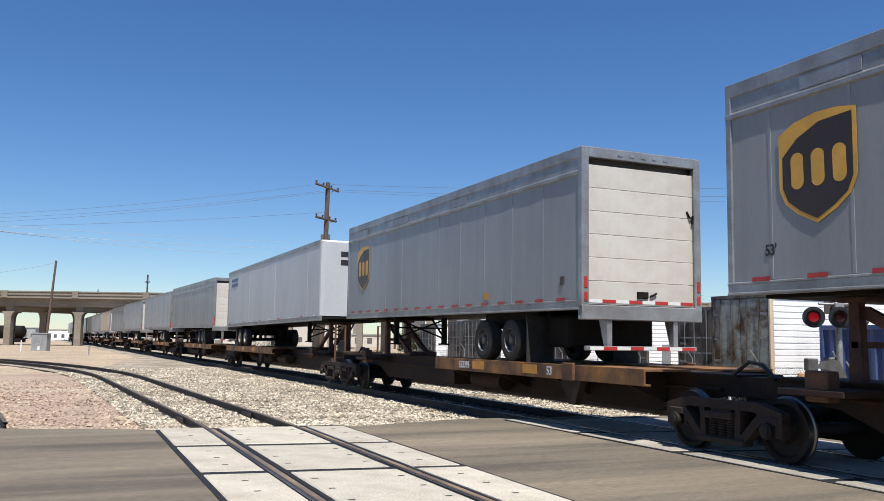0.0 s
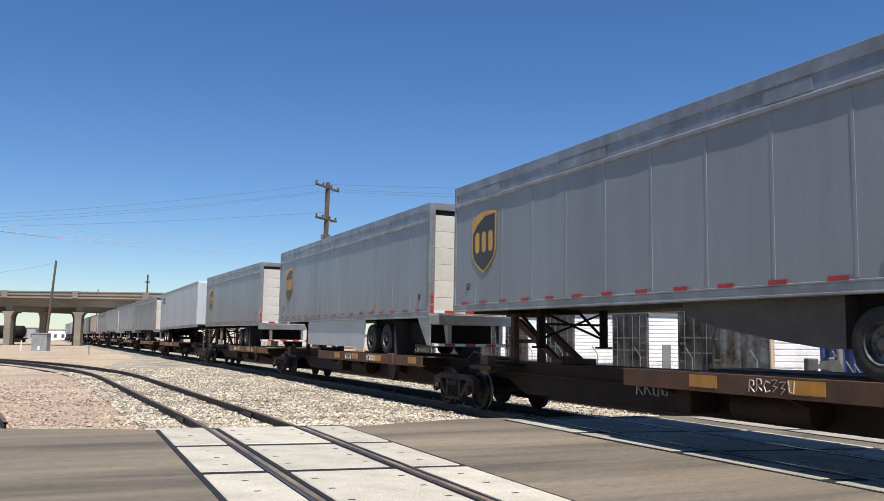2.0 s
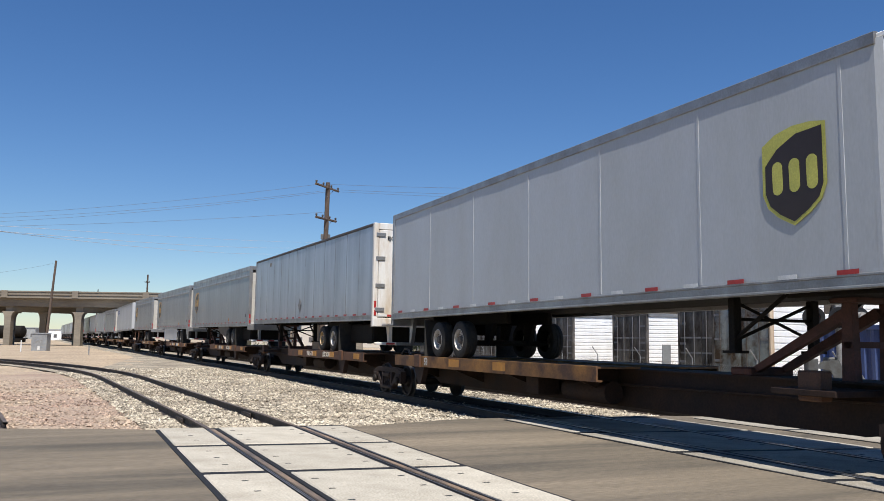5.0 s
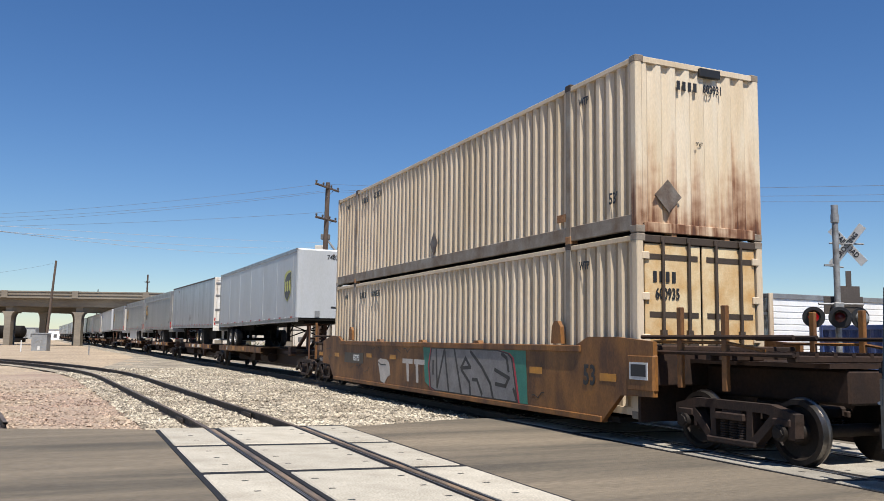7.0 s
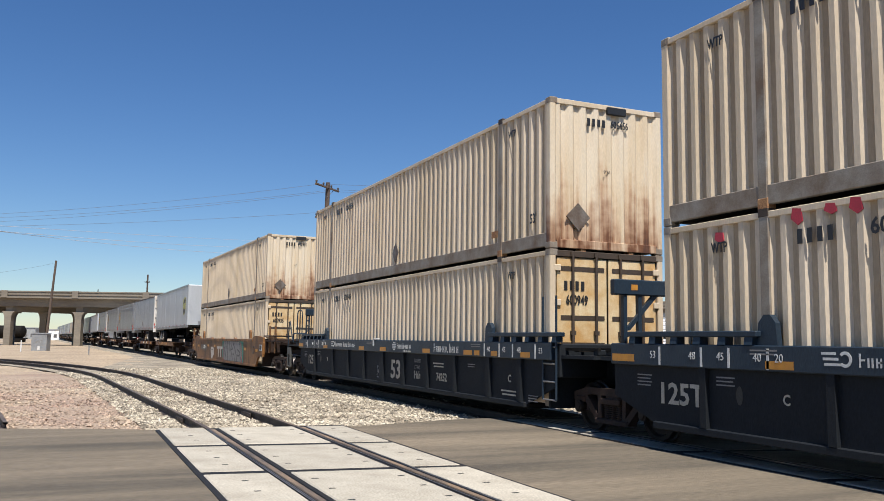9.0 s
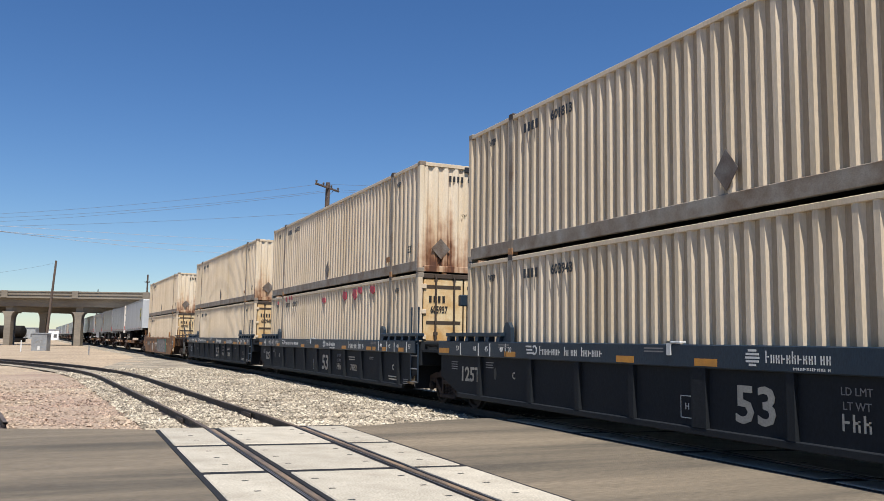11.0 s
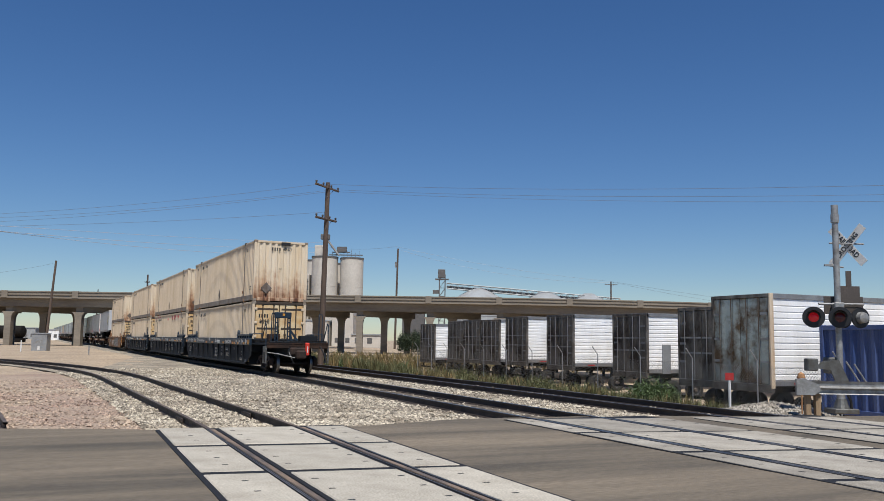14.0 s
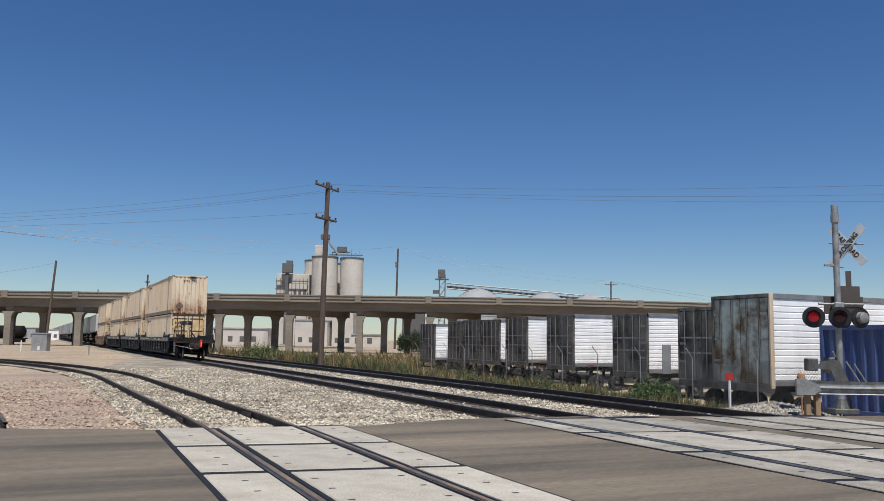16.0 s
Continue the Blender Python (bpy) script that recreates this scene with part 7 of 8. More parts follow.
# ---- parked road trailers in the yard ----
def make_parked(y0, xr, ztop, W, label, door_m, length=14.6, panel=True, height=2.72):
    """A trailer standing in the yard with its rear doors towards the tracks (-x) and a ribbed side towards -y."""
    t = thing("parked_trailer", label, "trailer", "trailers parked in the yard", Matrix.Translation((xr, y0, 0)))
    zb = ztop - height
    part("body", Geo().box(0.08, length, 0.03, W - 0.03, zb, ztop - 0.03, 0.01), M["brightwhite"], t)
    k = 13
    prof = []
    for i in range(k):
        a = zb + 0.14 + (height - 0.34) * i / k
        b = a + (height - 0.34) / k
        prof += [(0.028, a), (-0.002, a + 0.03), (-0.002, b - 0.025)]
    vs = [(u, d, z) for d, z in prof for u in (0.12, length)]
    g = Geo().add(vs, [(2 * i, 2 * i + 1, 2 * i + 3, 2 * i + 2) for i in range(len(prof) - 1)])
    part("ribbed_side", g, M["brightwhite"], t, "white horizontally ribbed side")
    part("top_rail", Geo().box(0.0, length, -0.01, 0.06, ztop - 0.16, ztop, 0.01).box(0, length, W - 0.06, W + 0.01, ztop - 0.16, ztop, 0.01), M["silver"], t)
    part("bottom_rail", Geo().box(0.0, length, -0.01, 0.06, zb - 0.02, zb + 0.14, 0.01).box(0, length, W - 0.06, W + 0.01, zb - 0.02, zb + 0.14, 0.01), M["silver"], t)
    for i in range(5):
        part("reflector_strip", Geo().box(0.9 + i * 2.6, 1.3 + i * 2.6, -0.016, -0.01, zb + 0.02, zb + 0.08), M["red"], t)
    post = M["rust"] if door_m == "darkdoor2" else M["silver"]
    part("rear_frame", Geo().box(-0.02, 0.12, -0.01, 0.10, zb - 0.1, ztop, 0.012).box(-0.02, 0.12, W - 0.10, W + 0.01, zb - 0.1, ztop, 0.012).box(-0.02, 0.12, 0.1, W - 0.1, ztop - 0.12, ztop, 0.012).box(-0.03, 0.12, 0.0, W, zb - 0.22, zb + 0.02, 0.012), M["darkdoor"], t, "weathered rear frame")
    if door_m == "darkdoor2":
        part("corner_post", Geo().box(-0.028, 0.13, -0.018, 0.06, zb - 0.1, ztop + 0.005, 0.012), M["creamend"], t, "cream rust-stained corner post")
    for i in (0, 1):
        a = 0.11 + i * (W / 2 - 0.10)
        b = a + W / 2 - 0.12
        d = part("door", Geo().box(0.0, 0.05, a, b, zb + 0.03, ztop - 0.13, 0.01), M[door_m], t, "dark weathered swing door")
        for q in (0.3, 0.75):
            yy = a + (b - a) * q
            part("lock_rod", Geo().cyl((-0.035, yy, zb - 0.02), (-0.035, yy, ztop - 0.1), 0.016, 6), M["darkbar"] if door_m == "darkdoor2" else M["silver"], d)
        for z in (0.25, 0.5, 0.78):
            zz = zb + (ztop - zb) * z
            part("hinge", Geo().box(-0.02, 0.0, a, a + 0.3, zz - 0.04, zz + 0.04) if i == 0 else Geo().box(-0.02, 0.0, b - 0.3, b, zz - 0.04, zz + 0.04), M["silver"], d)
        if door_m != "darkdoor2":
            part("door_band", Geo().box(-0.012, 0.0, a + 0.02, b - 0.02, zb + height * 0.36, zb + height * 0.36 + 0.06), M["silver"], d)
            part("door_band", Geo().box(-0.012, 0.0, a + 0.02, b - 0.02, zb + height * 0.57, zb + height * 0.57 + 0.06), M["silver"], d)
    zg = -0.92
    for x in (1.5, 2.75):
        for yy in (0.2, W - 0.2):
            w = part("tyre", TYRE, None, t, at=Matrix.Translation((x, yy, zg + 0.42)) @ pose(0, 0, 0, 0, 0, 90 if yy < 1 else -90))
            # dark rims carry the shade under the body in their colour
            part("rim", RIMS["dark"], None, w)
    part("bumper", Geo().box(0.0, 0.1, 0.1, W - 0.1, zg + 0.5, zg + 0.6).box(0.0, 0.1, 0.5, 0.6, zg + 0.55, zb - 0.1).box(0.0, 0.1, W - 0.6, W - 0.5, zg + 0.55, zb - 0.1).box(0.4, 5, 0.6, 0.72, zb - 0.25, zb).box(0.4, 5, W - 0.72, W - 0.6, zb - 0.25, zb), M["darkframe"], t)
    part("landing_leg", Geo().box(length - 3, length - 2.85, 0.4, 0.55, zg, zb).box(length - 3, length - 2.85, W - 0.55, W - 0.4, zg, zb), M["darkframe"], t)
    return t


for y0, xr, zt, W, lab, dm, hh in ((19.75, 10.5, 3.14, 2.6, "white ribbed yard trailer with teal scuffed rear doors", "darkdoor2", 2.85), (22.55, 11.3, 2.85, 2.5, "white yard trailer with dark and cream weathered doors", "darkdoor", 2.6),
        (30.05, 13.7, 2.86, 2.5, "white ribbed yard trailer with dark weathered doors", "darkdoor", 2.6), (36.1, 13.8, 2.95, 2.5, "white yard trailer with dark graffiti-marked doors", "darkdoor", 2.6), (42.0, 14.5, 2.98, 2.5, "white yard trailer with dark rear doors", "darkdoor", 2.6),
        (46.3, 15.0, 2.9, 2.5, "white yard trailer parked behind others", "darkdoor", 2.6), (49.0, 15.0, 2.92, 2.5, "white yard trailer parked behind others", "darkdoor", 2.6), (51.7, 15.1, 2.88, 2.5, "white yard trailer parked behind others", "darkdoor", 2.6), (56.4, 15.0, 2.75, 2.6, "worn white box trailer at the yard's end", "darkdoor", 2.6)):
    make_parked(y0, xr, zt, W, lab, dm, height=hh)
tagged(part("white_panel", Geo().box(11.0, 11.4, 25.6, 25.64, 0.4, 1.5, 0.01), M["cabinet"]), "grey metal sheet leaning in the yard", "metal sheet")

# blue container behind the crossing signal
t = thing("shipping_container", "dark blue corrugated shipping container in the yard", "container", "", Matrix.Translation((11.22, 12.65, -0.45)) @ pose(0, 0, 0, 0, 0, -2))
g = Geo()
corrugated(g, 0.1, 5.98, 0.0, 0.15, 2.48, "x", -1, 0.36, 0.06)
corrugated(g, 0.1, 5.98, 2.44, 0.15, 2.48, "x", 1, 0.36, 0.06)
corrugated(g, 0.1, 2.34, 6.05, 0.15, 2.48, "y", 1, 0.36, 0.05)
corrugated(g, 0.1, 2.34, 0.03, 0.15, 2.48, "y", -1, 0.36, 0.05)
part("wall", g, M["boxblue"], t)
part("frame", Geo().box(-0.03, 0.1, 0, 6.06, 2.45, 2.59, 0.01).box(-0.03, 0.1, 0, 6.06, 0, 0.16, 0.01).box(-0.04, 0.12, 5.94, 6.07, 0, 2.6, 0.01).box(-0.04, 0.12, 0, 0.13, 0, 2.6, 0.01).box(0.1, 2.44, 5.96, 6.06, 2.45, 2.59).box(2.36, 2.46, 0, 6.06, 0, 2.59), M["boxblue"], t)
part("roof", Geo().box(0, 2.44, 0, 6.06, 2.5, 2.56), M["boxblue"], t)


# ---- crossing signal ----
def make_signal():
    t = thing("crossing_signal", "galvanised railway crossing signal mast with crossbuck and red lamps", "crossing signal", m=Matrix.Translation((8.01, 15.07, -0.1)) @ Matrix.Rotation(math.atan2(RGT.y, RGT.x), 4, "Z"))
    part("mast", Geo().cyl((0, 0, 0), (0, 0, 5.12), 0.075, 16).cyl((0, 0, 4.72), (0, 0, 5.14), 0.085, 16).cyl((0, 0, 0), (0, 0, 0.9), 0.1, 14), M["galv"], t, "galvanised mast", True)
    part("base", Geo().box(-0.3, 0.3, -0.3, 0.3, 0, 0.12, 0.02).lathe([(0.12, 0.19), (0.2, 0.16), (0.35, 0.12)], (0, 0, 0), "z", 12), M["gatesteel"], t)
    # crossbuck, set behind and to the side of the mast, facing along the road
    cb = Matrix.Translation((0.38, 0.18, 4.14)) @ Matrix.Rotation(radians(-52), 4, "Z")
    for a, word in ((49, "CROSSING"), (-49, "RAILROAD")):
        m = cb @ Matrix.Translation((0, -0.02 if a > 0 else 0, 0)) @ Matrix.Rotation(radians(-a), 4, "Y")
        b = part("crossbuck_blade", Geo().box(-0.62, 0.62, -0.006, 0.006, -0.105, 0.105), M["white"], t, "white crossbuck blade", at=m)
        part("lettering", text_mesh(word, 0.185, M["paint_black"]), None, b, "black word " + word, at=on_end(0, 0, -0.009, 0.88))
    part("crossbuck_bracket", Geo().cyl((-0.15, 0.02, 4.18), (0.75, 0.1, 4.18), 0.02, 6).cyl((-0.22, 0, 3.62), (0.2, 0.05, 3.58), 0.02, 6).box(-0.3, 0.0, -0.03, 0.03, 3.60, 3.65), M["galv"], t)
    part("track_sign", Geo().box(0.28, 0.42, 0.12, 0.14, 3.1, 3.5, 0.005).box(0.05, 0.62, 0.12, 0.14, 2.6, 3.12, 0.005).box(-0.28, 0.7, 0.14, 0.16, 2.42, 2.86, 0.005), M["hub"], t, "back of a dark track sign")
    part("lamp_arm", Geo().cyl((-0.5, -0.05, 2.66), (0.62, -0.05, 2.66), 0.03, 8).box(-0.12, 0.12, -0.1, 0.1, 2.3, 2.7, 0.02), M["galv"], t)
    for x, y, face, lit in ((-0.63, -0.05, -24, True), (-0.05, -0.2, -24, False), (0.54, 0.02, 195, False), (0.22, 0.25, 195, False)):
        m = Matrix.Translation((x, y, 2.33)) @ Matrix.Rotation(radians(face), 4, "Z")
        b = part("lamp_backplate", Geo().lathe([(0.0, 0.0), (0.0, 0.255), (0.02, 0.262), (0.04, 0.255), (0.04, 0.0)], (0, 0, 0), "y", 28), M["black"], t, "round black backplate", True, m)
        part("lamp_housing", Geo().lathe([(0.04, 0.15), (0.16, 0.13), (0.2, 0.06), (0.2, 0.0)], (0, 0, 0), "y", 18), M["black"] if face < 90 else M["galv"], b, "", True)
        if face < 90:
            part("lens", Geo().lathe([(-0.025, 0.0), (-0.018, 0.075), (-0.004, 0.12)], (0, 0, 0), "y", 20), M["lampred"] if lit else M["lensred"], b, "glowing red lens" if lit else "unlit red lens", True)
        hood = Geo()
        n = 12
        vs = []
        for i in range(n + 1):
            a = math.pi * i / n
            r0 = 0.165
            reach = -0.34 * (0.30 + 0.70 * math.sin(a))
            for yy, r in ((0.0, r0), (reach, r0)):
                vs.append((math.cos(a) * r, yy, math.sin(a) * r * 1.0 + 0.0))
        hood.add(vs, [(2 * i, 2 * i + 2, 2 * i + 3, 2 * i + 1) for i in range(n)])
        part("lamp_hood", hood, M["black"], b, "black lamp hood")
    part("bell", Geo().cyl((0, 0, 4.7), (0, 0, 4.9), 0.1, 12), M["galv"], t)
    # gate mechanism and arm
    part("gate_mechanism", Geo().box(-0.25, 0.12, 0.05, 0.4, 0.95, 1.35, 0.03), M["gatesteel"], t, "dull grey gate mechanism box")
    part("gate_arm_plate", Geo().prism([(-0.5, 1.25), (-0.1, 1.3), (0.15, 0.75), (0.55, 0.72), (0.55, 0.66), (-0.15, 0.66), (-0.3, 1.05), (-0.7, 1.08)], -0.16, -0.12, "y"), M["gatesteel"], t)
    part("counterweight", Geo().box(-0.92, -0.66, -0.30, -0.06, 1.02, 1.32, 0.02), M["gatesteel"], t, "dull grey counterweight box")
    part("gate_bracket", Geo().cyl((0.3, -0.1, 1.2), (0.6, -0.1, 0.72), 0.02, 6).cyl((0.2, 0.1, 1.25), (0.55, 0.1, 0.7), 0.02, 6), M["galv"], t)
    for i in range(10):
        part("gate_arm", Geo().box(0.6 + i * 0.42, 1.02 + i * 0.42, -0.02, 0.02, 0.58, 0.70), M["red"] if i % 2 == 0 else M["white"], t, "red and white striped gate arm" if i == 0 else "")
    part("cable_loop", Geo().tube([(0.05, -0.1, 0.6), (0.18, -0.12, 0.3), (0.2, -0.1, 0.05)], 0.03), M["black"], t)
    return t


make_signal()
t = thing("flasher_lamp", "small rusty lamp on a short stake", "lamp post", m=Matrix.Translation(spot((1418 - 784) / 1489.65 * 20.4, 20.4, -0.1)))
part("stake", Geo().cyl((0, 0, 0), (0, 0, 0.8), 0.02, 6), M["rust"], t)
part("head", Geo().lathe([(0.72, 0.0), (0.75, 0.08), (0.86, 0.1), (0.96, 0.07), (1.0, 0.0)], (0, 0, 0), "z", 10), M["rust"], t, "", True)

# guard rail beside the signal
t = thing("guard_rail", "galvanised steel guard rail on wooden posts", "guard rail", m=frame_at((1408 - 784) / 1489.65 * 19.6, 19.6, 0.0) @ pose(0, 0, 0, 0, 0, -3))
prof = [(0.0, 0.42), (0.04, 0.46), (0.04, 0.52), (-0.04, 0.56), (0.04, 0.60), (0.04, 0.66), (0.0, 0.72)]
g = Geo()
vs = [(u, d, z) for u in (0.35, 6.0) for d, z in prof] + [(u, d + 0.01, z) for u in (0.35, 6.0) for d, z in prof]
w = len(prof)
g.add(vs, [(j, j + 1, w + j + 1, w + j) for j in range(w - 1)] + [(2 * w + j, 3 * w + j, 3 * w + j + 1, 2 * w + j + 1) for j in range(w - 1)])
part("beam", g, M["galv"], t, "corrugated steel beam")
part("end_piece", Geo().prism([(0.0, 0.40), (0.0, 0.76), (0.18, 0.78), (0.5, 0.64), (0.55, 0.50), (0.4, 0.40)], -0.06, 0.02, "y"), M["galv"], t, "flared end terminal")
for u in (0.3, 0.52, 2.2, 4.1, 5.9):
    part("post", Geo().box(u - 0.06, u + 0.06, 0.05, 0.2, -0.3, 0.66, 0.01), M["woodpost"], t, "wooden post")

# derail sign: a red flag plate on a white stake
t = thing("track_marker", "red plate on a white stake by the ballast", "marker sign", m=Matrix.Translation((7.2, 18.0, -0.3)))
part("stake", Geo().box(-0.025, 0.025, -0.025, 0.025, 0, 0.95), M["white"], t)
part("plate", Geo().box(-0.11, 0.11, -0.035, -0.025, 0.86, 1.06, 0.004), M["red"], t, "red square plate", at=pose(0, 0, 0, 0, 0, -40))


# ---- chain-link fence ----
def build_fence():
    t = thing("chain_link_fence", "galvanised chain-link fence with angled post arms", "fence")
    def fx(y): return 9.3 + (y - 16) * 0.105
    ys = [16.2 + 3.3 * i for i in range(13)]
    for y in ys:
        x, z = fx(y), -0.9
        part("post", Geo().tube([(x, y, z), (x, y, z + 1.95), (x - 0.26, y, z + 2.28)], 0.02, 8), M["cabinet"], t, "steel fence post with angled arm")
    for a, b in zip(ys, ys[1:]):
        g = Geo()
        n, H0 = 30, 1.8
        L = b - a
        step = 0.11
        k = int(L / step)
        r = 0.004
        for sgn in (1, -1):
            u = -H0
            while u < L:
                u0, z0, u1, z1 = u, 0.0, u + H0, H0
                if u0 < 0:
                    z0, u0 = -u0, 0.0
                if u1 > L:
                    z1 -= u1 - L
                    u1 = L
                if z1 > z0:
                    if sgn < 0:
                        p, q = (L - u0, z0), (L - u1, z1)
                    else:
                        p, q = (u0, z0), (u1, z1)
                    P0 = Vector((fx(a + p[0]) - 0.03, a + p[0], -0.88 + p[1]))
                    P1 = Vector((fx(a + q[0]) - 0.03, a + q[0], -0.88 + q[1]))
                    o = Vector((0, 0.004, 0.0))
                    s = len(g.v)
                    g.v += [tuple(P0 - o), tuple(P0 + o), tuple(P1 + o), tuple(P1 - o)]
                    g.f.append((s, s + 1, s + 2, s + 3))
                    g.k.append(0)
                u += step
        me = bpy.data.meshes.new("wire_mesh")
        me.from_pydata(g.v, [], g.f)
        me.materials.append(M["galv"])
        part("wire_mesh", me, None, t, "fine diamond wire mesh")


build_fence()


# ---- roadside cabinet, stones and plants ----
t = thing("signal_cabinet", "grey metal signal cabinet on bare dirt", "cabinet", m=frame_at((76 - 784) / 1489.65 * 96, 96, -0.35))
part("body", Geo().box(-0.88, 0.88, 0, 1.0, 0, 2.0, 0.03), M["cabinet"], t)
part("lid", Geo().prism([(-0.95, 2.0), (0.95, 2.0), (0.85, 2.14), (-0.85, 2.14)], -0.06, 1.06, "y"), M["cabinet"], t)
part("notice", Geo().box(-0.12, 0.14, -0.01, 0.0, 0.2, 0.62), M["white"], t)
part("notice", Geo().box(-0.35, 0.4, -0.008, 0.0, 0.95, 1.3), M["galv"], t)
for x, dep, hh, mm in ((45, 90, 1.3, "white"), (165, 80, 1.0, "galv")):
    p = spot((x - 784) / 1489.65 * dep, dep, -0.35)
    t = thing("marker_post", "slim marker post on the dirt", "marker post", m=Matrix.Translation(p))
    part("post", Geo().box(-0.06, 0.06, -0.03, 0.03, 0, hh, 0.01), M[mm], t)

# tank cars and dark vehicles under the bridge
t = thing("tank_car", "dark tank car standing beyond the bridge", "railcar", m=frame_at((10 - 784) / 1489.65 * 200, 200, -0.3))
part("tank", Geo().lathe([(-5.5, 0.0), (-5.4, 0.9), (-5.0, 1.4), (5.0, 1.4), (5.4, 0.9), (5.5, 0.0)], (0, 0, 2.6), "x", 20), M["darkframe"], t, "", True)
part("underframe", Geo().box(-6, 6, -0.4, 0.4, 0.9, 1.2).box(-5.2, -3.4, -1.2, 1.2, 0.1, 0.95, 0.1).box(3.4, 5.2, -1.2, 1.2, 0.1, 0.95, 0.1), M["darkframe"], t)


def clump(g, x, y, z, h, spread, n, rng, wide=0.012):
    """Upright blades fanning out from one root."""
    for _ in range(n):
        a, b = rng.uniform(0, 6.283), rng.uniform(0.1, 1.0)
        hh = h * rng.uniform(0.5, 1.15)
        dx, dy = math.cos(a) * spread * b, math.sin(a) * spread * b
        rx, ry = x + dx * 0.35, y + dy * 0.35
        w = wide * rng.uniform(0.7, 1.5)
        c, s = math.cos(a + 1.57) * w, math.sin(a + 1.57) * w
        o = len(g.v)
        g.v += [(rx - c, ry - s, z), (rx + c, ry + s, z), (rx + dx * 0.5 + c * 0.8, ry + dy * 0.5 + s * 0.8, z + hh * 0.62), (rx + dx * 0.5 - c * 0.8, ry + dy * 0.5 - s * 0.8, z + hh * 0.62), (x + dx * 1.3, y + dy * 1.3, z + hh)]
        g.f += [(o, o + 1, o + 2, o + 3), (o + 3, o + 2, o + 4)]
        g.k += [0, 0]


def leafy(g, x, y, z, rx, rz, n, rng, size):
    """A bush of many small leaves on an uneven dome."""
    for _ in range(n):
        a, e = rng.uniform(0, 6.283), math.acos(rng.uniform(0, 1))
        k = rng.uniform(0.55, 1.05) * (0.85 + 0.3 * noise.noise((math.cos(a) * 2 + x, math.sin(a) * 2, e * 2)))
        p = Vector((x + math.cos(a) * math.sin(e) * rx * k, y + math.sin(a) * math.sin(e) * rx * k, z + math.cos(e) * rz * k))
        u = Vector((rng.normal(), rng.normal(), rng.normal())).normalized() * size
        v = u.cross(Vector((rng.normal(), rng.normal(), rng.normal()))).normalized() * size * 0.45
        o = len(g.v)
        g.v += [tuple(p - u), tuple(p + v), tuple(p + u), tuple(p - v)]
        g.f.append((o, o + 1, o + 2, o + 3))
        g.k.append(0)


def raw(name, g, material, label, category, kind=""):
    me = bpy.data.meshes.new(name)
    me.from_pydata(g.v, [], g.f)
    me.materials.append(material)
    return tagged(new(name, me), label, category, kind=kind)


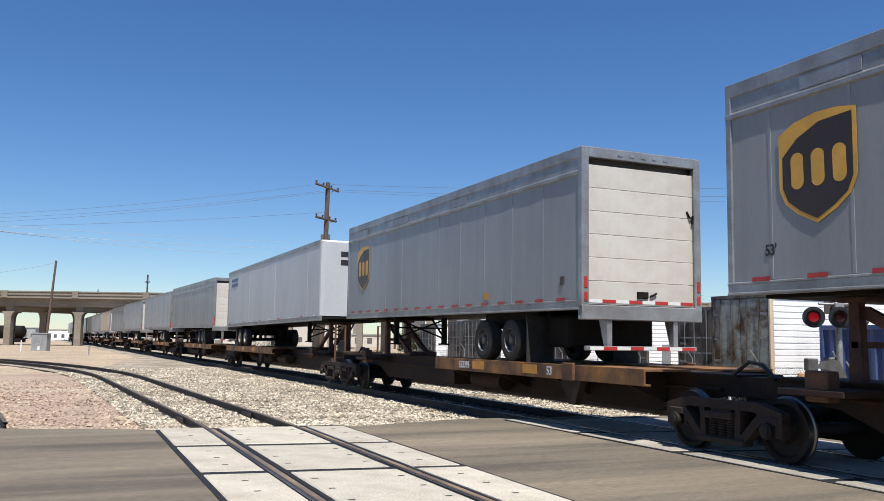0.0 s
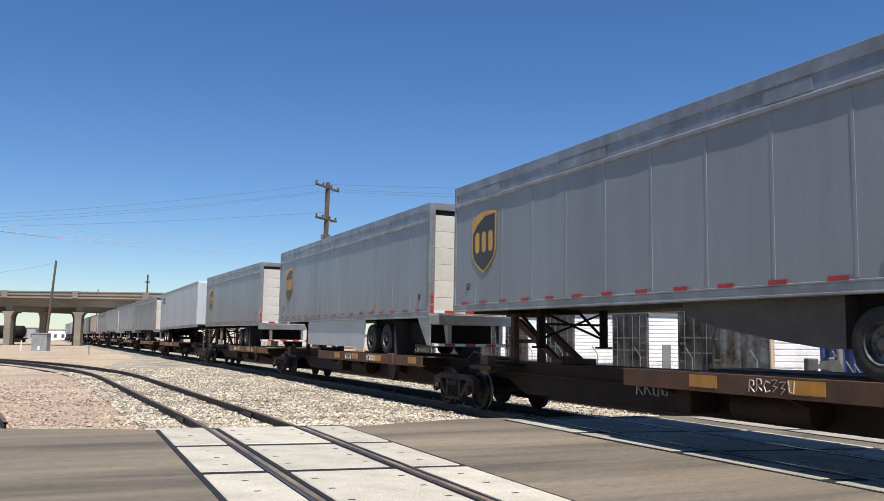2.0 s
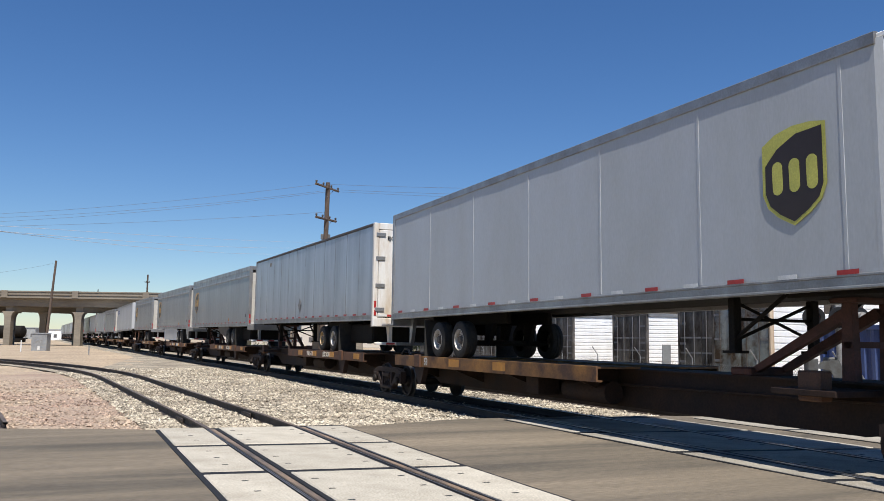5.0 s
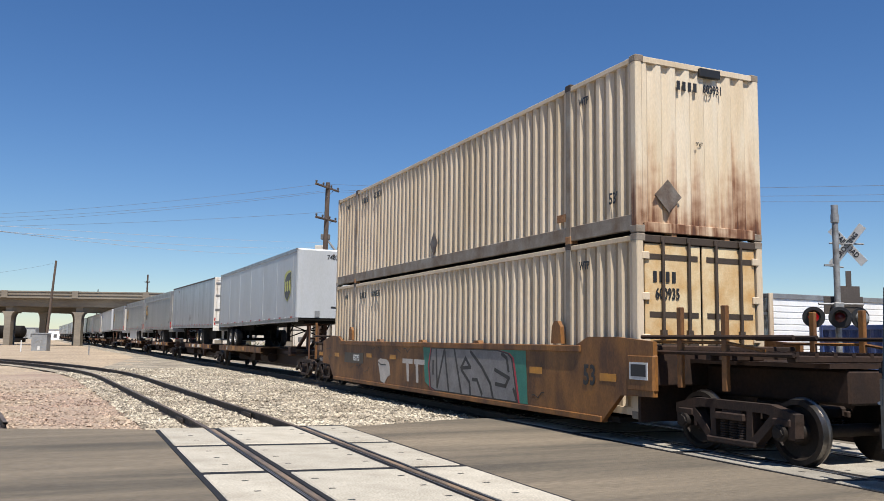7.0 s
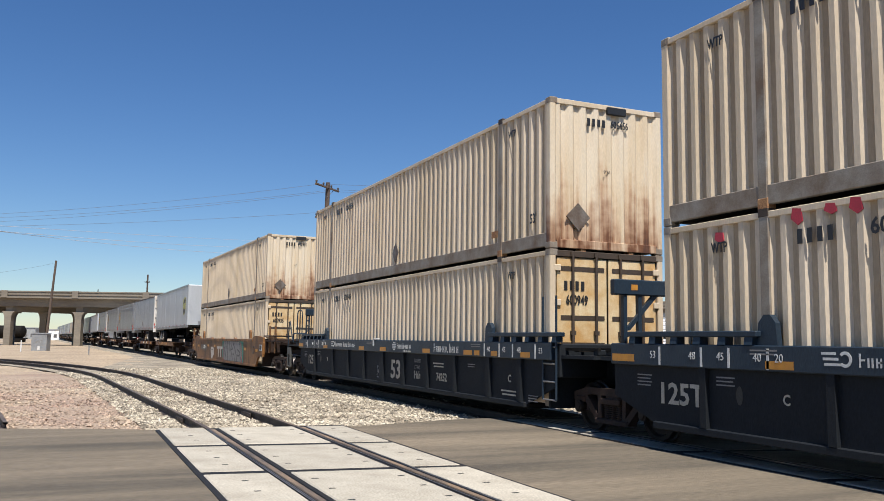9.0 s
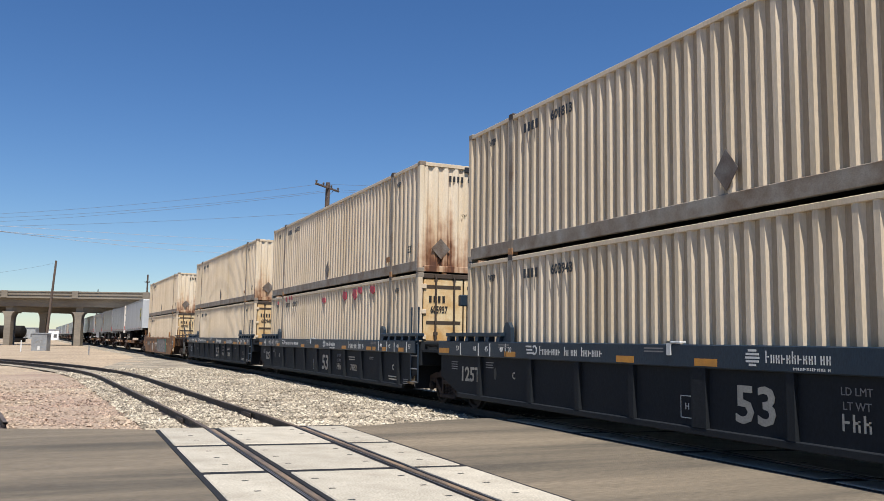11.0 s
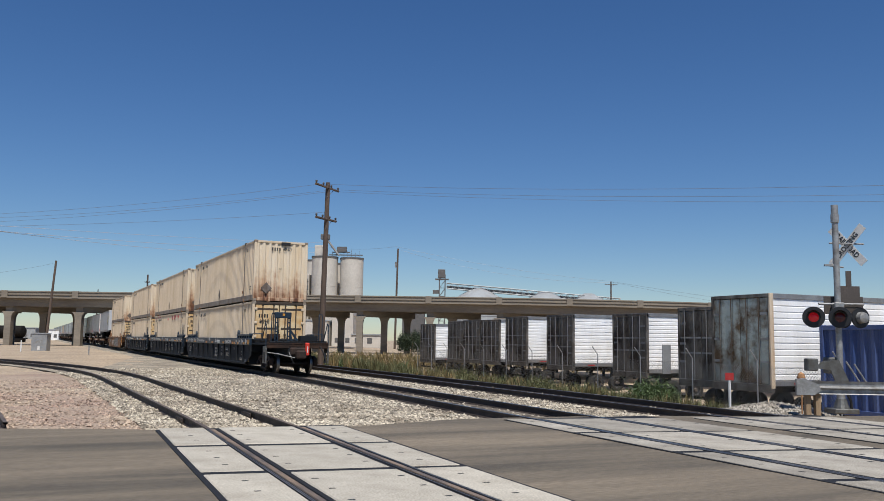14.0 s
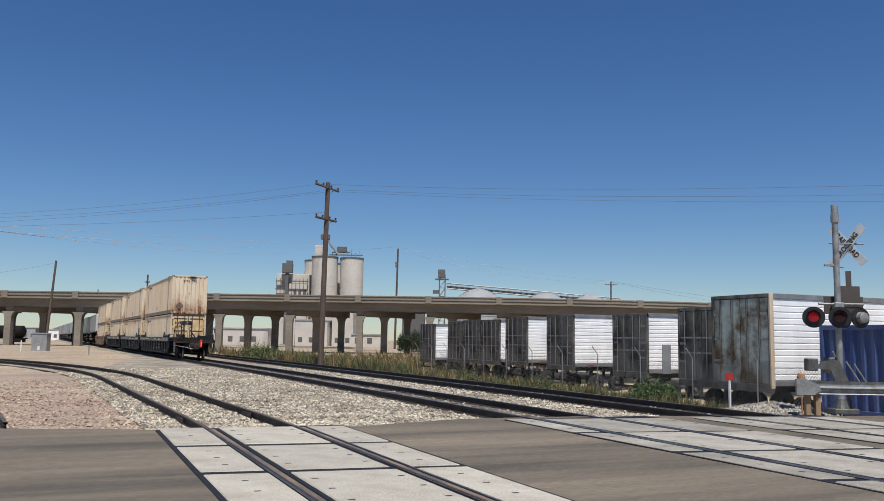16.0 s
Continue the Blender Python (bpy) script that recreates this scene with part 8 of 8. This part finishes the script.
def build_plants():
    rng = np.random.default_rng(7)
    dry, green = Geo(), Geo()
    for _ in range(2300):
        y = 24 + 62 * rng.random() ** 1.1
        x = line_x(y) + 6.4 + rng.random() ** 1.3 * (3.4 + (y - 24) * 0.16)
        if noise.noise((x * 0.35, y * 0.25, 1)) < (-0.12 if y > 36 else 0.08):
            continue
        z = ground_z(x, y)
        tall = 0.15 + 0.4 * rng.random() + (0.35 if y > 44 else 0)
        if noise.noise((x * 0.2, y * 0.15, 4)) > 0.12 or y < 33 and rng.random() < 0.5:
            clump(green, x, y, z, tall, 0.35, 16, rng)
        else:
            clump(dry, x, y, z, tall, 0.3, 16, rng)
    for _ in range(900):
        y = 55 + 60 * rng.random()
        x = line_x(y) + 7.0 + 40 * rng.random()
        clump(dry, x, y, ground_z(x, y), 0.6 + 0.6 * rng.random(), 0.6, 12, rng, 0.03)
    for _ in range(420):
        y = 21 + 22 * rng.random()
        x = 8.9 + (y - 16) * 0.105 + rng.uniform(-0.9, 1.0)
        clump(green if rng.random() < 0.65 else dry, x, y, ground_z(x, y), 0.30 + 0.45 * rng.random(), 0.4, 22, rng)
    for _ in range(120):
        y = 16.6 + 10 * rng.random()
        x = 8.4 + 1.2 * rng.random()
        clump(green, x, y, ground_z(x, y), 0.5, 0.3, 14, rng)
    raw("dry_grass", dry, M["weed"], "tall straw-coloured dry grass beside the tracks", "grass", "stuff")
    raw("green_weeds", green, M["green"], "green weeds along the fence", "weeds", "stuff")
    for x, y, rx, rz, n, mm in ((9.55, 24.3, 1.25, 1.25, 5200, "bushgreen"), (10.6, 25.2, 0.9, 0.95, 2600, "bushgreen"), (9.0, 30.6, 0.7, 0.8, 1500, "green"), (9.6, 32.5, 0.8, 0.9, 1700, "green"), (8.4, 48.5, 0.9, 0.8, 1200, "weed"), (9.4, 39.5, 0.8, 1.0, 1500, "green")):
        g = Geo()
        leafy(g, x, y, ground_z(x, y), rx, rz, n, rng, 0.045)
        clump(g, x, y, ground_z(x, y), rz * 1.05, rx * 0.9, 160, rng, 0.008)
        raw("bush", g, M[mm], "feathery green bush growing by the fence" if mm != "weed" else "dry brown bush by the fence", "bush")
    for px0, dep, rx, rz, mm in ((392, 70, 1.3, 1.3, "bushgreen"), (418, 76, 1.7, 1.5, "green"), (446, 70, 1.5, 1.2, "bushgreen"), (478, 80, 1.8, 1.5, "weed"), (512, 66, 1.2, 0.9, "green"), (548, 78, 1.7, 1.1, "weed"), (612, 62, 1.3, 1.1, "bushgreen"), (640, 60, 1.2, 1.2, "green"), (672, 70, 1.3, 1.0, "weed"), (716, 62, 1.2, 0.9, "bushgreen")):
        p = px_spot(px0, dep)
        x, y = max(p.x, line_x(p.y) + 7.4), p.y
        g = Geo()
        for _ in range(3):
            leafy(g, x + rng.uniform(-0.8, 0.8), y + rng.uniform(-0.8, 0.8), ground_z(x, y) - 0.1, rx * 0.75, rz * rng.uniform(0.6, 1.0), 420, rng, 0.085)
        clump(g, x, y, ground_z(x, y), rz * 1.1, rx, 110, rng, 0.016)
        raw("bush", g, M[mm], "rough grey-green shrub in the dry grass" if mm != "weed" else "straw-coloured dry shrub in the grass", "bush")
    for px0, dep, r, h in ((734, 150, 2.6, 4.4), (722, 152, 2.0, 3.4)):
        p = px_spot(px0, dep)
        t = thing("small_tree", "small dark green tree near the overpass", "tree", "", Matrix.Translation((p.x, p.y, -0.4)))
        part("trunk", Geo().cyl((0, 0, 0), (0.1, 0, h * 0.5), 0.12, 8, 0.07).cyl((0.1, 0, h * 0.45), (0.6, 0.2, h * 0.8), 0.06, 6, 0.02).cyl((0.1, 0, h * 0.45), (-0.5, -0.2, h * 0.8), 0.06, 6, 0.02), M["pole"], t)
        g = Geo()
        for _ in range(6):
            leafy(g, rng.uniform(-r, r) * 0.5, rng.uniform(-r, r) * 0.5, h * rng.uniform(-0.05, 0.45), r * 0.6, h * 0.55, 900, rng, 0.11)
        me = bpy.data.meshes.new("crown")
        me.from_pydata(g.v, [], g.f)
        me.materials.append(M["darkleaf"])
        part("crown", me, None, t, "dense dark crown")


build_plants()

scatter_stones("ballast_stones", 26000, at_main, 0.036, M["stone"], "loose pale ballast stones between the tracks")
scatter_stones("siding_stones", 9000, at_spur, 0.034, M["stone"], "loose pale ballast stones along the siding")
scatter_stones("red_stones", 12000, at_red, 0.034, M["redstone"], "loose reddish stones beside the siding")


def at_heap(rng):
    a, k = rng.uniform(0, 6.283), rng.random() ** 0.5
    x, y = 7.6 + math.cos(a) * 1.9 * k, 16.9 + math.sin(a) * 1.3 * k
    return x, y, -0.30 + 0.34 * max(0, 1 - k) ** 0.8


scatter_stones("stone_heap", 3500, at_heap, 0.05, M["greystone"], "low heap of grey ballast stones by the marker")
g = Geo()
for i in range(7):
    for j in range(20):
        a = j * math.pi / 10
        k = 1 - i / 6
        g.v.append((7.6 + math.cos(a) * 1.9 * k, 16.9 + math.sin(a) * 1.3 * k, -0.32 + 0.34 * (1 - k) ** 0.8))
for i in range(6):
    for j in range(20):
        g.f.append((i * 20 + j, i * 20 + (j + 1) % 20, (i + 1) * 20 + (j + 1) % 20, (i + 1) * 20 + j))
        g.k.append(0)
tagged(part("stone_mound", g, M["ballast"]), "low mound of grey ballast", "ballast", kind="structure")
build_ties()


def on_line(y, half):
    """The pose of a thing whose ends stand on the track at y - half and y + half."""
    a, b = y - half * 0.86, y + half * 0.86
    xa, xb = line_x(a), line_x(b)
    return Matrix.Translation(((xa + xb) / 2, y, 0)) @ Matrix.Rotation(-math.atan2(xb - xa, b - a), 4, "Z")


def motions():
    """The train rolls away along the track; its wheels turn."""
    for ob, off, half in TRAIN:
        rows = []
        for i in range(33):
            t = i * 0.5
            rows.append((t, on_line(19.98 + SPEED * (t - 12.5) + float(np.interp(t, *DRIFT)) + off, half)))
        walk(ob, rows)
    for w, dy in ROLLING:
        rows = []
        for i in range(481):
            t = i / FPS
            rows.append((t, Matrix.Translation((0, dy, WHEEL_R)) @ Matrix.Rotation(-SPEED * t / WHEEL_R, 4, "X")))
        walk(w, rows)


motions()
